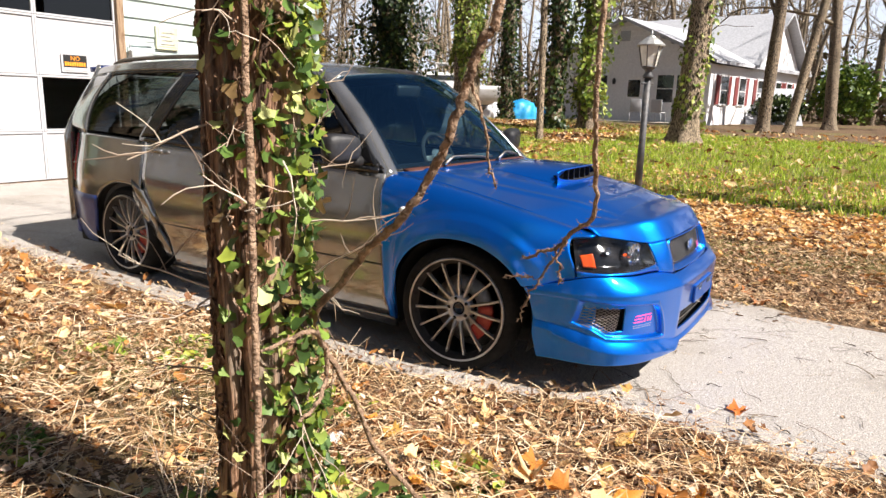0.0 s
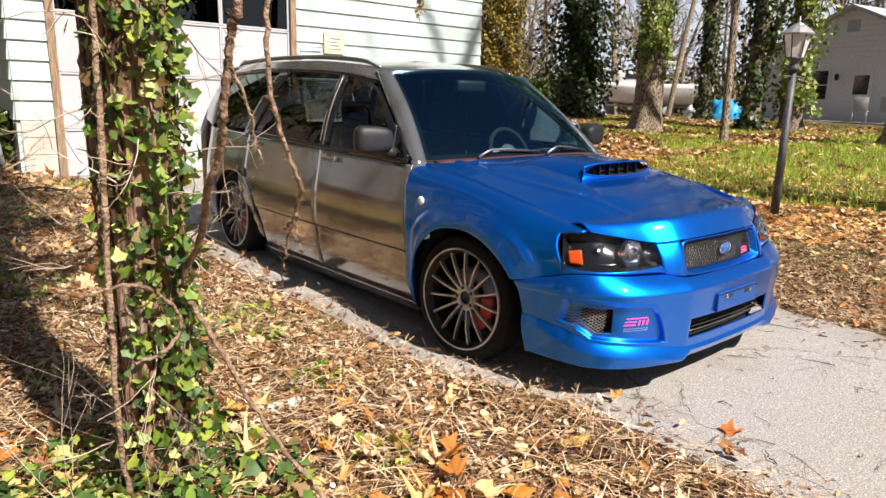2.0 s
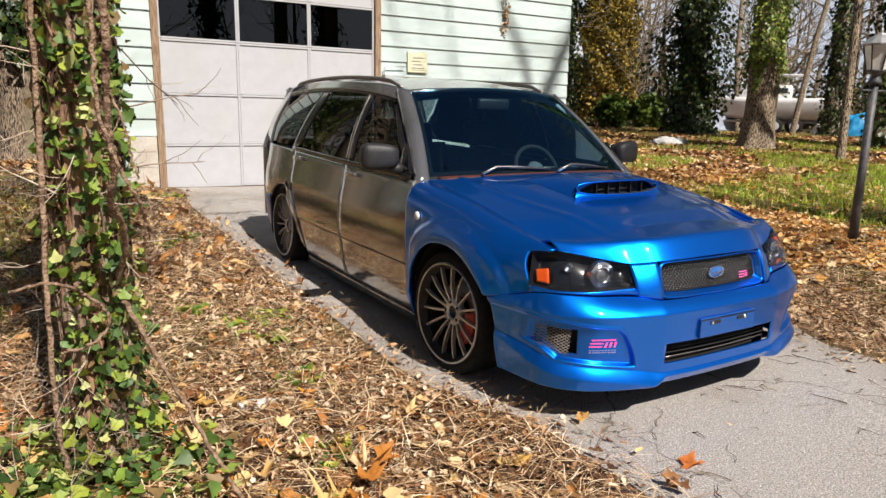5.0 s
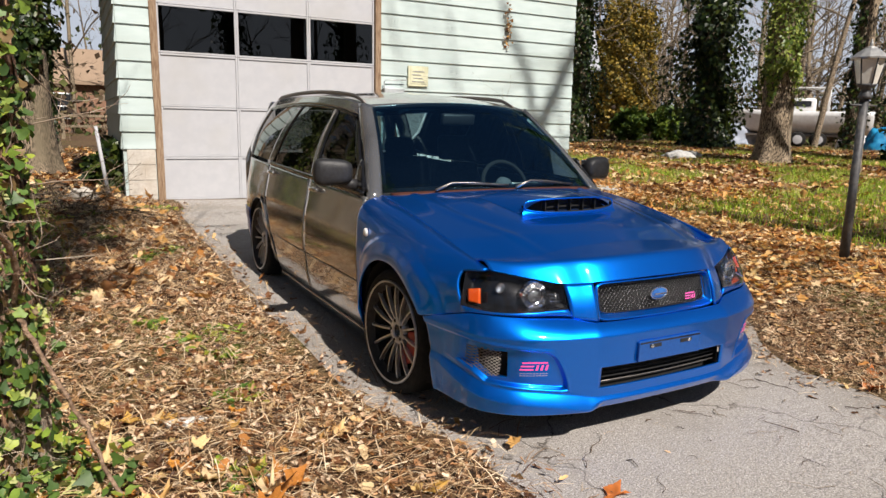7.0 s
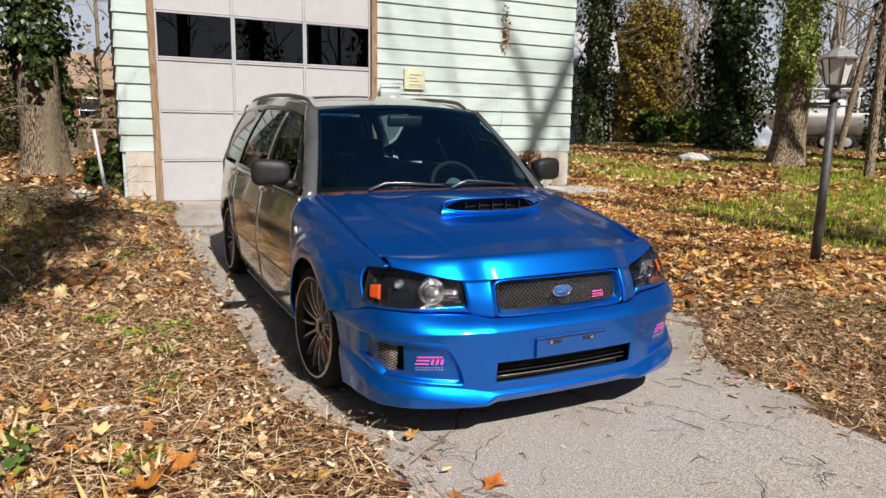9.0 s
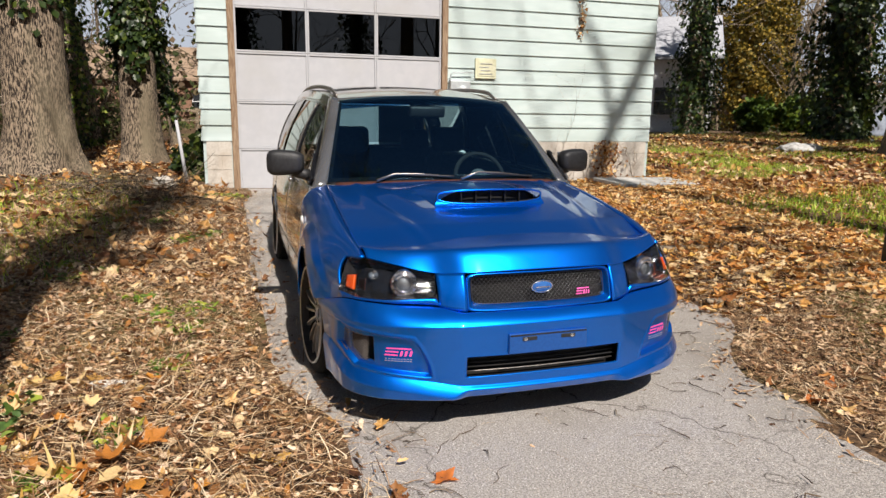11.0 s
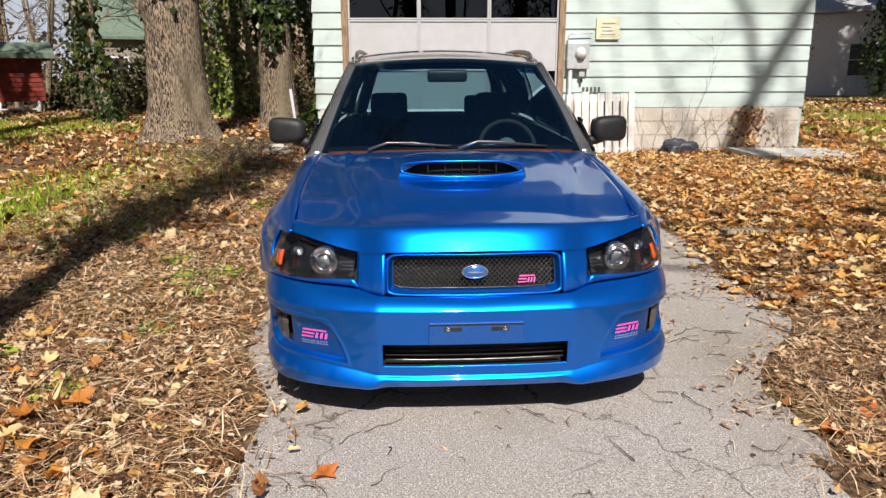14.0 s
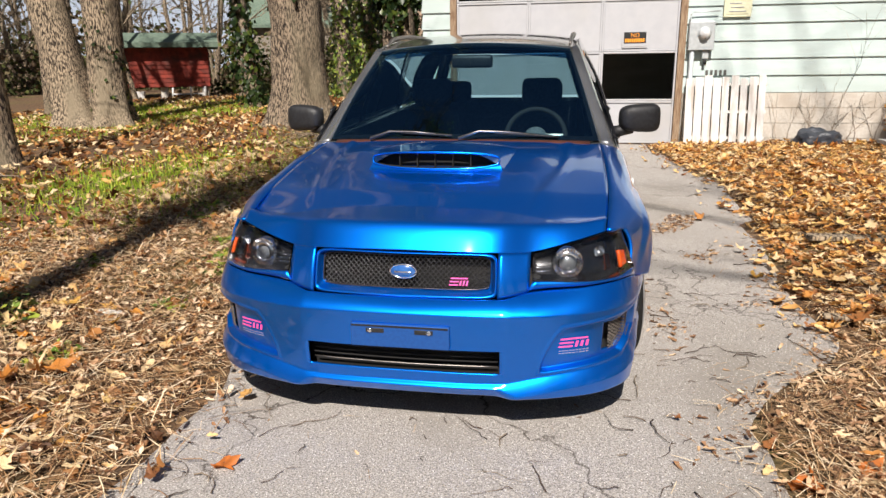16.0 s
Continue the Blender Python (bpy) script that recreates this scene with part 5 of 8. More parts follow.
def maple(curl=0.2, lobes=5, seed=0):
    """A lobed leaf, 1 across, lying in xy."""
    rs = np.random.RandomState(seed)
    pts, n = [], 4 * lobes
    fa, fold, crook = rs.rand() * 6.28, 0.3 * rs.rand() + 0.05, rs.randn(3) * 0.2
    for k in range(n):
        th = 2 * math.pi * (k + 0.35 * rs.randn() * (k % 4 != 0)) / n + math.pi / 2 + 0.12 * rs.randn()
        r = (0.54, 0.47, 0.36, 0.47)[k % 4] * (1 + 0.22 * rs.randn())
        if k % 4 in (1, 3):
            r *= 0.8
        back = 0.62 if math.sin(th) < -0.6 else 1.0
        pts.append((r * math.cos(th) * 0.95, r * math.sin(th) * back, 0))
    pts = np.array(pts)
    v = np.vstack([[0, -0.05, 0], pts])
    d = np.hypot(v[:, 0], v[:, 1])
    v[:, 2] = curl * d ** 2 * 1.2 + 0.10 * v[:, 0] * rs.randn() + 0.05 * rs.randn(len(v)) + fold * np.abs(v[:, 0] * math.cos(fa) + v[:, 1] * math.sin(fa)) + crook[0] * v[:, 0] * v[:, 1] * 3
    v[0, 2] = 0
    f = np.array([(0, 1 + k, 1 + (k + 1) % n) for k in range(n)])
    return v, f


def oak(curl=0.3, seed=0, w=0.22):
    rs = np.random.RandomState(seed)
    n, v = 5, []
    for i in range(n):
        t = i / (n - 1)
        ww = w * math.sin(math.pi * (0.12 + 0.84 * t)) * (1.25 if i % 2 else 0.72)
        z = curl * (t - 0.5) ** 2 + 0.04 * rs.randn()
        v += [(-ww, t - 0.5, z + 0.5 * ww * (1 + rs.rand())), (0, t - 0.5, z), (ww, t - 0.5, z + 0.5 * ww * (1 + rs.rand()))]
    f = []
    for i in range(n - 1):
        for c in (0, 1):
            a = i * 3 + c
            f += [(a, a + 1, a + 4), (a, a + 4, a + 3)]
    return np.array(v), np.array(f)


def ivy_leaf(seed=0):
    v = np.array([(0, -0.42, 0), (0.30, -0.46, 0.03), (0.46, -0.12, 0.05), (0.22, 0.04, 0.0), (0.0, 0.56, -0.08), (-0.22, 0.04, 0.0), (-0.46, -0.12, 0.05), (-0.30, -0.46, 0.03), (0, -0.10, -0.04)], float)
    v += np.random.RandomState(seed).randn(9, 3) * 0.025
    f = np.array([(8, k, (k + 1) % 8) for k in range(8)])
    return v, f


def turns(ax, ay, az):
    cx, sx, cy, sy, cz, sz = np.cos(ax), np.sin(ax), np.cos(ay), np.sin(ay), np.cos(az), np.sin(az)
    m = np.empty((len(ax), 3, 3))
    m[:, 0, 0], m[:, 0, 1], m[:, 0, 2] = cz * cy, cz * sy * sx - sz * cx, cz * sy * cx + sz * sx
    m[:, 1, 0], m[:, 1, 1], m[:, 1, 2] = sz * cy, sz * sy * sx + cz * cx, sz * sy * cx - cz * sx
    m[:, 2, 0], m[:, 2, 1], m[:, 2, 2] = -sy, cy * sx, cy * cx
    return m


def strew(name, shapes, spots, sizes, mat, label, category, tilt=0.45, lift=0.0, rs=None, rots=None):
    """Many small shapes joined into one object of loose stuff. spots: (n, 3)."""
    rs = rs or np.random.RandomState(5)
    n = len(spots)
    pick = rs.randint(len(shapes), size=n)
    V, F, base = [], [], 0
    for k, (tv, tf) in enumerate(shapes):
        idx = np.where(pick == k)[0]
        if not len(idx):
            continue
        m = rots[idx] if rots is not None else turns(rs.randn(len(idx)) * tilt, rs.randn(len(idx)) * tilt, rs.rand(len(idx)) * 6.283)
        p = np.einsum('nij,vj->nvi', m, tv) * sizes[idx][:, None, None] + spots[idx][:, None, :]
        V.append(p.reshape(-1, 3))
        F.append((tf[None] + (np.arange(len(idx)) * len(tv))[:, None, None]).reshape(-1, 3) + base)
        base += len(idx) * len(tv)
    ob = new(name, mesh_arrays(name, np.vstack(V), np.vstack(F), mat))
    return tagged(ob, label, category, kind="stuff") if label else ob


def sow(n, x0, x1, y0, y1, ok, rs, lift=0.02):
    out = []
    while len(out) < n:
        x, y = x0 + (x1 - x0) * rs.rand(), y0 + (y1 - y0) * rs.rand()
        if rs.rand() < ok(x, y):
            out.append((x, y, height(x, y) + lift * rs.rand()))
    return np.array(out)


def clear_of_house(x, y):
    return not (GL - 0.1 < x < GR + 0.1 and y > GY - 0.05)


def left_ok(x, y):
    if not clear_of_house(x, y):
        return 0
    e = drive_left(y) - x
    return 1.0 if e > 0.06 else (0.35 * math.exp(e / 0.10) if e > -0.5 else 0)


def right_ok(x, y):
    if not clear_of_house(x, y):
        return 0
    e = x - drive_right(y)
    return 1.0 if e > 0.10 else (0.35 * math.exp(e / 0.09) if e > -0.5 else 0)


def lawn(x, y):
    """How grassy the ground is."""
    a = 1.9 * sstep(4.1, 5.0, x + 0.4 * n3(x, y, 2.2)) * sstep(4.4, 3.0, y - 0.06 * (x - 5)) * sstep(-4.0, -1.5, y) * sstep(26, 17, x)
    b = math.exp(-((x + 4.0) ** 2 / 1.4 + (y - 3.6) ** 2 / 5.0)) + 0.8 * math.exp(-((x + 9) ** 2 / 9 + (y - 11) ** 2 / 16))
    b += 0.55 * math.exp(-((x + 2.5) ** 2 / 0.8 + (y - 4.4) ** 2 / 3.0))
    c = 0.95 * sstep(4.5, 8, x) * sstep(3, 6, y) * sstep(-0.25, 0.25, n3(x * 0.45, y * 0.45, 8.1))
    return min(1.0, (a + b + c) * (0.55 + 0.9 * max(0, 0.4 + n3(x * 0.7, y * 0.7, 4.4))))


RS = np.random.RandomState(11)
OAKS = [oak(0.25, 1, 0.26), oak(0.5, 2, 0.30), oak(0.1, 3, 0.20), maple(0.2, 5, 4), maple(0.4, 5, 8)]
MAPLES = [maple(c, 5, k) for k, c in ((21, 0.15), (22, 0.5), (23, 0.9), (24, 0.3), (25, 1.2), (26, 0.6), (27, 0.2), (28, 0.9))]
STRAWS = [(np.array([(-0.012, -0.5, 0), (0.012, -0.5, 0), (0.014, 0.05, 0.06), (-0.010, 0.05, 0.06), (0.03, 0.5, 0), (0.045, 0.5, 0)], float), np.array([(0, 1, 2), (0, 2, 3), (3, 2, 5), (3, 5, 4)]))]
BLADES = [(np.array([(-0.06, 0, 0), (0.06, 0, 0), (0.03, 0.10, 0.6), (-0.03, 0.10, 0.6), (0.0, 0.32, 1.0)], float), np.array([(0, 1, 2), (0, 2, 3), (3, 2, 4)]))]

near_left = lambda x, y: left_ok(x, y) * (1 - 0.6 * lawn(x, y))
near_right = lambda x, y: right_ok(x, y) * (1 - 0.85 * lawn(x, y)) * (0.10 if (y < 0.1 and x < 2.7) else 1.0)
s = sow(5200, -5.0, -0.6, -2.6, 6.7, near_left, RS, 0.035)
strew("leaf_litter", OAKS, s, 0.03 + 0.05 * RS.rand(len(s)), M_LEAF, "tan and brown fallen leaves strewn over the yard", "leaves")
s = sow(26000, 0.9, 8.0, -2.4, 6.7, near_right, RS, 0.035)
strew("leaf_litter", OAKS, s, 0.03 + 0.06 * RS.rand(len(s)) ** 1.4, M_LEAFTAN, "tan and orange fallen leaves beside the driveway", "leaves", 0.24)
s = sow(11000, 6.0, 22.0, -3, 20, lambda x, y: right_ok(x, y) * (1 - 0.93 * lawn(x, y)), RS, 0.05)
strew("leaf_litter", OAKS[:3], s, 0.10 + 0.09 * RS.rand(len(s)), M_LEAF, "fallen leaves thinly spread over the far lawn", "leaves")
s = sow(9000, -12.0, -1.2, 1.5, 18, lambda x, y: left_ok(x, y) * (1 - 0.55 * lawn(x, y)), RS, 0.05)
strew("leaf_litter", OAKS, s, 0.07 + 0.08 * RS.rand(len(s)), M_LEAF, "fallen leaves under the trees by the garage", "leaves")
s = sow(620, -3.8, -0.95, -2.6, 1.4, lambda x, y: left_ok(x, y) * (1.0 if x < -1.15 else 0.3) * sstep(0.6, -1.0, y + 0.9 * (x + 2.0)), RS, 0.05)
strew("leaf_litter", MAPLES, s, 0.06 + 0.06 * RS.rand(len(s)), M_LEAFGOLD, "large golden maple leaves fallen round the ivied tree", "leaves", 0.24)
s = sow(700, 1.4, 7.0, 0.0, 6.7, near_right, RS, 0.06)
strew("leaf_litter", MAPLES, s, 0.07 + 0.05 * RS.rand(len(s)), M_LEAFGOLD, "golden maple leaves piled beside the garage", "leaves", 0.25)
s = sow(56000, -3.4, -0.55, -2.6, 6.5, left_ok, RS, 0.06)
strew("straw_litter", STRAWS, s, 0.04 + 0.13 * RS.rand(len(s)) ** 1.3, M_STRAW, "matted pale straw and stalks along the driveway", "straw", 0.16)
s = sow(34000, 0.9, 3.6, -2.6, 6.5, lambda x, y: right_ok(x, y) * (1.0 if y < 0.6 else 0.35), RS, 0.035)
strew("straw_litter", STRAWS, s, 0.04 + 0.08 * RS.rand(len(s)), M_STRAW, "matted straw and bark chips beside the driveway", "straw", 0.16)
s = sow(420, -1.1, 1.9, -2.4, 6.6, lambda x, y: 1.0 if drive_left(y) < x < drive_right(y) else 0.0, RS, 0.004)
strew("driveway_straw", STRAWS, s, 0.02 + 0.07 * RS.rand(len(s)) ** 2, M_STRAW, "bits of straw blown over the asphalt", "straw", 0.05)
s = sow(52000, 3.0, 18, -4, 12, lambda x, y: max(0, lawn(x, y) - 0.05), RS, 0.0)
strew("grass", BLADES, s, 0.05 + 0.08 * RS.rand(len(s)), M_GRASS, "bright spring grass on the lawn", "grass", 0.3)
s = sow(18000, 6.0, 24, 4.0, 20, lambda x, y: right_ok(x, y) * lawn(x, y), RS, 0.0)
strew("grass", BLADES, s, 0.06 + 0.10 * RS.rand(len(s)), M_GRASSDRY, "yellowish spring grass among the far leaves", "grass", 0.3)
s = sow(16000, -11, -2.2, 1, 15, lambda x, y: left_ok(x, y) * max(0, lawn(x, y) - 0.1), RS, 0.0)
strew("grass", BLADES, s, 0.05 + 0.06 * RS.rand(len(s)), M_GRASS, "thin spring grass under the trees", "grass", 0.3)
M_CHIP = leaf_mat("crumbled leaf bits", [(0.58, 0.39, 0.25), (0.18, 0.085, 0.04), (0.74, 0.56, 0.40), (0.07, 0.032, 0.016), (0.50, 0.29, 0.15), (0.80, 0.63, 0.44), (0.36, 0.18, 0.08)], trans=0.1)
s = sow(14000, -3.6, -0.6, -2.6, 5.0, lambda x, y: left_ok(x, y) * (1 if y < 2 else 0.5), RS, 0.045)
strew("leaf_crumbs", OAKS[:3], s, 0.014 + 0.030 * RS.rand(len(s)), M_CHIP, "crumbled leaf bits and chips along the driveway", "leaves", 0.38)
M_MULCH = leaf_mat("brown bark chips", [(0.26, 0.14, 0.07), (0.10, 0.05, 0.025), (0.42, 0.26, 0.14), (0.16, 0.08, 0.04), (0.62, 0.45, 0.29), (0.30, 0.17, 0.09), (0.50, 0.33, 0.19)], trans=0.0)
s = sow(11000, 0.9, 3.4, -2.6, 0.9, lambda x, y: right_ok(x, y) * math.exp(-((x - 2.0) / 0.9) ** 2 - ((y + 0.9) / 1.1) ** 2), RS, 0.03)
strew("bark_chips", [OAKS[2], STRAWS[0]], s, 0.014 + 0.034 * RS.rand(len(s)), M_MULCH, "brown bark chips spilling over the driveway's edge", "bark chips", 0.3)
s = sow(420, -1.1, 1.9, -2.4, 3.0, lambda x, y: (math.exp(-(x - drive_left(y)) / 0.16) + math.exp(-(drive_right(y) - x) / 0.16)) if drive_left(y) < x < drive_right(y) else 0, RS, 0.006)
strew("leaf_crumbs", [OAKS[2], STRAWS[0]], s, 0.010 + 0.03 * RS.rand(len(s)), M_MULCH, "leaf crumbs scattered along the asphalt's edges", "leaves", 0.35)
s = sow(2600, 0.9, 1.9, -1.0, 2.6, lambda x, y: math.exp(-((x - 1.40) / 0.24) ** 2) * max(0, 3 * n3(x * 2.6, y * 2.2, 6.0) - 0.2) if x < drive_right(y) else 0, RS, 0.006)
strew("driveway_straw", [STRAWS[0], STRAWS[0], OAKS[2]], s, 0.006 + 0.045 * RS.rand(len(s)) ** 2, M_MULCH, "straw and leaf crumbs drifted on the asphalt", "straw", 0.12)
# small green weeds in clumps
cl = sow(44, -3.6, -1.0, -2.4, 6.0, left_ok, RS, 0.0)
s = np.vstack([c + np.column_stack([RS.randn(40) * 0.055, RS.randn(40) * 0.055, 0.01 + 0.03 * RS.rand(40)]) for c in cl])
strew("weeds", [ivy_leaf(3), oak(0.4, 7, 0.3)], s, 0.026 + 0.036 * RS.rand(len(s)), M_WEED, "small clumps of green weeds among the leaves", "weeds", 0.5)


# twigs on the ground and the asphalt
def crooked(p, length, th, r, bm, rs, n=5, sides=4):
    pts, q = [], Vector(p)
    for i in range(n):
        pts.append(Vector((q.x, q.y, q.z + (0.0 if n < 3 else 0.006 * rs.rand()))))
        th += rs.randn() * 0.42
        q = q + Vector((math.cos(th), math.sin(th), 0)) * length / n
        q.z = height(q.x, q.y) + r + p[3 if len(p) > 3 else 2] * 0 + 0.004
    tube(pts, [r * (1 - 0.6 * i / n) for i in range(n)], bm, sides=sides)


bm = bmesh.new()
for x, y, z in sow(150, -1.0, 1.9, -2.3, 1.6, lambda x, y: 1.0 if drive_left(y) < x < drive_right(y) and not (abs(x) < 0.8 and y > -0.8) else 0.0, RS, 0.0):
    crooked((x, y, z + 0.003), 0.04 + 0.22 * RS.rand() ** 2.0, RS.rand() * 6.28, 0.0013 + 0.0018 * RS.rand() ** 2, bm, RS, 8)
tagged(part("driveway_twigs", bm, M_TWIG), "thin dark twigs scattered on the asphalt", "twigs", kind="stuff")
bm = bmesh.new()
for x, y, z in np.vstack([sow(120, -4.0, -1.0, -2.2, 6.0, left_ok, RS, 0.0), sow(90, 1.3, 5.5, -2.0, 6.0, right_ok, RS, 0.0)]):
    crooked((x, y, z + 0.03), 0.15 + 0.45 * RS.rand(), RS.rand() * 6.28, 0.002 + 0.004 * RS.rand(), bm, RS, 6)
tagged(part("yard_twigs", bm, M_TWIG), "fallen twigs among the leaves", "twigs", kind="stuff")


def single_leaf(x, y, size, shape, mat, label, rz=0.0, name="fallen_leaf"):
    v, f = shape
    ob = new(name, mesh_arrays(name, v * size, f, mat))
    ob.matrix_basis = pose(x, y, height(x, y) + 0.006 + 0.02 * size, 6 * RS.randn(), 6 * RS.randn(), rz)
    return tagged(ob, label, "leaf", "single leaves on the driveway")


M_LEAFORANGE = leaf_mat("orange maple leaf", [(0.62, 0.20, 0.03), (0.50, 0.15, 0.03)])
for x, y, sz, rz in ((-0.53, -1.23, 0.10, 20), (1.30, -1.05, 0.15, 200), (1.52, -0.95, 0.12, 40)):
    single_leaf(x, y, sz, MAPLES[int(rz) % 4], M_LEAFORANGE, "orange maple leaf lying on the driveway edge", rz)

# the pieces the eye can pick apart near the ivied tree
for k, (x, y, z) in enumerate(sow(150, -3.2, -1.1, -2.3, 0.4, lambda x, y: left_ok(x, y) * sstep(0.5, -0.9, y + 0.9 * (x + 2.0)), RS, 0.05)):
    sh = MAPLES[k % 4]
    key = "fallen_leaf_%d" % (k % 4)
    me = bpy.data.meshes.get(key) or mesh_arrays(key, sh[0], sh[1], M_LEAFGOLD)
    ob = new("fallen_leaf", me)
    ob.matrix_basis = pose(x, y, z + 0.015, 13 * RS.randn(), 13 * RS.randn(), 360 * RS.rand()) @ Matrix.Scale(0.07 + 0.06 * RS.rand(), 4)
    ob.parent = ground


# ---- trees ----
M_BARK = surf("grey furrowed bark", (0.016, 0.010, 0.007), (0.34, 0.26, 0.18), 30, 0.92, 1.0, 30, stretch=(2.2, 2.2, 0.45), c3=(0.19, 0.155, 0.10), s3=0.9, ramp=(0.44, 0.57))
M_BARKRED = surf("shaggy reddish bark", (0.055, 0.026, 0.014), (0.44, 0.25, 0.15), 16, 0.9, 1.0, 30, stretch=(4, 4, 0.35), c3=(0.34, 0.26, 0.19), s3=3.5, ramp=(0.40, 0.60), f3=(0.52, 0.62))
M_BARKPALE = surf("pale grey bark", (0.020, 0.012, 0.007), (0.40, 0.31, 0.21), 27, 0.9, 1.0, 27, stretch=(2.2, 2.2, 0.45), c3=(0.24, 0.195, 0.13), s3=0.9, ramp=(0.43, 0.57))
M_VINE = surf("hairy vine stem", (0.17, 0.105, 0.065), (0.40, 0.27, 0.18), 40, 0.95, 0.9, 90)
# Three ivy colours: shade, half light and sun are put into the leaf tones.
M_IVYSHADE = leaf_mat("shaded ivy", [(0.012, 0.026, 0.008), (0.035, 0.060, 0.012), (0.018, 0.036, 0.009), (0.09, 0.12, 0.02), (0.026, 0.046, 0.010)], 0.4, 0.2, 4)
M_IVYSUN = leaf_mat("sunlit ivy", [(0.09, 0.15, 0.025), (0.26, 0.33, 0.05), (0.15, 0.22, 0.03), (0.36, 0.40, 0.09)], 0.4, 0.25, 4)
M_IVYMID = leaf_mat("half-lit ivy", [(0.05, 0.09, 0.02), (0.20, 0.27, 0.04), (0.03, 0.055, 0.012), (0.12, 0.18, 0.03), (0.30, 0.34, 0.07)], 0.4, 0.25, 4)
M_EVERGREEN = leaf_mat("yellowish evergreen", [(0.18, 0.125, 0.014), (0.34, 0.22, 0.022), (0.08, 0.068, 0.01), (0.26, 0.18, 0.024), (0.10, 0.09, 0.014)], 0.6, 0.15, 4)
M_BUSH = leaf_mat("clipped bush", [(0.07, 0.12, 0.012), (0.14, 0.20, 0.02), (0.04, 0.08, 0.01)], 0.6, 0.2, 4)
M_SCRUB = leaf_mat("bare scrub", [(0.10, 0.07, 0.05), (0.18, 0.14, 0.10), (0.07, 0.05, 0.035), (0.13, 0.12, 0.05)], 0.9, 0.0, 4)
M_THICKET = leaf_mat("dull thicket", [(0.09, 0.06, 0.035), (0.06, 0.075, 0.02), (0.17, 0.12, 0.07), (0.04, 0.055, 0.015), (0.13, 0.10, 0.05), (0.10, 0.11, 0.03)], 0.9, 0.1, 2)
TR = np.random.RandomState(3)
QUAD = [(np.array([(-0.5, -0.5, 0), (0.5, -0.5, 0.06), (0.5, 0.5, 0), (-0.5, 0.5, 0.06)], float), np.array([(0, 1, 2), (0, 2, 3)]))]
SPRAY = [(np.array([(0, -0.5, 0), (0.36, -0.08, 0.10), (0, 0.5, 0), (-0.36, -0.08, 0.10)], float), np.array([(0, 1, 2), (0, 2, 3)])), (np.array([(0.05, -0.45, 0), (0.46, 0.12, 0.14), (-0.04, 0.42, -0.05), (-0.40, -0.02, 0.12)], float), np.array([(0, 1, 2), (0, 2, 3)]))]


def trunk_mesh(path, radii, ridges=11, depth=0.06, sides=36, rings=60, seed=0.0, flare=0.0):
    """A furrowed trunk along a path of points."""
    cs = spline([(i / (len(path) - 1), p) for i, p in enumerate(path)])
    rs = spline([(i / (len(radii) - 1), r) for i, r in enumerate(radii)])

    def f(u, v):
        c, r = Vector(cs(v)), rs(v)
        th = u * 2 * math.pi
        w = th + 0.5 * n3(math.cos(th) * 0.8, math.sin(th) * 0.8, c.z * 0.7 + seed)
        k = 1 + depth * abs(math.sin(w * ridges / 2)) + depth * 1.2 * n3(math.cos(th) * 2.2, math.sin(th) * 2.2, c.z * 2.0 + seed) + depth * 0.8 * n3(math.cos(th) * 7, math.sin(th) * 7, c.z * 5 + seed)
        if flare:
            k += flare * math.exp(-(c.z - path[0][2]) / (radii[0] * 0.9)) * (0.8 + 0.5 * math.sin(5 * th + seed))
        return c + Vector((math.cos(th), math.sin(th), 0)) * r * k
    bm = grid(f, sides, rings)
    bmesh.ops.remove_doubles(bm, verts=bm.verts, dist=1e-4)
    bmesh.ops.recalc_face_normals(bm, faces=bm.faces)
    return bm


def limb(bm, p, d, length, r, depth, rs, spread=0.7, up=0.25):
    n = 4
    pts, q, dd = [p.copy()], p.copy(), d.normalized()
    for i in range(n):
        dd = (dd + Vector(rs.randn(3) * 0.16) + Vector((0, 0, up * 0.12))).normalized()
        q = q + dd * length / n
        pts.append(q.copy())
    tube(pts, [r * (1 - 0.55 * i / n) for i in range(n + 1)], bm, sides=5 if r > 0.03 else 3, close=False)
    if depth > 0:
        for k in range(3 if depth > 1 else 4):
            t = 0.35 + 0.65 * (k + rs.rand()) / (3 if depth > 1 else 4)
            i = min(int(t * n), n - 1)
            b = pts[i].lerp(pts[i + 1], t * n - i)
            nd = (dd + Vector(rs.randn(3)) * spread + Vector((0, 0, up))).normalized()
            limb(bm, b, nd, length * (0.5 + 0.25 * rs.rand()), r * 0.5, depth - 1, rs, spread, up)


def ivy_shell(base, top, r0, r1, n, rs, size, out=0.25):
    """Leaves that clothe a trunk."""
    t, th = rs.rand(n), rs.rand(n) * 6.283
    hang = rs.rand(n) < 0.14
    t = np.where(hang, -0.10 * rs.rand(n) ** 1.6 * (0.6 + 0.6 * np.sin(th * 4 + 1)), t)
    b, e = np.array(base), np.array(top)
    r = r0 + (r1 - r0) * t + out * rs.rand(n) ** 1.5 * (0.6 + 0.6 * np.sin(t * 17 + th * 2))
    c = b + (e - b) * t[:, None]
    sp = c + np.column_stack([np.cos(th) * r, np.sin(th) * r, 0.05 * rs.randn(n)])
    rot = turns(1.2 + 0.5 * rs.randn(n), 0.5 * rs.randn(n), th + math.pi / 2 + 0.4 * rs.randn(n))
    return sp, rot, size * (0.7 + 0.6 * rs.rand(n))


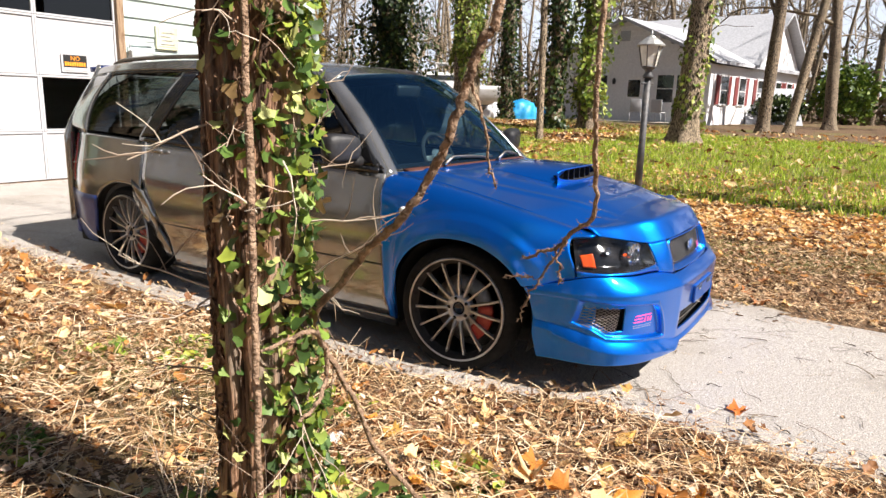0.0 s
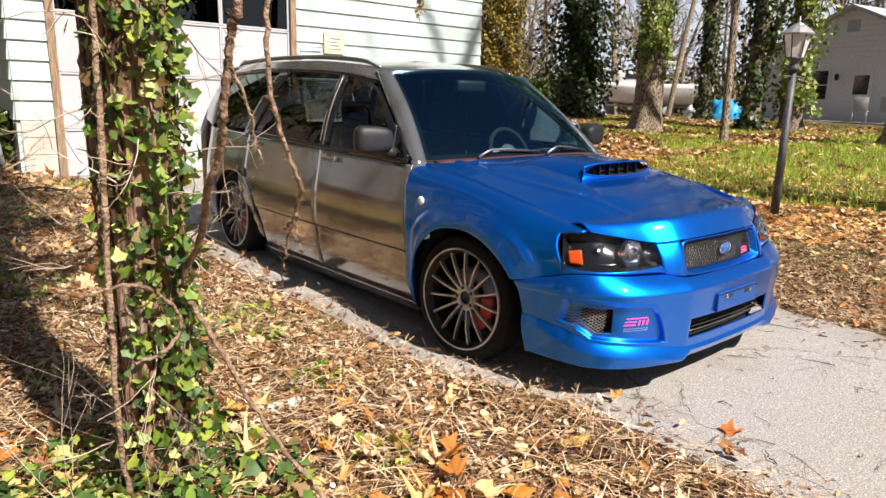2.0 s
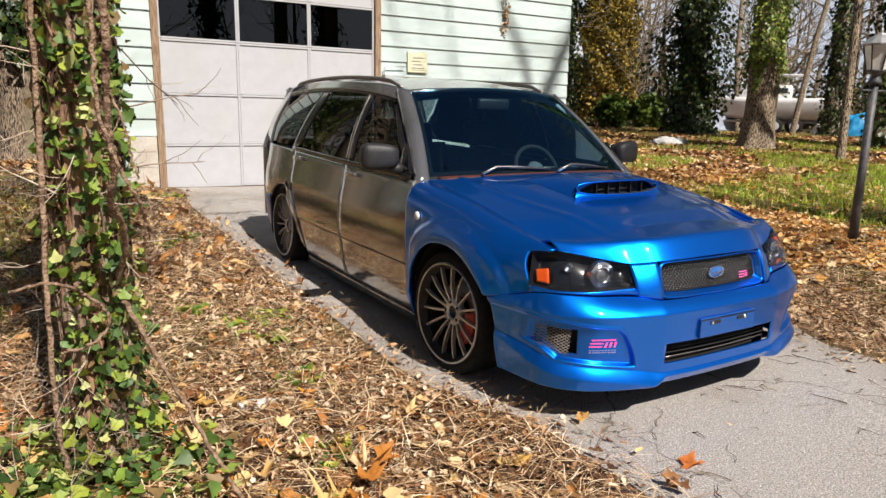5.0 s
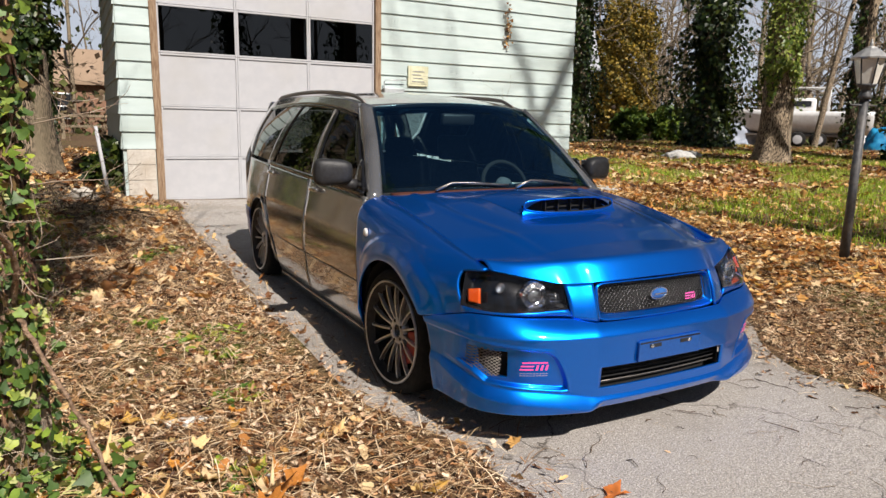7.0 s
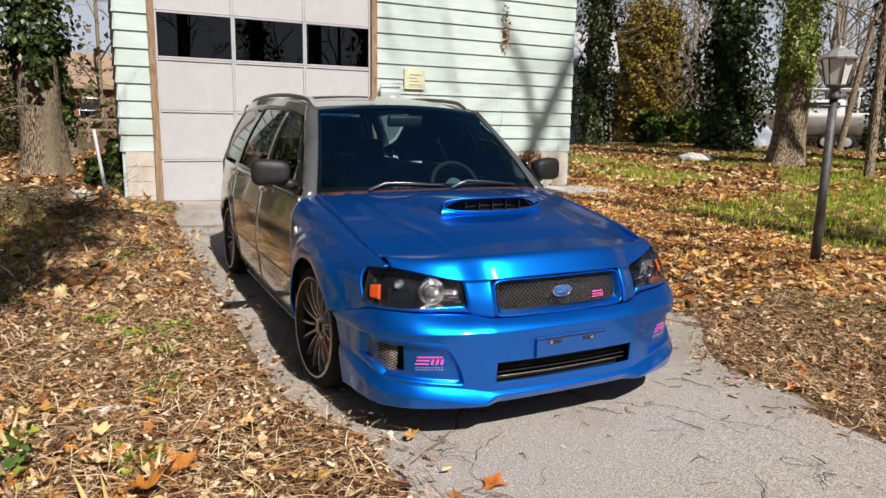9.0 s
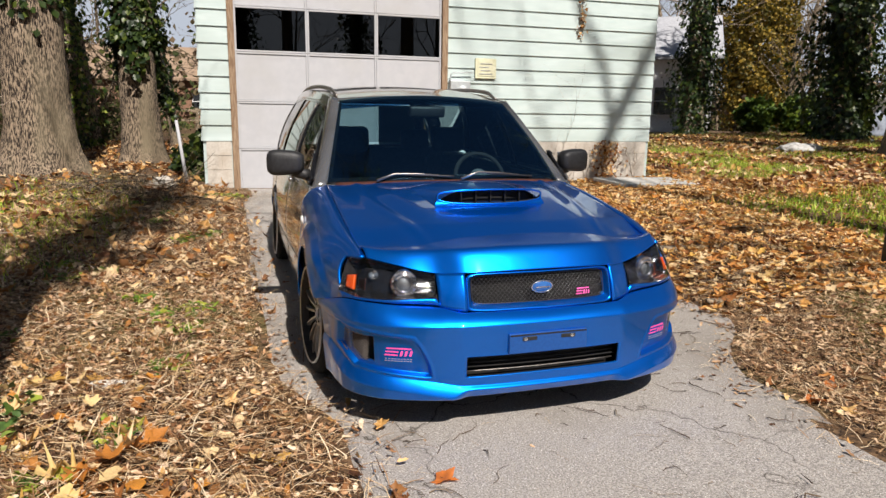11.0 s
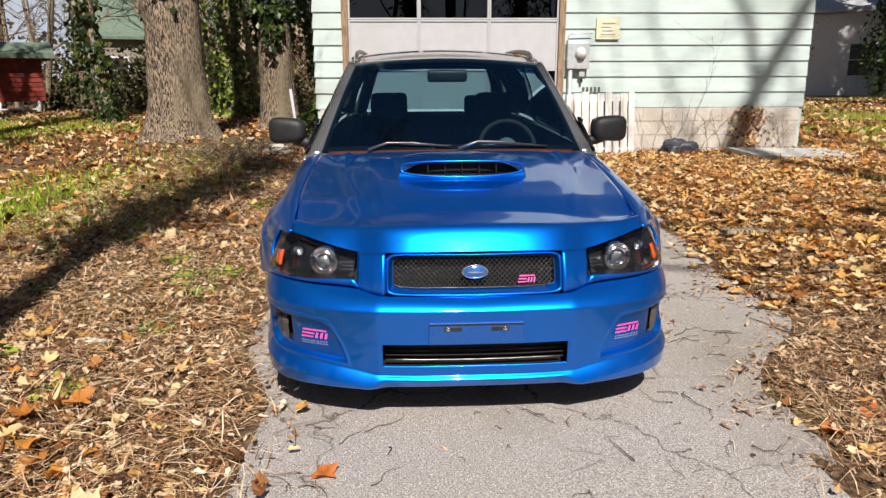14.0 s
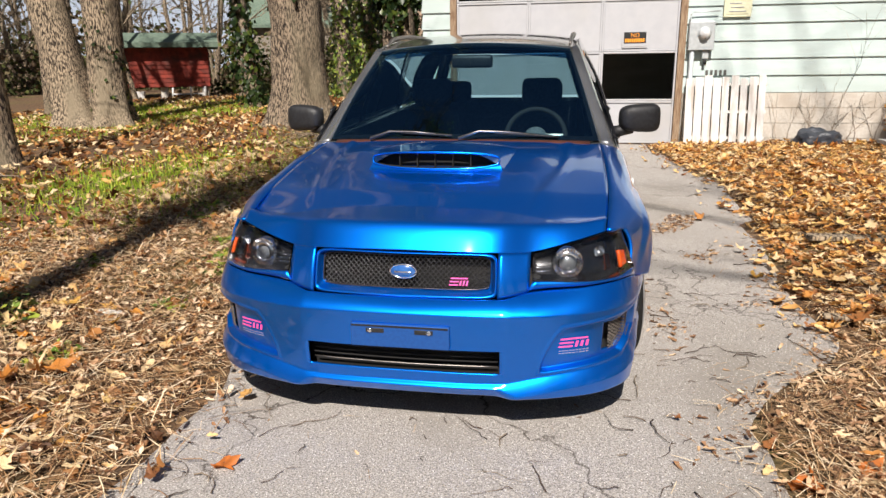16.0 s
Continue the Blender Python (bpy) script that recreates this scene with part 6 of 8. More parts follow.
def tree(x, y, r, h, bark, label, ivy=None, lean=(0, 0), limbs=9, first=0.45, depth=2, flare=0.5, ridges=11, furrow=0.06, ivy_n=1800, ivy_out=0.3, ivy_mat=None, ivy_size=0.16, fork=False, rings=50):
    z = height(x, y) - 0.05
    t = thing("tree", (x, y, z), label, "tree", "trees round the yard")
    path = [(0, 0, 0), (lean[0] * 0.3, lean[1] * 0.3, h * 0.33), (lean[0] * 0.7, lean[1] * 0.7, h * 0.66), (lean[0], lean[1], h)]
    tr = part("trunk", trunk_mesh(path, [r, r * 0.86, r * 0.66, r * 0.3], ridges, furrow, 28 if r > 0.2 else 12, rings, TR.rand() * 50, flare), bark, t)
    cs = spline([(i / 3, p) for i, p in enumerate(path)])
    bm = bmesh.new()
    for k in range(limbs):
        q = first + (1 - first) * (k + TR.rand()) / limbs
        a = TR.rand() * 6.283
        d = Vector((math.cos(a), math.sin(a), 0.55 + 0.7 * TR.rand()))
        limb(bm, Vector(cs(q)), d, h * 0.30 * (1.25 - 0.7 * q), r * 0.42 * (1.15 - q * 0.8), depth, TR)
    part("crown", bm, bark, t, "bare branching crown")
    if ivy:
        sp, rot, sz = ivy_shell(cs(ivy[0] / h), cs(min(ivy[1] / h, 1)), r * 1.02, r * 0.75, ivy_n, TR, ivy_size, ivy_out)
        ob = strew("ivy", SPRAY if ivy_size > 0.1 else SPRAY[:1], sp, sz, ivy_mat or M_IVYSHADE, "", "", rs=TR, rots=rot)
        ob.parent = t
        ob["label"] = "ivy climbing the trunk"
    return t


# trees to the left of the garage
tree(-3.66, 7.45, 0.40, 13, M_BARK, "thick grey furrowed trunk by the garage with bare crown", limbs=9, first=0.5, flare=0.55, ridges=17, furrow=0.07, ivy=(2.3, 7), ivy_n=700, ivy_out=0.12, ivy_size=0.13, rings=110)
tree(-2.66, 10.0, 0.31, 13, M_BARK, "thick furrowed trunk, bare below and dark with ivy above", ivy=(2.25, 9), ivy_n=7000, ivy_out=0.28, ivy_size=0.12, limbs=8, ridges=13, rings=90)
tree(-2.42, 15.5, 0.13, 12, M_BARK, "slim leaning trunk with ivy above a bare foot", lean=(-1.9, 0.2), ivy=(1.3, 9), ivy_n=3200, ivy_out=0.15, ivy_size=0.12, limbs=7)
tree(-8.42, 8.4, 0.34, 12, M_BARKPALE, "broad pale trunk in the side yard, leaning", lean=(-2.8, 0.8), flare=0.7, ridges=9, limbs=8, first=0.35, rings=80)
tree(-7.92, 8.6, 0.32, 13, M_BARKPALE, "pale trunk joined at the foot to its twin", lean=(0.35, 0.4), flare=0.7, ridges=9, ivy=(0.2, 2.5), ivy_n=350, ivy_out=0.08, ivy_size=0.1, rings=80)
tree(-6.15, 4.1, 0.16, 7, M_BARK, "short dark trunk in the side yard", lean=(-0.3, 0.1), limbs=6)
tree(-6.9, 12.6, 0.16, 11, M_BARK, "slim ivied trunk leaning over the side yard", ivy=(0.3, 8), ivy_n=1500, ivy_out=0.3, lean=(-1.3, 0.4))
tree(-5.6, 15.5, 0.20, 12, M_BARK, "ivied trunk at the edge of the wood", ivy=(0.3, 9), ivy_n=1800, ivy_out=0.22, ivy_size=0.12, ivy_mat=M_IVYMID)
tree(-9.3, 17.0, 0.18, 12, M_BARK, "ivied trunk behind the red shed", ivy=(1, 9), ivy_n=1600, ivy_out=0.4)
tree(-7.4, 23.5, 0.20, 11, M_BARK, "leaning ivied trunk beyond the side yard", ivy=(0.5, 8), ivy_n=1400, ivy_out=0.35, lean=(-1.2, 0))
tree(-10.8, 10.5, 0.12, 9, M_BARK, "thin bare tree in the side yard", lean=(0.5, 0.2))
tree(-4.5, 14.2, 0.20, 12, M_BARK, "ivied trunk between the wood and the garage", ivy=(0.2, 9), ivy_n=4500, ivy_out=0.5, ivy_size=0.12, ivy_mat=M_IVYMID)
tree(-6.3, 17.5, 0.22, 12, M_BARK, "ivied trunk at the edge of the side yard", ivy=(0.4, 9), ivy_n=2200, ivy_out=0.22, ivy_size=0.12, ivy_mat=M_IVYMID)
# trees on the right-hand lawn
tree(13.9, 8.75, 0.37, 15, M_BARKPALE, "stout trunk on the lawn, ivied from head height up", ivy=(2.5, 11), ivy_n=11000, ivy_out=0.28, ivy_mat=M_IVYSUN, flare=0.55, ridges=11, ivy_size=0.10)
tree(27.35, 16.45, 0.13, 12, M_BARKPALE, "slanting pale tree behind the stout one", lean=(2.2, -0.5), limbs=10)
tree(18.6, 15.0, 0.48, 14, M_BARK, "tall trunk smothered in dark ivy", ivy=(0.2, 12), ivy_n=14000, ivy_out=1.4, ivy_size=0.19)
tree(12.5, 5.72, 0.09, 11, M_BARKPALE, "slender pale forked tree on the lawn", lean=(0.3, 0.4), limbs=9, first=0.25)
tree(22.5, 11.9, 0.26, 12, M_BARK, "dark slender ivied trunk", ivy=(0.2, 9), ivy_n=2500, ivy_out=0.35)
tree(17.4, 7.5, 0.24, 12, M_BARK, "ivied trunk before the white house", ivy=(0.3, 10), ivy_n=3000, ivy_out=0.5)
tree(18.4, 6.75, 0.30, 13, M_BARK, "ivied trunk with a bare patch low down", ivy=(1.2, 10), ivy_n=3600, ivy_out=0.55, ivy_mat=M_IVYSUN)
tree(18.0, 7.9, 0.12, 10, M_BARKPALE, "thin leaning tree before the white house", lean=(1.8, -1.2))
tree(14.2, 2.6, 0.30, 13, M_BARKPALE, "leaning trunk on the lawn with ivy streaks", ivy=(1.0, 8), ivy_n=900, ivy_out=0.15, lean=(1.3, -0.4), flare=0.7, ivy_mat=M_IVYSUN, ivy_size=0.13)
tree(22.0, 1.9, 0.20, 12, M_BARK, "dark forked tree before the white house", lean=(0.6, -0.3), limbs=11, first=0.3)
tree(23.0, 1.2, 0.16, 12, M_BARKPALE, "pale leaning tree beside the far hedge", lean=(3.0, -1.5), limbs=9, first=0.3)
tree(27.0, 0.2, 0.22, 12, M_BARK, "dark tree at the lawn's far edge", lean=(2.0, 1.0), limbs=10, first=0.3)
tree(30.0, -2.0, 0.20, 12, M_BARKPALE, "pale tree at the lawn's far edge", lean=(-1.0, 0.5), limbs=10, first=0.3)
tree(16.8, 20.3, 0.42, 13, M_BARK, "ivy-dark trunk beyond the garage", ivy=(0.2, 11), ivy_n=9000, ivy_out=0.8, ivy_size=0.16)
tree(11.3, 17.5, 0.18, 12, M_BARK, "slim ivied tree beyond the garage", ivy=(0.5, 10), ivy_n=2000, ivy_out=0.5)
# slim pole of a tree before the shed
TR2 = TR
TR = np.random.RandomState(31)
tree(-11.7, 15.0, 0.07, 8, M_BARKPALE, "slim leaning sapling before the red shed", lean=(-1.5, -0.5), limbs=5, first=0.5)
TR = TR2
# trees behind the camera, whose shade falls on the yard and the garage
drive_tree = tree(5.45, -9.0, 0.26, 16.5, M_BARK, "tall bare tree across the drive", lean=(0.2, 0.3), limbs=10, first=0.5)
part("limb", tube([(0.2, 0.3, 15.6), (0.35, 0.25, 17.0), (0.75, 0.1, 18.2), (1.3, 0.0, 19.4), (1.75, 0.0, 20.4), (2.0, 0.1, 21.6)], [0.17, 0.16, 0.14, 0.12, 0.09, 0.03], sides=8), M_BARK, drive_tree)
part("limb", tube([(0.75, 0.1, 18.2), (0.55, 0.1, 19.2), (0.05, 0.0, 20.2), (-0.2, 0.1, 21.2)], [0.09, 0.08, 0.06, 0.02], sides=6), M_BARK, drive_tree)
tree(-7.5, -10.5, 0.40, 15, M_BARK, "tall bare tree by the side yard", lean=(0.2, 0.4), limbs=10, first=0.45)
tree(-12.0, -16.0, 0.34, 16, M_BARK, "tall bare tree at the yard's edge", limbs=10)
tree(2.4, -25.0, 0.34, 17, M_BARK, "tall bare tree down the drive", limbs=11, first=0.4)
tree(-3.6, -22.0, 0.34, 16, M_BARK, "tall bare tree across the road", limbs=11, first=0.35)
tree(11.0, -18.0, 0.34, 17, M_BARK, "tall bare tree across the lawn", limbs=10, first=0.4)

# evergreen, bushes
def bush(name, x, y, rx, h, mat, n, size, label, category, z0=0.0):
    z = height(x, y)
    t = TR.rand(n)
    th, ph = TR.rand(n) * 6.283, np.arccos(1 - 1.9 * TR.rand(n))
    rr = 0.62 + 0.32 * TR.rand(n) + 0.16 * np.sin(th * 3 + ph * 5) + 0.12 * np.sin(th * 7 - ph * 11)
    sp = np.column_stack([x + rx * rr * np.sin(ph) * np.cos(th), y + rx * rr * np.sin(ph) * np.sin(th), z + z0 + h * 0.48 + h * 0.52 * rr * np.cos(ph)])
    sp[:, 2] = np.maximum(sp[:, 2], z + 0.02)
    rot = turns(TR.randn(n), TR.randn(n), TR.rand(n) * 6.283)
    ob = strew(name, SPRAY, sp, size * (0.6 + 0.8 * TR.rand(n)), mat, "", "", rs=TR, rots=rot)
    if name == "evergreen_tree":
        t = thing(name, (x, y, z), label, category)
        ob.name = "crown"
        ob.data.transform(Matrix.Translation((-x, -y, -z)))
        ob.parent = t
        part("trunk", tube([(0, 0, -0.1), (0, 0, h * 0.4), (0.1, 0, h * 0.85)], [0.16, 0.12, 0.05], sides=10), M_BARK, t)
        return t
    return tagged(ob, label, category)


tree(21.6, 20.4, 0.10, 4.5, M_BARKPALE, "low spreading bare tree beside the bushes", limbs=16, first=0.12, depth=2, lean=(0.3, 0.2))
bush("evergreen_tree", 28.6, 30.4, 2.3, 9.0, M_EVERGREEN, 16000, 0.20, "yellowish-green conical evergreen tree beyond the garage", "tree")
bush("bush", 20.0, 20.4, 0.8, 1.5, M_BUSH, 1800, 0.20, "round clipped green bush at the far edge", "bush")
bush("bush", 21.2, 19.4, 0.8, 1.6, M_BUSH, 1800, 0.20, "round clipped green bush at the far edge", "bush")
bush("bush", 22.3, 18.0, 0.85, 2.0, M_BUSH, 1800, 0.20, "round bright green bush beside the boat", "bush")
bush("bush", 36.5, 3.4, 1.3, 1.5, M_BUSH, 1600, 0.24, "clipped green hedge by the white house", "bush")
bush("bush", 42.0, 0.5, 1.8, 3.5, M_BUSH, 1600, 0.3, "tall green bush by the far wood", "bush")
bush("ivy_mound", -1.80, 7.6, 0.22, 0.45, M_IVYSHADE, 700, 0.08, "ivy and brambles against the garage's side", "ivy")


# Dark leaves added to stand in for shade on the garage's side.
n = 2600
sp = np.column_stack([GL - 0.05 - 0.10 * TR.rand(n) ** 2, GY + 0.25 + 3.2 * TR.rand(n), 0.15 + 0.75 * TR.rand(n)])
strew("wall_ivy", SPRAY, sp, 0.09 + 0.09 * TR.rand(n), M_IVYSHADE, "dark ivy leaves added low on the garage's side to deepen its shade", "ivy", rs=TR, rots=turns(0.5 * TR.randn(n), -1.4 + 0.4 * TR.randn(n), 3 * TR.randn(n)))


# the wood all round, far off
def far_woods():
    bm = bmesh.new()
    rs = np.random.RandomState(8)
    n = 0
    while n < 100:
        a = rs.rand() * 6.283
        d = 28 + 40 * rs.rand()
        x, y = 3 + d * math.cos(a), 3 + d * math.sin(a)
        if (18 < x < 43 and -1 < y < 31) or (-18 < x < -8 and 12 < y < 24):
            continue
        n += 1
        h, r = 9 + 7 * rs.rand(), 0.10 + 0.16 * rs.rand()
        b = Vector((x, y, height(x, y) - 0.1))
        tip = b + Vector((rs.randn() * 0.8, rs.randn() * 0.8, h))
        tube([b, b.lerp(tip, 0.4) + Vector((rs.randn() * 0.2, rs.randn() * 0.2, 0)), b.lerp(tip, 0.75), tip], [r, r * 0.8, r * 0.5, r * 0.15], bm, sides=6, close=False)
        for k in range(8):
            q = 0.3 + 0.7 * rs.rand()
            aa = rs.rand() * 6.283
            limb(bm, b.lerp(tip, q), Vector((math.cos(aa), math.sin(aa), 0.5 + 0.6 * rs.rand())), h * 0.27 * (1.2 - 0.6 * q), r * 0.4, 2 if y > -5 else 1, rs)
    return tagged(part("far_woods", bm, M_BARK), "bare winter wood all round the yard", "woods", kind="stuff")


def far_edge():
    """The bare wood that closes the yard beyond the lawn, the boat and the garage."""
    bm = bmesh.new()
    rs = np.random.RandomState(31)
    for k in range(130):
        a = radians(12 + 62 * rs.rand()) if k < 68 else radians(88 + 52 * rs.rand()) if k < 80 else radians(-14 + 36 * rs.rand())
        d = (34 if 67 < k < 80 else 50) + 24 * rs.rand()
        x, y = -2 + d * math.cos(a), -3 + d * math.sin(a)
        h, r = 10 + 7 * rs.rand(), 0.10 + 0.14 * rs.rand()
        b = Vector((x, y, height(x, y) - 0.1))
        tip = b + Vector((rs.randn() * 1.2, rs.randn() * 1.2, h))
        tube([b, b.lerp(tip, 0.4) + Vector((rs.randn() * 0.3, rs.randn() * 0.3, 0)), b.lerp(tip, 0.75), tip], [r, r * 0.8, r * 0.5, r * 0.15], bm, sides=5, close=False)
        for j in range(9):
            q = 0.12 + 0.86 * rs.rand()
            aa = rs.rand() * 6.283
            limb(bm, b.lerp(tip, q), Vector((math.cos(aa), math.sin(aa), 0.35 + 0.7 * rs.rand())), h * 0.26 * (1.2 - 0.6 * q), r * 0.42, 2, rs, 0.8)
    return tagged(part("far_woods", bm, M_BARKPALE), "bare grey wood beyond the lawn", "woods", kind="stuff")


far_woods()
far_edge()
rs = np.random.RandomState(41)
sp = []
for k in range(200):
    a = radians(-12 + 90 * rs.rand()) if k < 150 else radians(86 + 56 * rs.rand())
    d = (52 if k < 150 else 36) + 26 * rs.rand()
    w, h = 1.6 + 2.0 * rs.rand(), 2.0 + 5.0 * rs.rand() ** 1.5
    sp.append(np.column_stack([-2 + d * math.cos(a) + w * rs.randn(260) * 0.6, -3 + d * math.sin(a) + w * rs.randn(260) * 0.6, 0.2 + h * rs.rand(260) ** 1.2]))
sp = np.vstack(sp)
strew("undergrowth", SPRAY, sp, 0.20 + 0.28 * rs.rand(len(sp)), M_THICKET, "dull brown and green thicket at the edge of the wood", "undergrowth", 1.0, rs=rs)
rs = np.random.RandomState(4)
sp = []
for k in range(150):
    a, d = rs.rand() * 6.283, 30 + 34 * rs.rand()
    x, y = 3 + d * math.cos(a), 3 + d * math.sin(a)
    if 18 < x < 43 and -1 < y < 31:
        continue
    w, h = 1.5 + 2.2 * rs.rand(), 1.2 + 3.2 * rs.rand()
    m = 230
    sp.append(np.column_stack([x + w * rs.randn(m) * 0.6, y + w * rs.randn(m) * 0.6, 0.3 + h * rs.rand(m) ** 1.3]))
sp = np.vstack(sp)
strew("undergrowth", SPRAY, sp, 0.22 + 0.3 * rs.rand(len(sp)), M_SCRUB, "brown and dull green undergrowth below the far wood", "undergrowth", 1.0, rs=rs)


rs = np.random.RandomState(77)
sp = []
for k in range(24):
    x, y, h = -9.5 + 5.2 * rs.rand(), 17.5 + 6.0 * rs.rand(), 0.5 + 1.3 * rs.rand()
    sp.append(np.column_stack([x + 0.55 * rs.randn(330), y + 0.55 * rs.randn(330), 0.25 + h * rs.rand(330) ** 1.2]))
sp = np.vstack(sp)
strew("undergrowth", SPRAY, sp, 0.08 + 0.11 * rs.rand(len(sp)), M_THICKET, "brown and green thicket behind the side yard", "undergrowth", 1.0, rs=rs)


# ---- the ivied tree beside the drive ----
def ivied_tree():
    x, y = -2.325, -0.39
    z = height(x, y) - 0.06
    t = thing("ivy_tree", (x, y, z), "slender tree with shaggy reddish bark, hung with ivy and vines", "tree")
    loc = lambda p: (p[0] - x, p[1] - y, p[2] - z)
    path = [(0.0, 0.0, 0.0), (-0.01, 0.0, 1.75), (0.08, 0.03, 3.5), (0.45, 0.05, 5.25), (0.85, 0.1, 7.0)]
    part("trunk", trunk_mesh(path, [0.100, 0.092, 0.088, 0.08, 0.05], 13, 0.13, 72, 220, 4.0, 0.35), M_BARKRED, t)
    # strands of bark and old vine that run up the trunk
    cs = spline([(i / 4, p) for i, p in enumerate(path)])
    rs = np.random.RandomState(12)
    bm = bmesh.new()
    for k in range(260):
        a0 = rs.rand() * 6.283
        h0, h1 = rs.rand() * 2.2, 0.10 + rs.rand() ** 2 * 0.8
        pts = []
        for i in range(14):
            zz = h0 + h1 * i / 13
            c = Vector(cs(min(zz / 7.0, 1)))
            c = Vector((0.01 * zz, 0, zz)) if zz < 0 else Vector((c.x, c.y, zz))
            a = a0 + 0.25 * math.sin(zz * 3 + k) + 0.12 * rs.randn()
            r = 0.099 + 0.016 * rs.rand()
            pts.append(c + Vector((math.cos(a) * r, math.sin(a) * r, 0)))
        tube(pts, [0.0012 + 0.0042 * rs.rand() for _ in pts], bm, sides=4)
    part("shaggy_bark", bm, M_BARKRED, t, "shaggy peeling bark and old stems")["kind"] = "stuff"
    bm = bmesh.new()
    for k in range(8):
        a = rs.rand() * 6.283
        limb(bm, Vector(cs(0.55 + 0.05 * k)), Vector((math.cos(a), math.sin(a), 0.8)), 1.9, 0.035, 2, rs)
    part("crown", bm, M_BARKRED, t, "bare branches")

    def vine(name, pts, radii, sides=8, hair=0.13):
        b = bmesh.new()
        n = len(pts) * 7
        f = spline([(i / (len(pts) - 1), loc(p)) for i, p in enumerate(pts)])
        g = spline([(i / (len(radii) - 1), r) for i, r in enumerate(radii)])
        q = [Vector(f(i / n)) + Vector(rs.randn(3)) * 0.002 for i in range(n + 1)]
        tube(q, [0.68 * g(i / n) * (1 + hair * rs.randn() * 0.5) for i in range(n + 1)], b, sides=sides)
        for i in range(0, n, 1):
            for _ in range(3):
                hd = Vector(rs.randn(3)).normalized()
                tube([q[i], q[i] + hd * (g(i / n) * 1.2 + 0.008 * rs.rand())], [0.0008, 0.0004], b, sides=3, close=False)
        return part(name, b, M_VINE, t, "hairy brown vine stem")

    vine("vine", [(-2.30, -0.42, 0.62), (-2.26, -0.57, 0.80), (-2.27, -0.67, 0.91), (-2.30, -0.77, 0.98), (-2.29, -0.83, 1.07), (-2.30, -0.88, 1.15), (-2.30, -0.91, 1.24), (-2.30, -0.94, 1.32), (-2.30, -0.98, 1.41), (-2.32, -1.0, 1.8), (-2.36, -0.9, 2.6), (-2.38, -0.6, 3.4)],
         [0.014, 0.013, 0.013, 0.014, 0.014, 0.012, 0.012])
    vine("vine", [(-2.36, -1.16, 1.9), (-2.34, -1.18, 1.40), (-2.34, -1.18, 1.23), (-2.32, -1.18, 1.14), (-2.28, -1.17, 1.04), (-2.26, -1.12, 0.99), (-2.25, -1.09, 0.96), (-2.24, -1.02, 0.93)], [0.007, 0.007, 0.006, 0.006, 0.004], 7)
    vine("vine", [(-2.36, -1.16, 1.9), (-2.36, -1.0, 2.4), (-2.38, -0.6, 3.1)], [0.007, 0.009, 0.011], 7)
    vine("vine", [(-2.26, -1.12, 0.99), (-2.26, -1.08, 0.92), (-2.25, -1.04, 0.85), (-2.25, -1.02, 0.80)], [0.004, 0.003, 0.002], 6)
    vine("vine", [(-2.25, -1.09, 0.96), (-2.245, -1.10, 0.92), (-2.24, -1.10, 0.89)], [0.003, 0.0025, 0.002], 5)
    vine("vine", [(-2.26, -1.05, 0.90), (-2.23, -1.01, 0.89), (-2.22, -0.97, 0.88)], [0.0025, 0.002, 0.0015], 5)
    vine("vine", [(-2.30, -0.92, 1.27), (-2.27, -0.94, 1.18), (-2.26, -0.95, 1.10), (-2.25, -0.96, 1.06)], [0.005, 0.004, 0.003], 6)
    # stems that loop off the trunk and lean to the ground
    vine("vine", [(-2.55, -0.62, 0.74), (-2.46, -0.66, 0.76), (-2.38, -0.62, 0.72), (-2.31, -0.58, 0.62), (-2.36, -0.60, 0.56), (-2.44, -0.62, 0.55)], [0.005, 0.007, 0.008, 0.008, 0.006], 7)
    vine("vine", [(-2.27, -0.52, 0.66), (-2.20, -0.56, 0.50), (-2.13, -0.58, 0.34), (-2.08, -0.66, 0.22), (-2.02, -0.80, 0.10), (-1.98, -0.90, 0.05)], [0.012, 0.010, 0.010, 0.010, 0.009], 7)
    vine("vine", [(-2.45, -0.50, 0.05), (-2.47, -0.52, 0.45), (-2.45, -0.50, 1.0), (-2.43, -0.46, 1.7), (-2.44, -0.40, 2.6)], [0.011, 0.011, 0.012, 0.011, 0.01], 8)
    b = bmesh.new()
    for k in range(40):
        a, zz = rs.rand() * 6.283, 0.1 + 1.7 * rs.rand()
        r = 0.12
        p = Vector((math.cos(a) * r, math.sin(a) * r, zz))
        d = Vector((math.cos(a), math.sin(a), rs.randn() * 0.8))
        limb(b, p, d, 0.06 + 0.18 * rs.rand(), 0.003, 1, rs, 0.6, 0.0)
    for k in range(12):
        a = rs.rand() * 6.283
        p = Vector((math.cos(a) * 0.3 * rs.rand() - 0.15, math.sin(a) * 0.3 * rs.rand() - 0.1, 0.05))
        limb(b, p, Vector((rs.randn() * 0.5, rs.randn() * 0.5, 1)), 0.18 + 0.3 * rs.rand(), 0.0017, 1, rs, 0.7, 0.1)
    part("brushwood", b, M_TWIGPALE, t, "thin bare twigs round the trunk")["kind"] = "stuff"
    # ivy: single leaves that face the light and the drive
    def spot(lo, hi, n):
        out = []
        for _ in range(n):
            a = -1.3 + rs.randn() * 0.78
            zz = lo + (hi - lo) * rs.rand()
            c = Vector(cs(min(zz / 7.0, 1)))
            r = 0.108 + 0.05 * rs.rand() ** 2 + 0.10 * sstep(0.55, 0.0, zz) * rs.rand()
            out.append((c.x + math.cos(a) * r, c.y + math.sin(a) * r, zz, a))
        return out
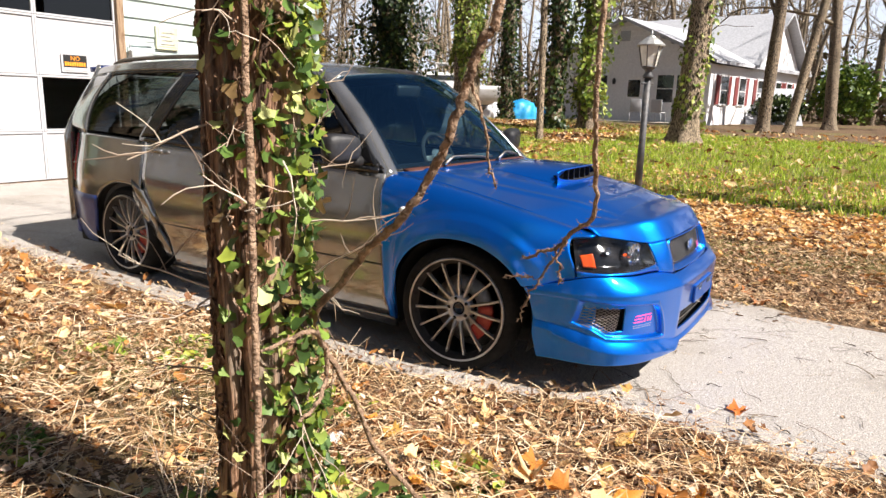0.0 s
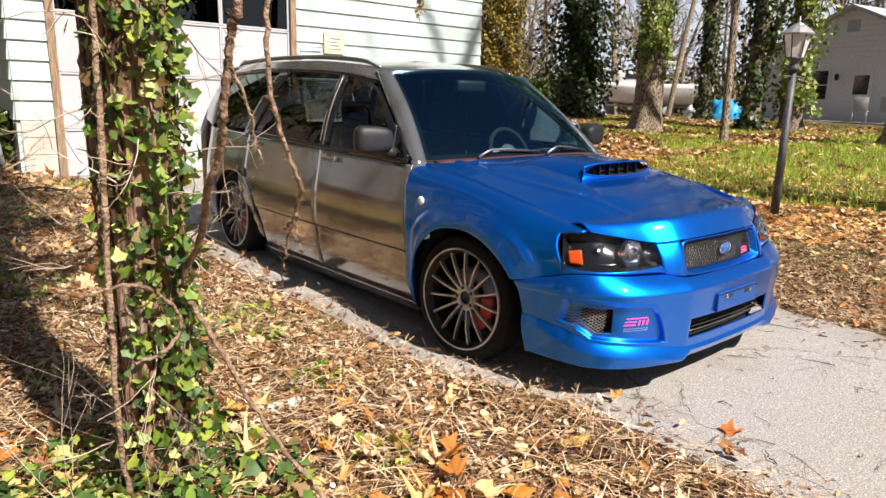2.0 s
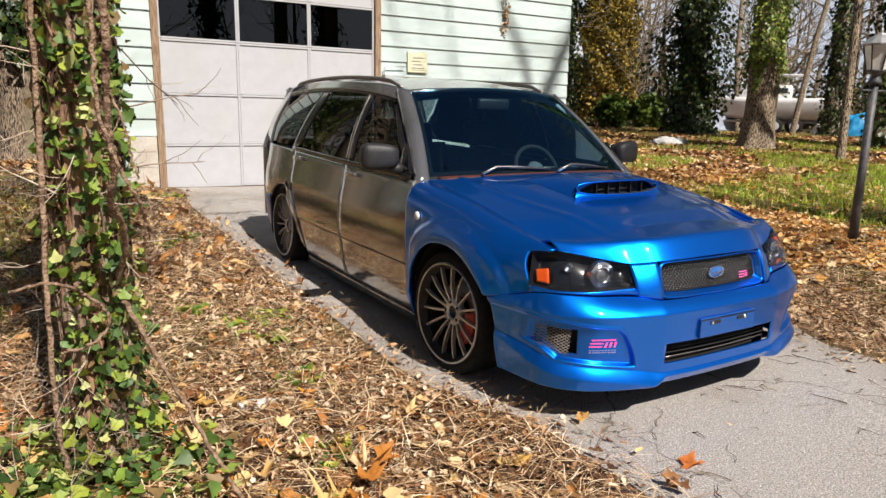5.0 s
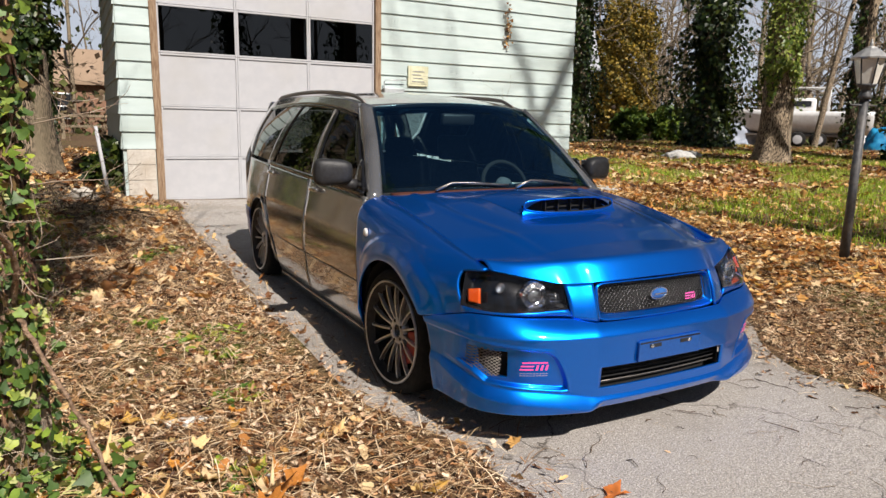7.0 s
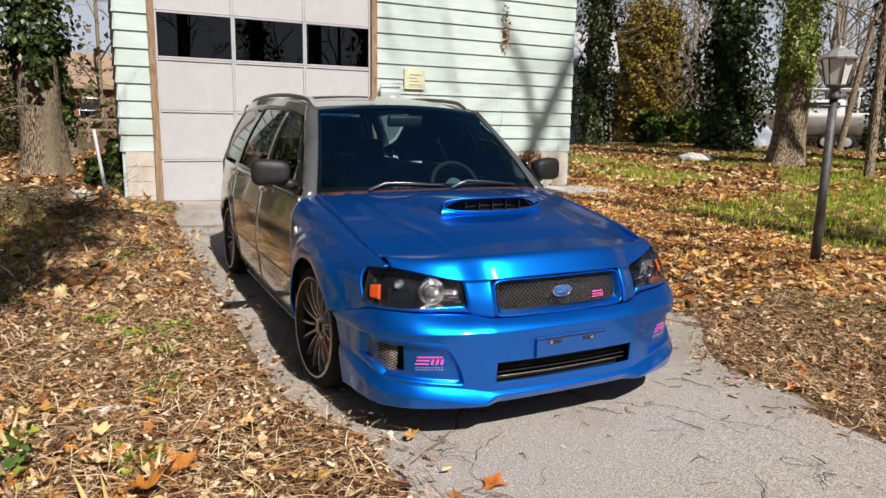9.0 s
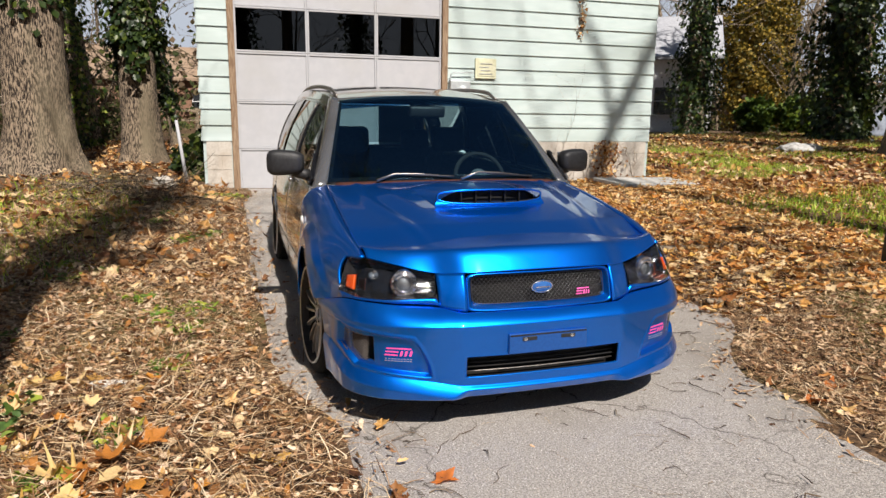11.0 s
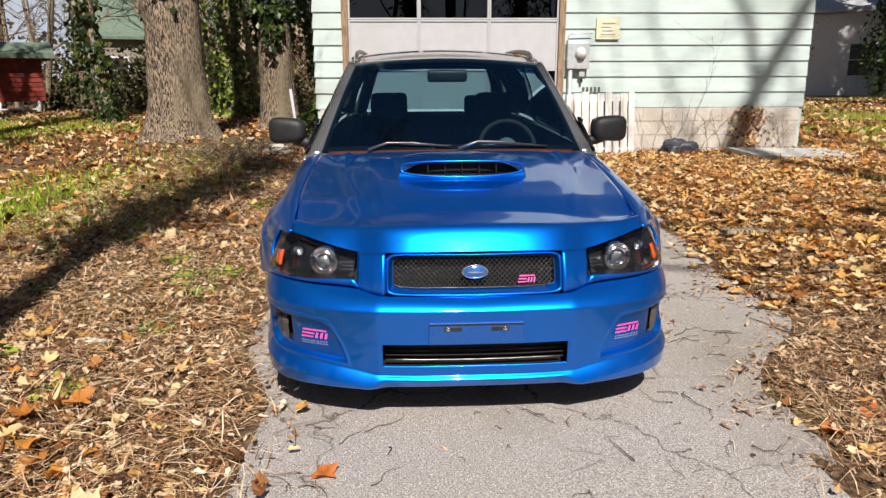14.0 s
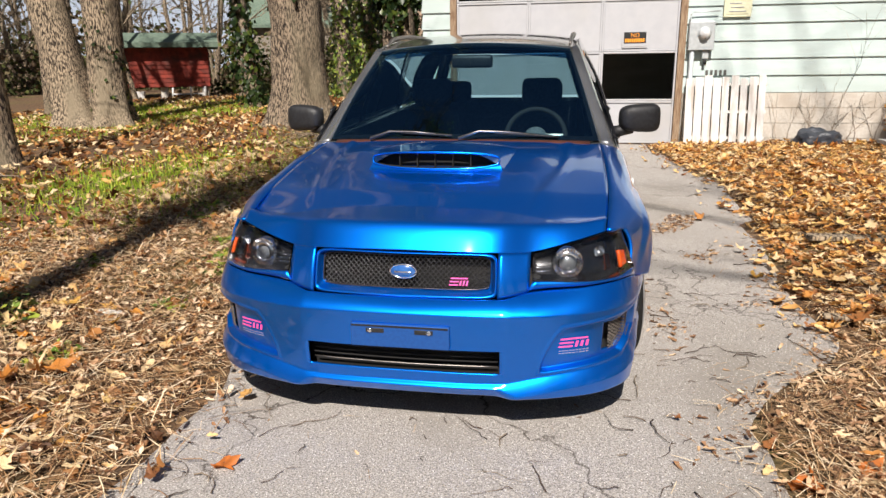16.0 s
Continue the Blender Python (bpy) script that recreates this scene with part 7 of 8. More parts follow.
    me = [mesh_arrays("ivy_leaf_%d" % k, *ivy_leaf(k), M_IVY) for k in range(3)]
    for k, (px, py, pz, a) in enumerate(spot(0.05, 2.0, 300)):
        o = new("ivy_leaf", me[k % 3])
        o.parent = t
        o.matrix_basis = Matrix.Translation((px, py, pz)) @ pose(0, 0, 0, 0, 0, math.degrees(a) + 90) @ pose(0, 0, 0, 62 + 32 * rs.randn(), 30 * rs.randn(), 180 + 60 * rs.randn()) @ Matrix.Scale(0.020 + 0.036 * rs.rand() ** 1.4, 4)
    sp = spot(0.0, 3.6, 1900)
    P = np.array([q[:3] for q in sp])
    A = np.array([q[3] for q in sp])
    ob = strew("ivy_cover", [ivy_leaf(k) for k in range(4)], P, 0.020 + 0.030 * rs.rand(len(P)), M_IVY, "", "", rs=rs, rots=turns(1.1 + 0.6 * rs.randn(len(P)), 0.6 * rs.randn(len(P)), A + math.pi / 2 + 0.8 * rs.randn(len(P))))
    ob.parent = t
    # ivy that thickens the top
    n = 8000
    tt = 0.34 + 0.64 * rs.rand(n)
    th = rs.rand(n) * 6.283
    rr = 0.08 + 0.80 * rs.rand(n) ** 1.3 * (0.55 + 0.45 * np.sin(tt * 31 + 2 * np.sin(th * 2)))
    C = np.array([cs(q) for q in tt])
    ob = strew("ivy_top", [ivy_leaf(k) for k in range(2)], C + np.column_stack([np.cos(th) * rr, np.sin(th) * rr, 0.12 * rs.randn(n)]), 0.05 + 0.05 * rs.rand(n), M_IVY, "", "", 0.8, rs=rs)
    ob.parent = t
    # ivy that spreads over the ground at the foot
    g = []
    for _ in range(900):
        a, d = rs.rand() * 6.283, 0.52 * rs.rand() ** 0.8
        gx, gy = -0.16 + d * math.cos(a), -0.12 + d * math.sin(a)
        g.append((gx, gy, height(gx + x, gy + y) - z + 0.02 + 0.10 * rs.rand()))
    ob = strew("ground_ivy", [ivy_leaf(k) for k in range(4)], np.array(g), 0.025 + 0.04 * rs.rand(900), M_IVY, "", "", 0.5, rs=rs)
    ob.parent = t
    return t


ivied_tree()


# ---- lamp post ----
M_POST = surf("weathered grey-black post paint", (0.035, 0.036, 0.04), (0.075, 0.075, 0.08), 25, 0.5, 0.2, 120, c3=(0.13, 0.12, 0.11), s3=7)
M_FROST = surf("milky lantern glass", (0.55, 0.53, 0.48), (0.66, 0.64, 0.58), 20, 0.35, coat=0.5)
M_LIDGREY = surf("dull grey metal", (0.30, 0.30, 0.30), (0.42, 0.42, 0.41), 20, 0.5, 0.1, 100, metal=0.5)


def lamp_post():
    x, y = 3.50, 0.46
    z = height(x, y) - 0.03
    t = thing("lamp_post", (x, y, z), "grey metal lamp post with a glass lantern on the lawn", "street lamp")
    part("post", tube([(0, 0, 0), (0, 0, 0.55), (0, 0, 1.36)], [0.040, 0.034, 0.032], sides=20), M_POST, t)
    part("collar", lathe([(0.0, 1.35), (0.05, 1.35), (0.052, 1.375), (0.036, 1.40), (0.036, 1.43), (0.07, 1.45), (0.072, 1.465), (0.0, 1.465)], sides=20), M_POST, t)
    lan = part("lantern", lathe([(0.072, 1.465), (0.112, 1.66)], sides=6), M_FROST, t, "milky six-sided lantern glass", smooth=False)
    for k in range(6):
        a = k * math.pi / 3
        part("glazing_bar", tube([(0.074 * math.cos(a), 0.074 * math.sin(a), 1.465), (0.114 * math.cos(a), 0.114 * math.sin(a), 1.66)], 0.006, sides=5), M_POST, lan)
    part("lantern_roof", lathe([(0.0, 1.655), (0.135, 1.655), (0.138, 1.668), (0.09, 1.71), (0.045, 1.74), (0.04, 1.75), (0.012, 1.757), (0.012, 1.78), (0.006, 1.80), (0.0, 1.815)], sides=12), M_LIDGREY, t, "dull metal lantern roof with a finial", smooth=False)
    part("cross_bar", tube([(-0.14, 0.02, 1.30), (0.14, -0.02, 1.30)], 0.008, sides=8), M_POST, t)


lamp_post()


# ---- things on and by the garage ----
M_METER = surf("painted grey meter box", (0.42, 0.45, 0.46), (0.50, 0.53, 0.54), 20, 0.5, 0.1, 90, metal=0.3)
M_HULLWHITE = surf("pale dial glass", (0.55, 0.56, 0.57), (0.65, 0.66, 0.67), 30, 0.15, coat=0.6)
M_VENT = surf("cream vent paint", (0.62, 0.62, 0.42), (0.70, 0.70, 0.52), 20, 0.7, 0.1, 90)
M_PALLET = surf("white-washed pallet boards", (0.60, 0.58, 0.55), (0.74, 0.73, 0.71), 12, 0.8, 0.3, 60, stretch=(4, 4, 0.8), c3=(0.45, 0.40, 0.35), s3=3)
M_BAG = surf("dark plastic sack", (0.03, 0.035, 0.045), (0.06, 0.065, 0.08), 20, 0.4, 0.2, 60)
M_SIGNBLK = surf("black sign print", (0.012, 0.012, 0.012), (0.02, 0.02, 0.02), 30, 0.5)
M_SIGNOR = surf("orange sign print", (0.85, 0.30, 0.02), (0.9, 0.36, 0.03), 30, 0.5)
M_BRASS = surf("dark house number metal", (0.10, 0.10, 0.09), (0.16, 0.15, 0.14), 30, 0.5, metal=0.5)


def vent_box():
    t = thing("wall_vent", (2.65, GY - 0.012, 1.95), "square cream wall vent with a louvred cover", "vent")
    part("frame", box(-0.17, -0.035, -0.15, 0.17, 0.0, 0.15, bevel=0.004), M_VENT, t, smooth=False)
    part("cover", box(-0.135, -0.042, -0.115, 0.135, -0.034, 0.115, bevel=0.003), M_VENT, t, smooth=False)
    for k in range(4):
        part("louvre", box(-0.11 + 0.02 * (k % 2), -0.047, -0.09 + k * 0.05, 0.10 - 0.03 * (k % 3), -0.041, -0.075 + k * 0.05, bevel=0.002), M_LIDGREY, t, smooth=False)


vent_box()


def meter():
    t = thing("electric_meter", (2.23, GY - 0.012, 1.55), "grey electricity meter box with a round glass dial and conduit", "meter")
    part("box", box(-0.17, -0.11, -0.16, 0.15, 0.0, 0.20, bevel=0.008), M_METER, t, smooth=False)
    part("dial_glass", lathe([(0.068, 0.0), (0.068, 0.04), (0.055, 0.07), (0.0, 0.08)], sides=24, m=pose(0.02, -0.11, 0.05, 90)), M_HULLWHITE, t, "round glass meter dial")
    part("dial_ring", lathe([(0.085, 0.0), (0.085, 0.015), (0.069, 0.02)], sides=24, m=pose(0.02, -0.11, 0.05, 90)), M_METER, t)
    part("conduit", tube([(-0.11, -0.06, -0.16), (-0.11, -0.06, -0.9), (-0.13, -0.06, -1.36)], 0.032, sides=12), M_METER, t)
    part("cable", tube([(-0.15, -0.05, 0.1), (-0.155, -0.05, 0.29), (-0.12, -0.05, 0.32), (0.2, -0.05, 0.33)], 0.009, sides=8), M_METER, t)
    part("small_box", box(0.02, -0.07, -0.27, 0.10, 0.0, -0.17, bevel=0.006), M_METER, t, smooth=False)
    part("fitting", tube([(0.06, -0.05, -0.27), (0.06, -0.05, -0.34)], 0.018, sides=8), M_BLACKPL, t)


meter()


def sign():
    t = thing("warning_sign", (1.385, GY + 0.028, 1.545), "black and orange warning sign on the white garage door", "sign")
    part("backing", box(-0.17, -0.006, -0.11, 0.17, 0.0, 0.11, bevel=0.002), M_WHITE, t, smooth=False)
    part("print_panel", box(-0.145, -0.009, -0.05, 0.145, -0.006, 0.095), M_SIGNBLK, t, smooth=False)
    txt = bpy.data.curves.new("sign_word", 'FONT')
    txt.body, txt.size, txt.align_x, txt.extrude = "NO", 0.075, 'CENTER', 0.0008
    o = new("sign_word", txt)
    o.parent = t
    o.matrix_basis = pose(0, -0.0105, 0.03, 90)
    txt.materials.append(M_SIGNOR)
    for k in range(9):
        part("letter_bar", box(-0.13 + k * 0.029, -0.0105, -0.035, -0.108 + k * 0.029, -0.009, 0.012), M_SIGNOR, t, smooth=False)
    part("footer_strip", box(-0.145, -0.009, -0.09, 0.145, -0.006, -0.06), M_WHITE, t, smooth=False)


sign()
nb = thing("house_number", (2.32, GY - 0.014, 1.10), "row of small dark house-number bars on the siding", "house number")
for k in range(5):
    part("digit_bar", box(k * 0.058, -0.008, -0.035, k * 0.058 + 0.034, 0.0, 0.035, bevel=0.003), M_BRASS, nb, smooth=False)


def pallet():
    t = thing("pallet", (2.62, GY - 0.13, height(2.6, 6.6) - 0.02), "whitewashed wooden pallet leaning on the garage wall", "pallet")
    t.matrix_basis = pose(2.62, GY - 0.26, height(2.6, 6.6) - 0.01, -9)
    n, w = 9, 0.108
    for k in range(n):
        x = -0.55 + k * (1.02 - w) / (n - 1)
        h = 0.875 + 0.02 * ((k * 7) % 3)
        part("slat", box(x, 0.0, 0.01 * ((k * 5) % 3), x + w * (0.94 if k < 4 else 0.80 + 0.08 * (k % 2)), 0.018, h, bevel=0.003), M_PALLET, t, smooth=False)
    for z in (0.08, 0.42, 0.78):
        part("stringer", box(-0.55, 0.018, z, 0.47, 0.105, z + 0.04, bevel=0.003), M_PALLET, t, smooth=False)


pallet()


def lump(name, x, y, sx, sy, sz, mat, label, category, seed, fold=0.35):
    bm = bmesh.new()
    bmesh.ops.create_icosphere(bm, subdivisions=4, radius=1.0)
    for v in bm.verts:
        c = v.co.copy()
        k = 1 + fold * n3(c.x * 2 + seed, c.y * 2, c.z * 2) + fold * 0.5 * abs(n3(c.x * 5, c.y * 5 + seed, c.z * 5)) + 0.12 * n3(c.x * 11, c.y * 11, c.z * 11 + seed)
        v.co = Vector((c.x * sx * k, c.y * sy * k, max(c.z * sz * k, -0.02)))
    ob = part(name, bm, mat)
    ob.location = (x, y, height(x, y) + 0.01)
    return tagged(ob, label, category)


lump("plastic_sack", 3.70, 6.48, 0.31, 0.15, 0.19, M_BAG, "crumpled dark plastic sack lying by the garage wall", "bag", 2.0)
M_SCRAP = surf("white paper scrap", (0.70, 0.70, 0.66), (0.78, 0.78, 0.75), 15, 0.8, 0.2, 80)
lump("paper_scrap", -1.77, -0.08, 0.075, 0.035, 0.014, M_SCRAP, "crumpled white paper scrap among the leaves", "paper", 5.0)
lump("paper_scrap", -1.55, -0.62, 0.03, 0.02, 0.01, M_SCRAP, "small white scrap among the leaves", "paper", 7.0)
lump("rubble_heap", 13.0, 10.9, 0.7, 0.35, 0.2, surf("grey rubble", (0.35, 0.34, 0.32), (0.55, 0.54, 0.52), 12, 0.9, 0.4, 40), "low pile of pale rubble on the lawn", "rubble", 9.0)
lump("stone", -2.05, 6.35, 0.16, 0.12, 0.12, surf("pale stone", (0.42, 0.38, 0.33), (0.56, 0.52, 0.46), 12, 0.9, 0.4, 40), "pale stone among brush by the garage", "stone", 11.0)


def plank(name, x, y, l, w, h, rz, mat, label, category):
    ob = part(name, box(-l / 2, -w / 2, 0, l / 2, w / 2, h, bevel=0.006), mat, smooth=False)
    ob.matrix_basis = pose(x, y, height(x, y) + 0.02, 2, 1, rz)
    return tagged(ob, label, category)


plank("plank", 2.35, 1.60, 0.55, 0.09, 0.03, 6, M_BARKPALE, "short weathered plank in the leaves", "plank")
plank("plank", 1.95, 0.30, 0.35, 0.05, 0.02, -4, M_BARKPALE, "short weathered plank in the leaves", "plank")
plank("concrete_slab", 5.1, 5.95, 1.5, 0.8, 0.05, 4, surf("pale concrete", (0.42, 0.41, 0.39), (0.54, 0.53, 0.5), 15, 0.9, 0.3, 80), "pale concrete slab by the garage corner", "slab")
st = part("stake", tube([(0, 0, 0), (-0.05, 0.0, 0.45), (-0.10, 0.02, 0.92)], [0.025, 0.022, 0.020], sides=8), M_WHITE)
st.location = (-1.74, 6.45, height(-1.74, 6.45) - 0.03)
tagged(st, "white painted stake leaning by the garage", "stake")
bm = bmesh.new()
for k in range(60):
    x, y = -2.9 + 1.0 * RS.rand(), 5.4 + 1.2 * RS.rand()
    p = Vector((x, y, height(x, y) + 0.02 + 0.10 * RS.rand()))
    a = RS.rand() * 6.283
    limb(bm, p, Vector((math.cos(a), math.sin(a), 0.04 * RS.randn())), 0.3 + 0.5 * RS.rand(), 0.006 + 0.008 * RS.rand(), 1, RS, 0.3, 0.0)
tagged(part("brush_pile", bm, M_BARKPALE), "heap of cut branches beside the garage", "brush pile", kind="stuff")
# dry creeper on the foundation and siding
bm = bmesh.new()
for k in range(26):
    x = 3.2 + 2.4 * RS.rand()
    p = Vector((x, GY - 0.03, 0.2))
    limb(bm, p, Vector((RS.randn() * 0.35, -0.02, 1)), 0.35 + 0.35 * RS.rand(), 0.004, 1, RS, 0.5, 0.1)
limb(bm, Vector((4.0, GY - 0.03, 0.6)), Vector((0.15, 0, 1)), 1.3, 0.0035, 1, RS, 0.4, 0.2)
for v in bm.verts:
    v.co.y = min(max(v.co.y, GY - 0.10), GY - 0.02)
tagged(part("dry_creeper", bm, M_TWIGPALE), "dry creeper stems on the foundation wall", "creeper", kind="stuff")
sp = np.column_stack([4.85 + 0.12 * RS.randn(260), GY - 0.05 - 0.04 * RS.rand(260), 0.25 + 0.6 * RS.rand(260)])
sp2 = np.column_stack([4.28 + 0.04 * RS.randn(60), GY - 0.04 - 0.02 * RS.rand(60), 2.75 + 0.16 * RS.randn(60)])
strew("creeper_leaves", [ivy_leaf(2)], np.vstack([sp, sp2]), 0.04 + 0.03 * RS.rand(320), M_LEAF, "withered creeper leaves on the wall", "creeper", 1.0)


# ---- the white house over the lawn ----
M_HOUSE = surf("white house siding", (0.66, 0.65, 0.66), (0.74, 0.73, 0.74), 10, 0.8, 0.1, 50)
M_HROOF = surf("grey house shingles", (0.34, 0.35, 0.38), (0.46, 0.47, 0.50), 12, 0.85, 0.3, 60)
M_PANE = surf("dark window pane", (0.02, 0.022, 0.025), (0.035, 0.037, 0.04), 5, 0.1, coat=1)
M_SHUTTER = surf("dark red shutter", (0.16, 0.03, 0.03), (0.22, 0.05, 0.045), 20, 0.7)


def gable_block(x0, y0, x1, y1, eave, peak, along):
    """Closed roof with overhang; the ridge runs along the named axis."""
    o = 0.35
    bm = bmesh.new()
    if along == 'x':
        ym = (y0 + y1) / 2
        a = [(x0 - o, y0 - o, eave), (x1 + o, y0 - o, eave), (x1 + o, ym, peak), (x0 - o, ym, peak), (x0 - o, y1 + o, eave), (x1 + o, y1 + o, eave)]
    else:
        xm = (x0 + x1) / 2
        a = [(x0 - o, y0 - o, eave), (x0 - o, y1 + o, eave), (xm, y1 + o, peak), (xm, y0 - o, peak), (x1 + o, y0 - o, eave), (x1 + o, y1 + o, eave)]
    lo = [bm.verts.new(p) for p in a]
    hi = [bm.verts.new((p[0], p[1], p[2] + 0.14)) for p in a]
    for q in ((0, 1, 2, 3), (3, 2, 5, 4)):
        bm.faces.new([lo[k] for k in q])
        bm.faces.new([hi[k] for k in q][::-1])
    for q in ((0, 1), (1, 2), (2, 5), (5, 4), (4, 3), (3, 0)):
        bm.faces.new((lo[q[0]], lo[q[1]], hi[q[1]], hi[q[0]]))
    bmesh.ops.recalc_face_normals(bm, faces=bm.faces)
    return bm


def house_window(parent, x, y, z, w, h, face, shutters=False):
    """A sash window on the wall x = const ('x') or y = const ('y')."""
    def bx(a0, a1, z0, z1, d0, d1, mat, nm, par, lab=""):
        b = box(x + d0, y + a0, z0, x + d1, y + a1, z1, bevel=0.004) if face == 'x' else box(x + a0, y + d0, z0, x + a1, y + d1, z1, bevel=0.004)
        return part(nm, b, mat, par, lab, smooth=False)
    f = bx(-w / 2 - 0.07, w / 2 + 0.07, z - 0.07, z + h + 0.07, -0.06, 0.0, M_HOUSE, "window", parent, "white sash window")
    bx(-w / 2, w / 2, z + h / 2 + 0.02, z + h, -0.068, -0.058, M_PANE, "pane", f)
    bx(-w / 2, w / 2, z, z + h / 2 - 0.02, -0.068, -0.058, M_PANE, "pane", f)
    if shutters:
        for a in (-w / 2 - 0.42, w / 2 + 0.10):
            bx(a, a + 0.32, z - 0.03, z + h + 0.03, -0.05, 0.0, M_SHUTTER, "shutter", f, "dark red shutter")


def white_house():
    z = height(27.1, 4.8) - 0.1
    t = thing("house", (27.1, 4.8, z), "white single-storey house with grey shingled gable roof", "house", rz=-11.5)
    W, L, E, P = 8.2, 11.6, 2.62, 4.55
    part("wall", box(0, 0, 0, 0.2, W, E), M_HOUSE, t, smooth=False)
    part("wall", box(0.2, 0, 0, L, 0.2, E), M_HOUSE, t, smooth=False)
    part("wall", box(0.2, W - 0.2, 0, L, W, E), M_HOUSE, t, smooth=False)
    part("wall", box(L - 0.2, 0.2, 0, L, W - 0.2, E), M_HOUSE, t, smooth=False)
    bm = bmesh.new()
    v = [bm.verts.new(p) for p in ((0.02, 0, E), (0.02, W, E), (0.02, W / 2, P - 0.05), (0.18, 0, E), (0.18, W, E), (0.18, W / 2, P - 0.05))]
    for q in ((0, 2, 1), (3, 4, 5), (0, 3, 5, 2), (2, 5, 4, 1)):
        bm.faces.new([v[k] for k in q])
    part("gable", bm, M_HOUSE, t, smooth=False)
    for k in range(9):
        zz = E + 0.05 + k * 0.2
        hw = (P - zz) / (P - E) * W / 2 - 0.1
        if hw > 0.1:
            part("gable_board", box(-0.02, W / 2 - hw, zz, 0.02, W / 2 + hw, zz + 0.19, bevel=0.004), M_HOUSE, t, smooth=False)
    part("gable_vent", box(-0.04, W / 2 - 0.25, P - 0.9, -0.021, W / 2 + 0.25, P - 0.45, bevel=0.005), M_LIDGREY, t, smooth=False)
    part("roof", gable_block(0, 0, L, W, E, P, 'x'), M_HROOF, t, "grey shingled roof", smooth=False)
    part("roof", gable_block(4.2, -0.2, 10.8, W, E + 0.02, P + 0.75, 'y'), M_HROOF, t, "grey shingled cross roof", smooth=False)
    bm = bmesh.new()
    v = [bm.verts.new(p) for p in ((4.2, -0.1, E), (10.8, -0.1, E), (7.5, -0.1, P + 0.7), (4.2, 0.1, E), (10.8, 0.1, E), (7.5, 0.1, P + 0.7))]
    for q in ((0, 1, 2), (3, 5, 4), (0, 2, 5, 3), (1, 4, 5, 2)):
        bm.faces.new([v[k] for k in q])
    part("gable", bm, M_HOUSE, t, smooth=False)
    for y, w in ((1.05, 0.75), (1.95, 0.75), (5.2, 0.7), (6.3, 0.8)):
        house_window(t, 0, y, 1.0, w, 1.15, 'x')
    d = part("door", box(-0.05, 3.0, 0.1, 0.0, 3.9, 2.15, bevel=0.005), M_HOUSE, t, "white panelled front door", smooth=False)
    part("door_pane", box(-0.056, 3.15, 1.2, -0.05, 3.75, 1.95), M_PANE, d, smooth=False)
    part("porch_lamp", lathe([(0.0, 0.0), (0.07, 0.02), (0.09, 0.2), (0.03, 0.28)], sides=8, m=pose(-0.12, 4.45, 1.75)), M_BLACKPL, t)
    for x in (1.4, 3.4, 5.6, 8.0, 9.6):
        house_window(t, x, 0, 1.0, 0.7, 1.15, 'y', True)
    part("porch_step", box(-1.6, 0.4, 0.0, -0.01, 7.6, 0.14, bevel=0.01), M_BLOCK, t, smooth=False)


white_house()


def patio_chair(x, y, rz):
    t = thing("patio_chair", (x, y, height(27, 5) + 0.04), "white metal patio chair before the house", "chair", "patio chairs", rz=rz)
    part("seat", box(-0.24, -0.24, 0.40, 0.24, 0.24, 0.43, bevel=0.01), M_WHITE, t)
    part("backrest", box(-0.24, 0.22, 0.43, 0.24, 0.25, 0.95, bevel=0.01), M_WHITE, t)
    for a, b in ((-1, -1), (1, -1), (-1, 1), (1, 1)):
        part("leg", tube([(0.22 * a, 0.22 * b, 0.41), (0.25 * a, 0.25 * b, 0.0)], 0.015, sides=6), M_WHITE, t)
    return t


c0 = patio_chair(26.3, 6.6, 80)
for x, y, r in ((26.4, 7.6, 100), (26.9, 10.2, 70), (25.9, 5.6, 60)):
    copy_thing(c0, pose(x, y, height(27, 5) + 0.04, 0, 0, r))


# a low shed roof half buried in ivy on the far lawn
def shed_roof():
    x, y = 33.0, 3.3
    z = height(x, y)
    t = thing("cellar_hatch", (x, y, z), "steep grey cellar roof overgrown with ivy beside the house", "shed", rz=20)
    bm = bmesh.new()
    v = [bm.verts.new(p) for p in ((-1.9, -1.2, 0), (1.9, -1.2, 0), (0, -1.2, 1.7), (-1.9, 1.2, 0), (1.9, 1.2, 0), (0, 1.2, 1.7))]
    for q in ((0, 1, 2), (3, 5, 4), (0, 2, 5, 3), (1, 4, 5, 2)):
        bm.faces.new([v[k] for k in q])
    part("roof", bm, M_HROOF, t, smooth=False)
    part("ridge_board", tube([(0.0, -1.3, 1.74), (2.0, -1.3, -0.02)], 0.05, sides=4), M_WHITE, t)


shed_roof()
bush("ivy_mound", 31.9, 2.7, 1.2, 1.3, M_IVYSHADE, 1600, 0.2, "dark ivy mound beside the cellar roof", "ivy")


# ---- boat on its trailer, tarpaulins ----
M_HULL = surf("white boat gelcoat", (0.70, 0.70, 0.70), (0.78, 0.78, 0.78), 8, 0.35, coat=0.4, c3=(0.6, 0.6, 0.58), s3=1.5)
M_TARPBLUE = surf("bright blue tarpaulin", (0.01, 0.22, 0.50), (0.03, 0.34, 0.62), 4, 0.5, 0.3, 9)
M_TARPGREY = surf("grey-blue boat cover", (0.25, 0.29, 0.36), (0.36, 0.40, 0.47), 4, 0.6, 0.3, 9)


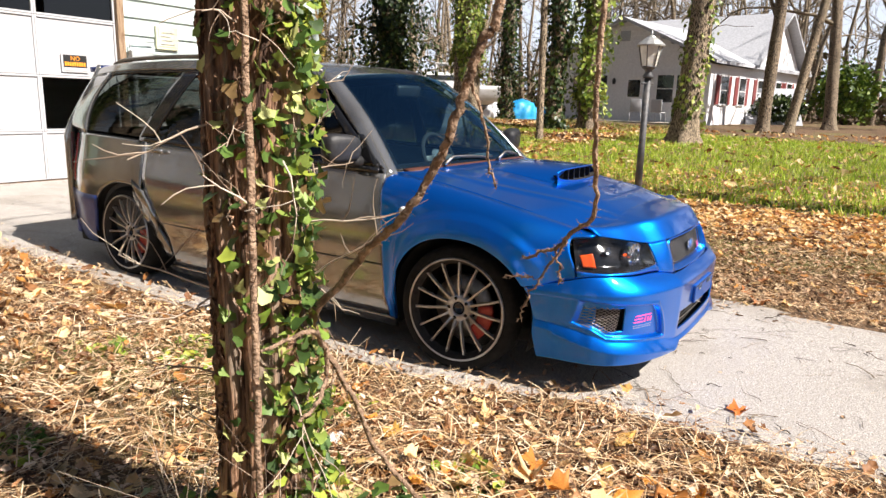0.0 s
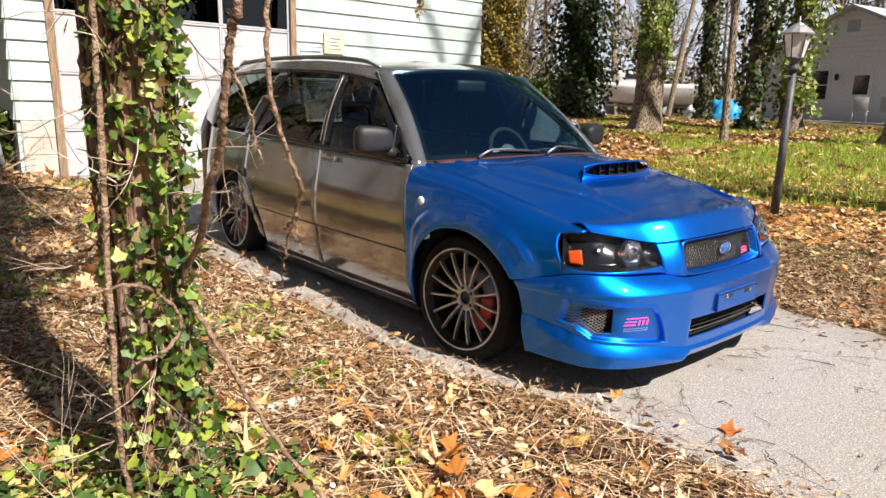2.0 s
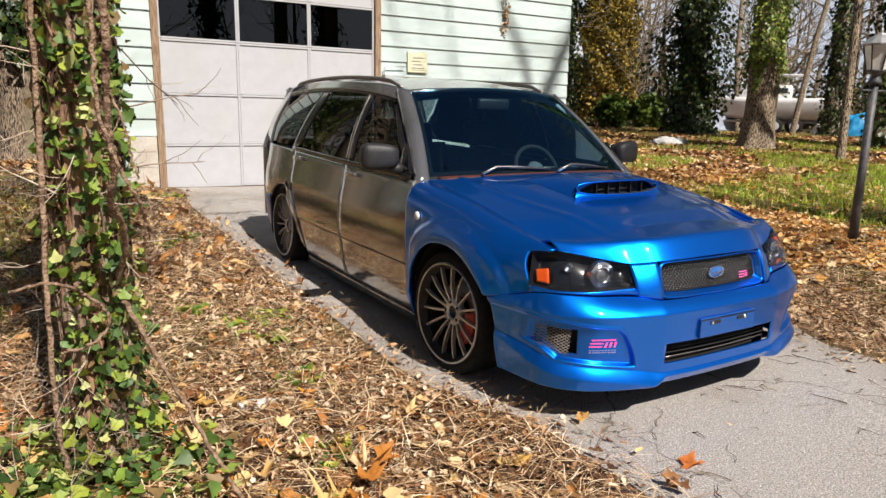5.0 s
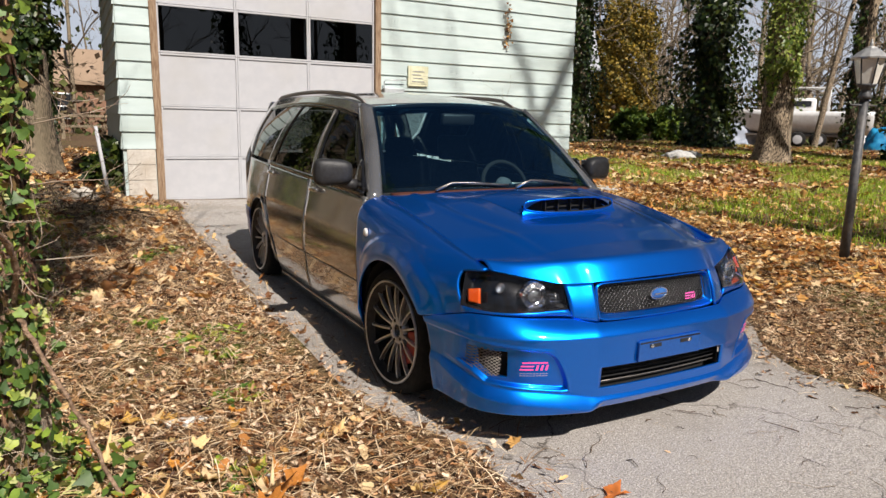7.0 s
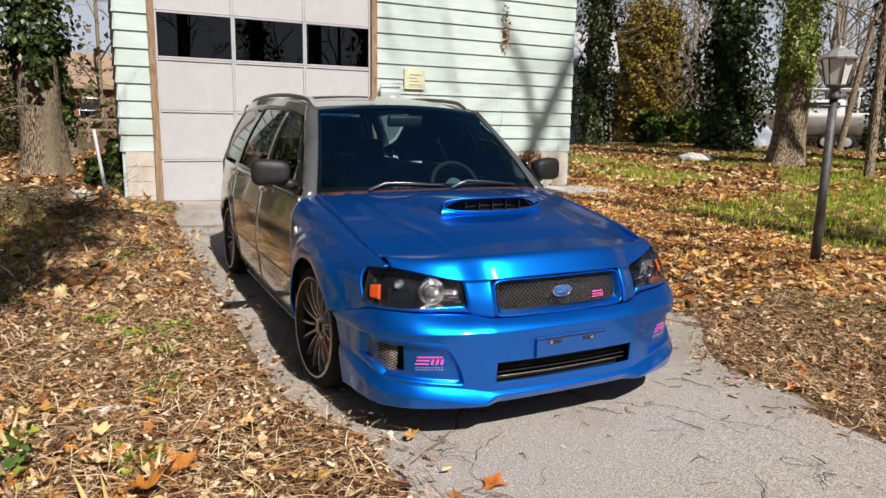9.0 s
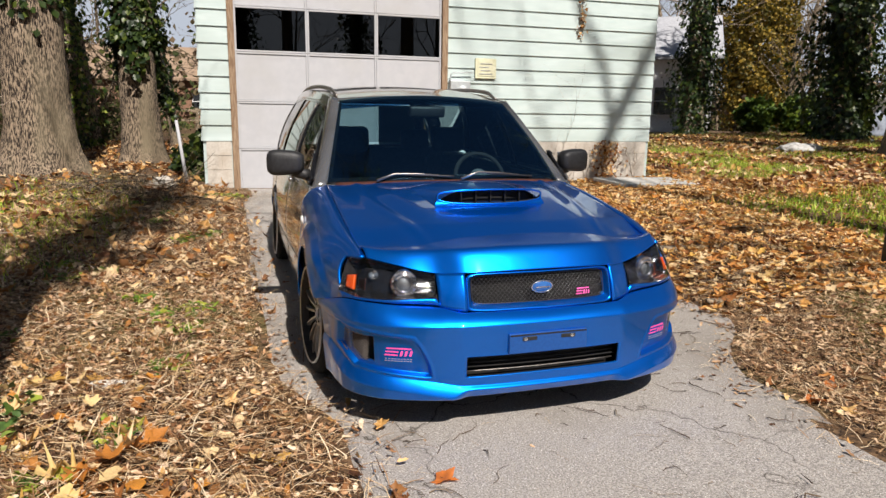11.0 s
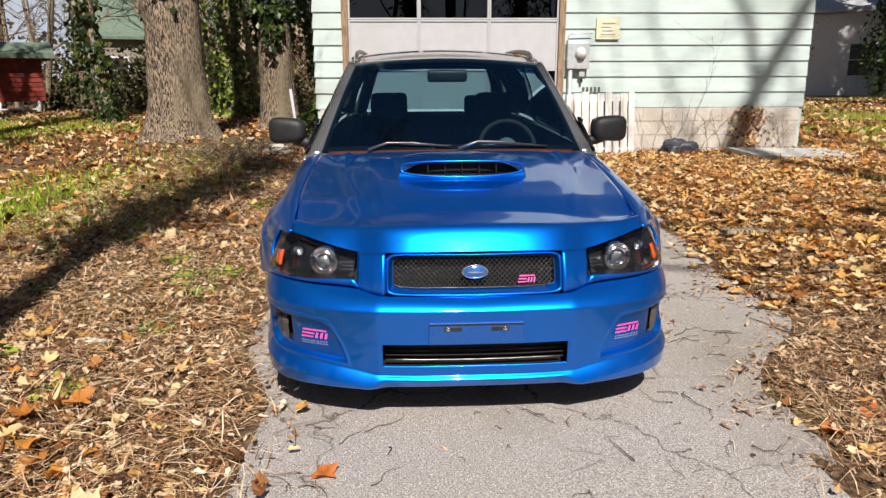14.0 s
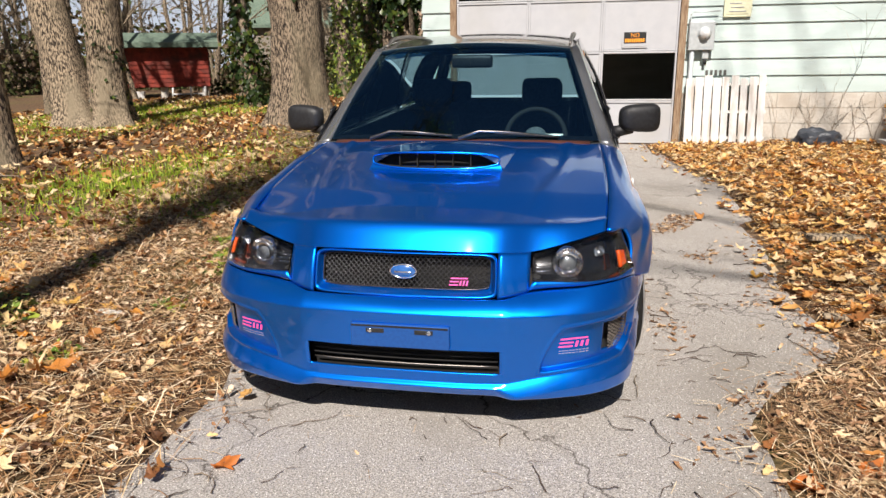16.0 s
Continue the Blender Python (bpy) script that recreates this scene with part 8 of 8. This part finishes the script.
def boat():
    x, y = 37.2, 24.5
    t = thing("boat", (x, y, height(x, y)), "white cabin cruiser parked on a trailer at the lawn's edge", "boat", rz=124.5)
    t.matrix_basis = t.matrix_basis @ Matrix.Scale(1.36, 4)

    def hull(u, v):
        a = lerp(-3.1, 3.1, u)
        w = 1.05 * (1 - max(0, (a - 0.4) / 2.75) ** 2.2)
        k = 2 * v - 1
        z = 0.62 + 0.95 * abs(k) ** 1.8 + 0.25 * max(0, a / 3.1) ** 2
        return Vector((a, w * math.copysign(abs(k) ** 0.33, k), z))
    part("hull", grid(hull, 24, 16), M_HULL, t, "white hull", solid=0.05)
    part("deck", grid(lambda u, v: (lambda p: Vector((p.x, p.y * (2 * v - 1), p.z)))(hull(u, 1.0)), 24, 4), M_HULL, t)
    cab = part("cabin", box(-0.9, -0.8, 1.5, 1.3, 0.8, 2.15, bevel=0.12), M_HULL, t)
    for s in (-1, 1):
        part("cabin_window", box(-0.7, s * 0.815 - 0.01, 1.78, 0.9, s * 0.815 + 0.01, 2.02, bevel=0.004), M_PANE, cab, smooth=False)
    part("windscreen", box(1.28, -0.6, 1.8, 1.33, 0.6, 2.05, bevel=0.004), M_PANE, cab, smooth=False)
    part("hardtop", box(-1.5, -0.8, 2.55, 0.5, 0.8, 2.62, bevel=0.03), M_HULL, t)
    for a, b in ((-1.4, -0.75), (-1.4, 0.75), (0.4, -0.75), (0.4, 0.75)):
        part("hardtop_post", tube([(a, b, 2.0 if a > 0 else 1.5), (a, b, 2.56)], 0.03, sides=6), M_HULL, t)
    part("trailer_frame", box(-2.8, -0.7, 0.48, 3.6, 0.7, 0.58, bevel=0.01), M_STEEL, t, smooth=False)
    for a in (-1.1, -0.3):
        for s in (-1, 1):
            w = part("trailer_wheel", lathe([(0.0, 0.1), (0.19, 0.1), (0.20, 0.09), (0.32, 0.09), (0.34, 0.05), (0.34, -0.1), (0.2, -0.1)], sides=24, m=pose(a, s * 0.95, 0.34, -s * 90)), M_RUBBER, t)
            part("trailer_rim", lathe([(0.0, 0.112), (0.16, 0.108), (0.195, 0.1)], sides=20, m=pose(a, s * 0.95, 0.34, -s * 90)), M_WHITE, w)


boat()
lump("boat_cover", 35.4, 27.1, 1.5, 1.2, 1.7, M_TARPGREY, "covered boat under a grey-blue tarpaulin", "tarpaulin", 3.0, 0.15)
lump("blue_tarp", 32.7, 16.2, 1.2, 1.0, 1.2, M_TARPBLUE, "bright blue tarpaulin over a heap", "tarpaulin", 13.0, 0.2)
lump("blue_tarp", 34.2, 15.0, 0.8, 0.7, 0.9, M_TARPBLUE, "low bright blue tarpaulin over a heap", "tarpaulin", 17.0, 0.25)
lump("white_tarp", 33.6, 18.4, 0.9, 0.7, 1.0, M_HULL, "heap under a white sheet", "tarpaulin", 19.0, 0.2)


# ---- red shed, far houses ----
M_REDWOOD = surf("red-stained boards", (0.15, 0.020, 0.012), (0.30, 0.042, 0.024), 8, 0.8, 0.3, 40, c3=(0.08, 0.025, 0.018), s3=2.2)
M_GREENROOF = surf("dull green roofing", (0.10, 0.15, 0.11), (0.16, 0.21, 0.16), 10, 0.85, 0.2, 50)
M_BRICKFAR = surf("far brown brick", (0.20, 0.11, 0.07), (0.30, 0.17, 0.11), 12, 0.9, 0.3, 40)


def red_shed():
    x, y = -11.8, 16.4
    t = thing("garden_shed", (x, y, height(x, y)), "red board shed on low piers with a dull green roof", "shed", rz=28)
    part("wall", box(-1.45, 0.0, 0.35, 1.45, 2.4, 1.52), M_REDWOOD, t, smooth=False)
    for k in range(9):
        z = 0.36 + k * 0.130
        part("board", box(-1.47, -0.03 - 0.012 * (k % 2), z, 1.47, 0.0, z + 0.112, bevel=0.004), M_REDWOOD, t, smooth=False)
        part("board", box(1.452, 0.0, z, 1.48 + 0.012 * (k % 2), 2.4, z + 0.112, bevel=0.004), M_REDWOOD, t, smooth=False)
    part("roof", gable_block(-1.45, 0, 1.45, 2.4, 1.52, 1.86, 'x'), M_GREENROOF, t, smooth=False)
    for a in (-1.4, 0.0, 1.2):
        part("pier", box(a, 0.1, -0.1, a + 0.2, 0.3, 0.35), M_BLOCK, t, smooth=False)
    part("block", box(-0.72, 0.02, 0.0, -0.48, 0.3, 0.24, bevel=0.01), M_PALLET, t, "pale block under the boards", smooth=False)
    for a, w in ((0.32, 0.03), (0.85, 0.03), (1.26, 0.05)):
        part("leg", tube([(a, 0.02, -0.05), (a + 0.04, 0.02, 0.36)], w, sides=6), M_PALLET, t)
    part("rail", box(0.32, 0.0, 0.12, 1.3, 0.03, 0.16, bevel=0.004), M_PALLET, t, smooth=False)


red_shed()


def far_house(x, y, rz, w, d, e, p, mat, roof, label, wins):
    t = thing("house", (x, y, height(x, y) - 0.1), label, "house", rz=rz)
    part("wall", box(-w / 2, 0, 0, w / 2, d, e), mat, t, smooth=False)
    part("roof", gable_block(-w / 2, 0, w / 2, d, e, p, 'x'), roof, t, smooth=False)
    for a in wins:
        house_window(t, a, 0, 0.9, 0.9, 1.2, 'y')
    bm = bmesh.new()
    for s in (-1, 1):
        v = [bm.verts.new(q) for q in ((s * w / 2, 0, e), (s * w / 2, d, e), (s * w / 2, d / 2, p))]
        bm.faces.new(v)
    part("gable", bm, mat, t, smooth=False)


M_TANROOF = surf("sunlit brown shingles", (0.26, 0.18, 0.12), (0.36, 0.26, 0.18), 20, 0.9, 0.3, 50)
M_FARWALL = surf("far grey-brown siding", (0.22, 0.19, 0.155), (0.30, 0.26, 0.21), 8, 0.9, 0.2, 40)
far_house(-3.5, 38.0, 2, 16, 8, 2.6, 4.6, M_BRICKFAR, M_TANROOF, "long brown brick house beyond the trees", (-5, -2, 1, 4.5))
far_house(16.5, 24.5, -36, 7, 9, 3.3, 5.6, M_HOUSE, M_HROOF, "white house with a grey roof beyond the garage", (-1.8, 1.5))
far_house(-13.0, 34.0, 25, 7, 8, 3.0, 5.4, M_FARWALL, M_GREENROOF, "pale house with an arched window beyond the shed", (-2, 2))
# split-rail fence at the far side
fence = thing("rail_fence", (0, 0, 0), "weathered split-rail fence at the yard's far side", "fence")
for k in range(9):
    x, y = -9 + k * 2.2, 27.0 + 0.25 * k
    z = height(x, y)
    part("post", box(x - 0.07, y - 0.07, z - 0.1, x + 0.07, y + 0.07, z + 1.0, bevel=0.01), M_BARKPALE, fence, smooth=False)
    for h in (0.45, 0.85):
        part("rail", box(x, y - 0.03, z + h, x + 2.2, y + 0.03, z + h + 0.10, bevel=0.01), M_BARKPALE, fence, smooth=False)

# ivied woods on the far left and across the road, mostly unseen, added to keep sky light off the car
for x, y, r, h in ((-17, 3, 0.3, 12), (-20, 8, 0.3, 13), (-16, -3, 0.28, 11), (-22, -6, 0.3, 13), (-26, 2, 0.32, 14), (-19, 13, 0.28, 12), (-25, 14, 0.3, 13), (-24, -14, 0.3, 13), (-17, -14, 0.3, 10),
                   (-14, -26, 0.3, 13), (-7, -29, 0.32, 14), (0, -31, 0.3, 13), (7, -28, 0.3, 13), (14, -27, 0.32, 14), (22, -22, 0.3, 13), (27, -14, 0.3, 13)):
    tree(x, y, r, h, M_BARK, "bare tree clothed in dark ivy at the yard's edge, added to screen the sky", ivy=(0.2, h * 0.8), ivy_n=2600, ivy_out=1.5, ivy_size=0.30, limbs=7, rings=20)

# bare saplings and ivied stems between the side yard and the shed
bm = bmesh.new()
rs = np.random.RandomState(19)
for k in range(46):
    x, y = -26 + 22 * rs.rand(), 15 + 14 * rs.rand()
    if abs(x + 11.8) < 3.2 and y < 21:
        continue
    b = Vector((x, y, height(x, y) - 0.1))
    h, r = 6 + 6 * rs.rand(), 0.04 + 0.08 * rs.rand()
    tip = b + Vector((rs.randn() * 1.3, rs.randn() * 0.8, h))
    tube([b, b.lerp(tip, 0.4) + Vector((rs.randn() * 0.25, 0, 0)), b.lerp(tip, 0.75), tip], [r, r * 0.8, r * 0.5, r * 0.15], bm, sides=6, close=False)
    for j in range(9):
        q = 0.1 + 0.85 * rs.rand()
        aa = rs.rand() * 6.283
        limb(bm, b.lerp(tip, q), Vector((math.cos(aa), math.sin(aa), 0.4 + 0.6 * rs.rand())), h * 0.24, r * 0.4, 2, rs, 0.8)
tagged(part("saplings", bm, M_BARKPALE), "thin bare saplings behind the shed", "saplings", kind="stuff")
sp = []
for k in range(60):
    x, y, h = -30 + 26 * rs.rand(), 19 + 12 * rs.rand(), 0.5 + 2.0 * rs.rand() ** 1.5
    sp.append(np.column_stack([x + 0.8 * rs.randn(260), y + 0.8 * rs.randn(260), 0.2 + h * rs.rand(260) ** 1.2]))
sp = np.vstack(sp)
strew("undergrowth", SPRAY, sp, 0.10 + 0.16 * rs.rand(len(sp)), M_THICKET, "brown and green thicket behind the shed", "undergrowth", 1.0, rs=rs)
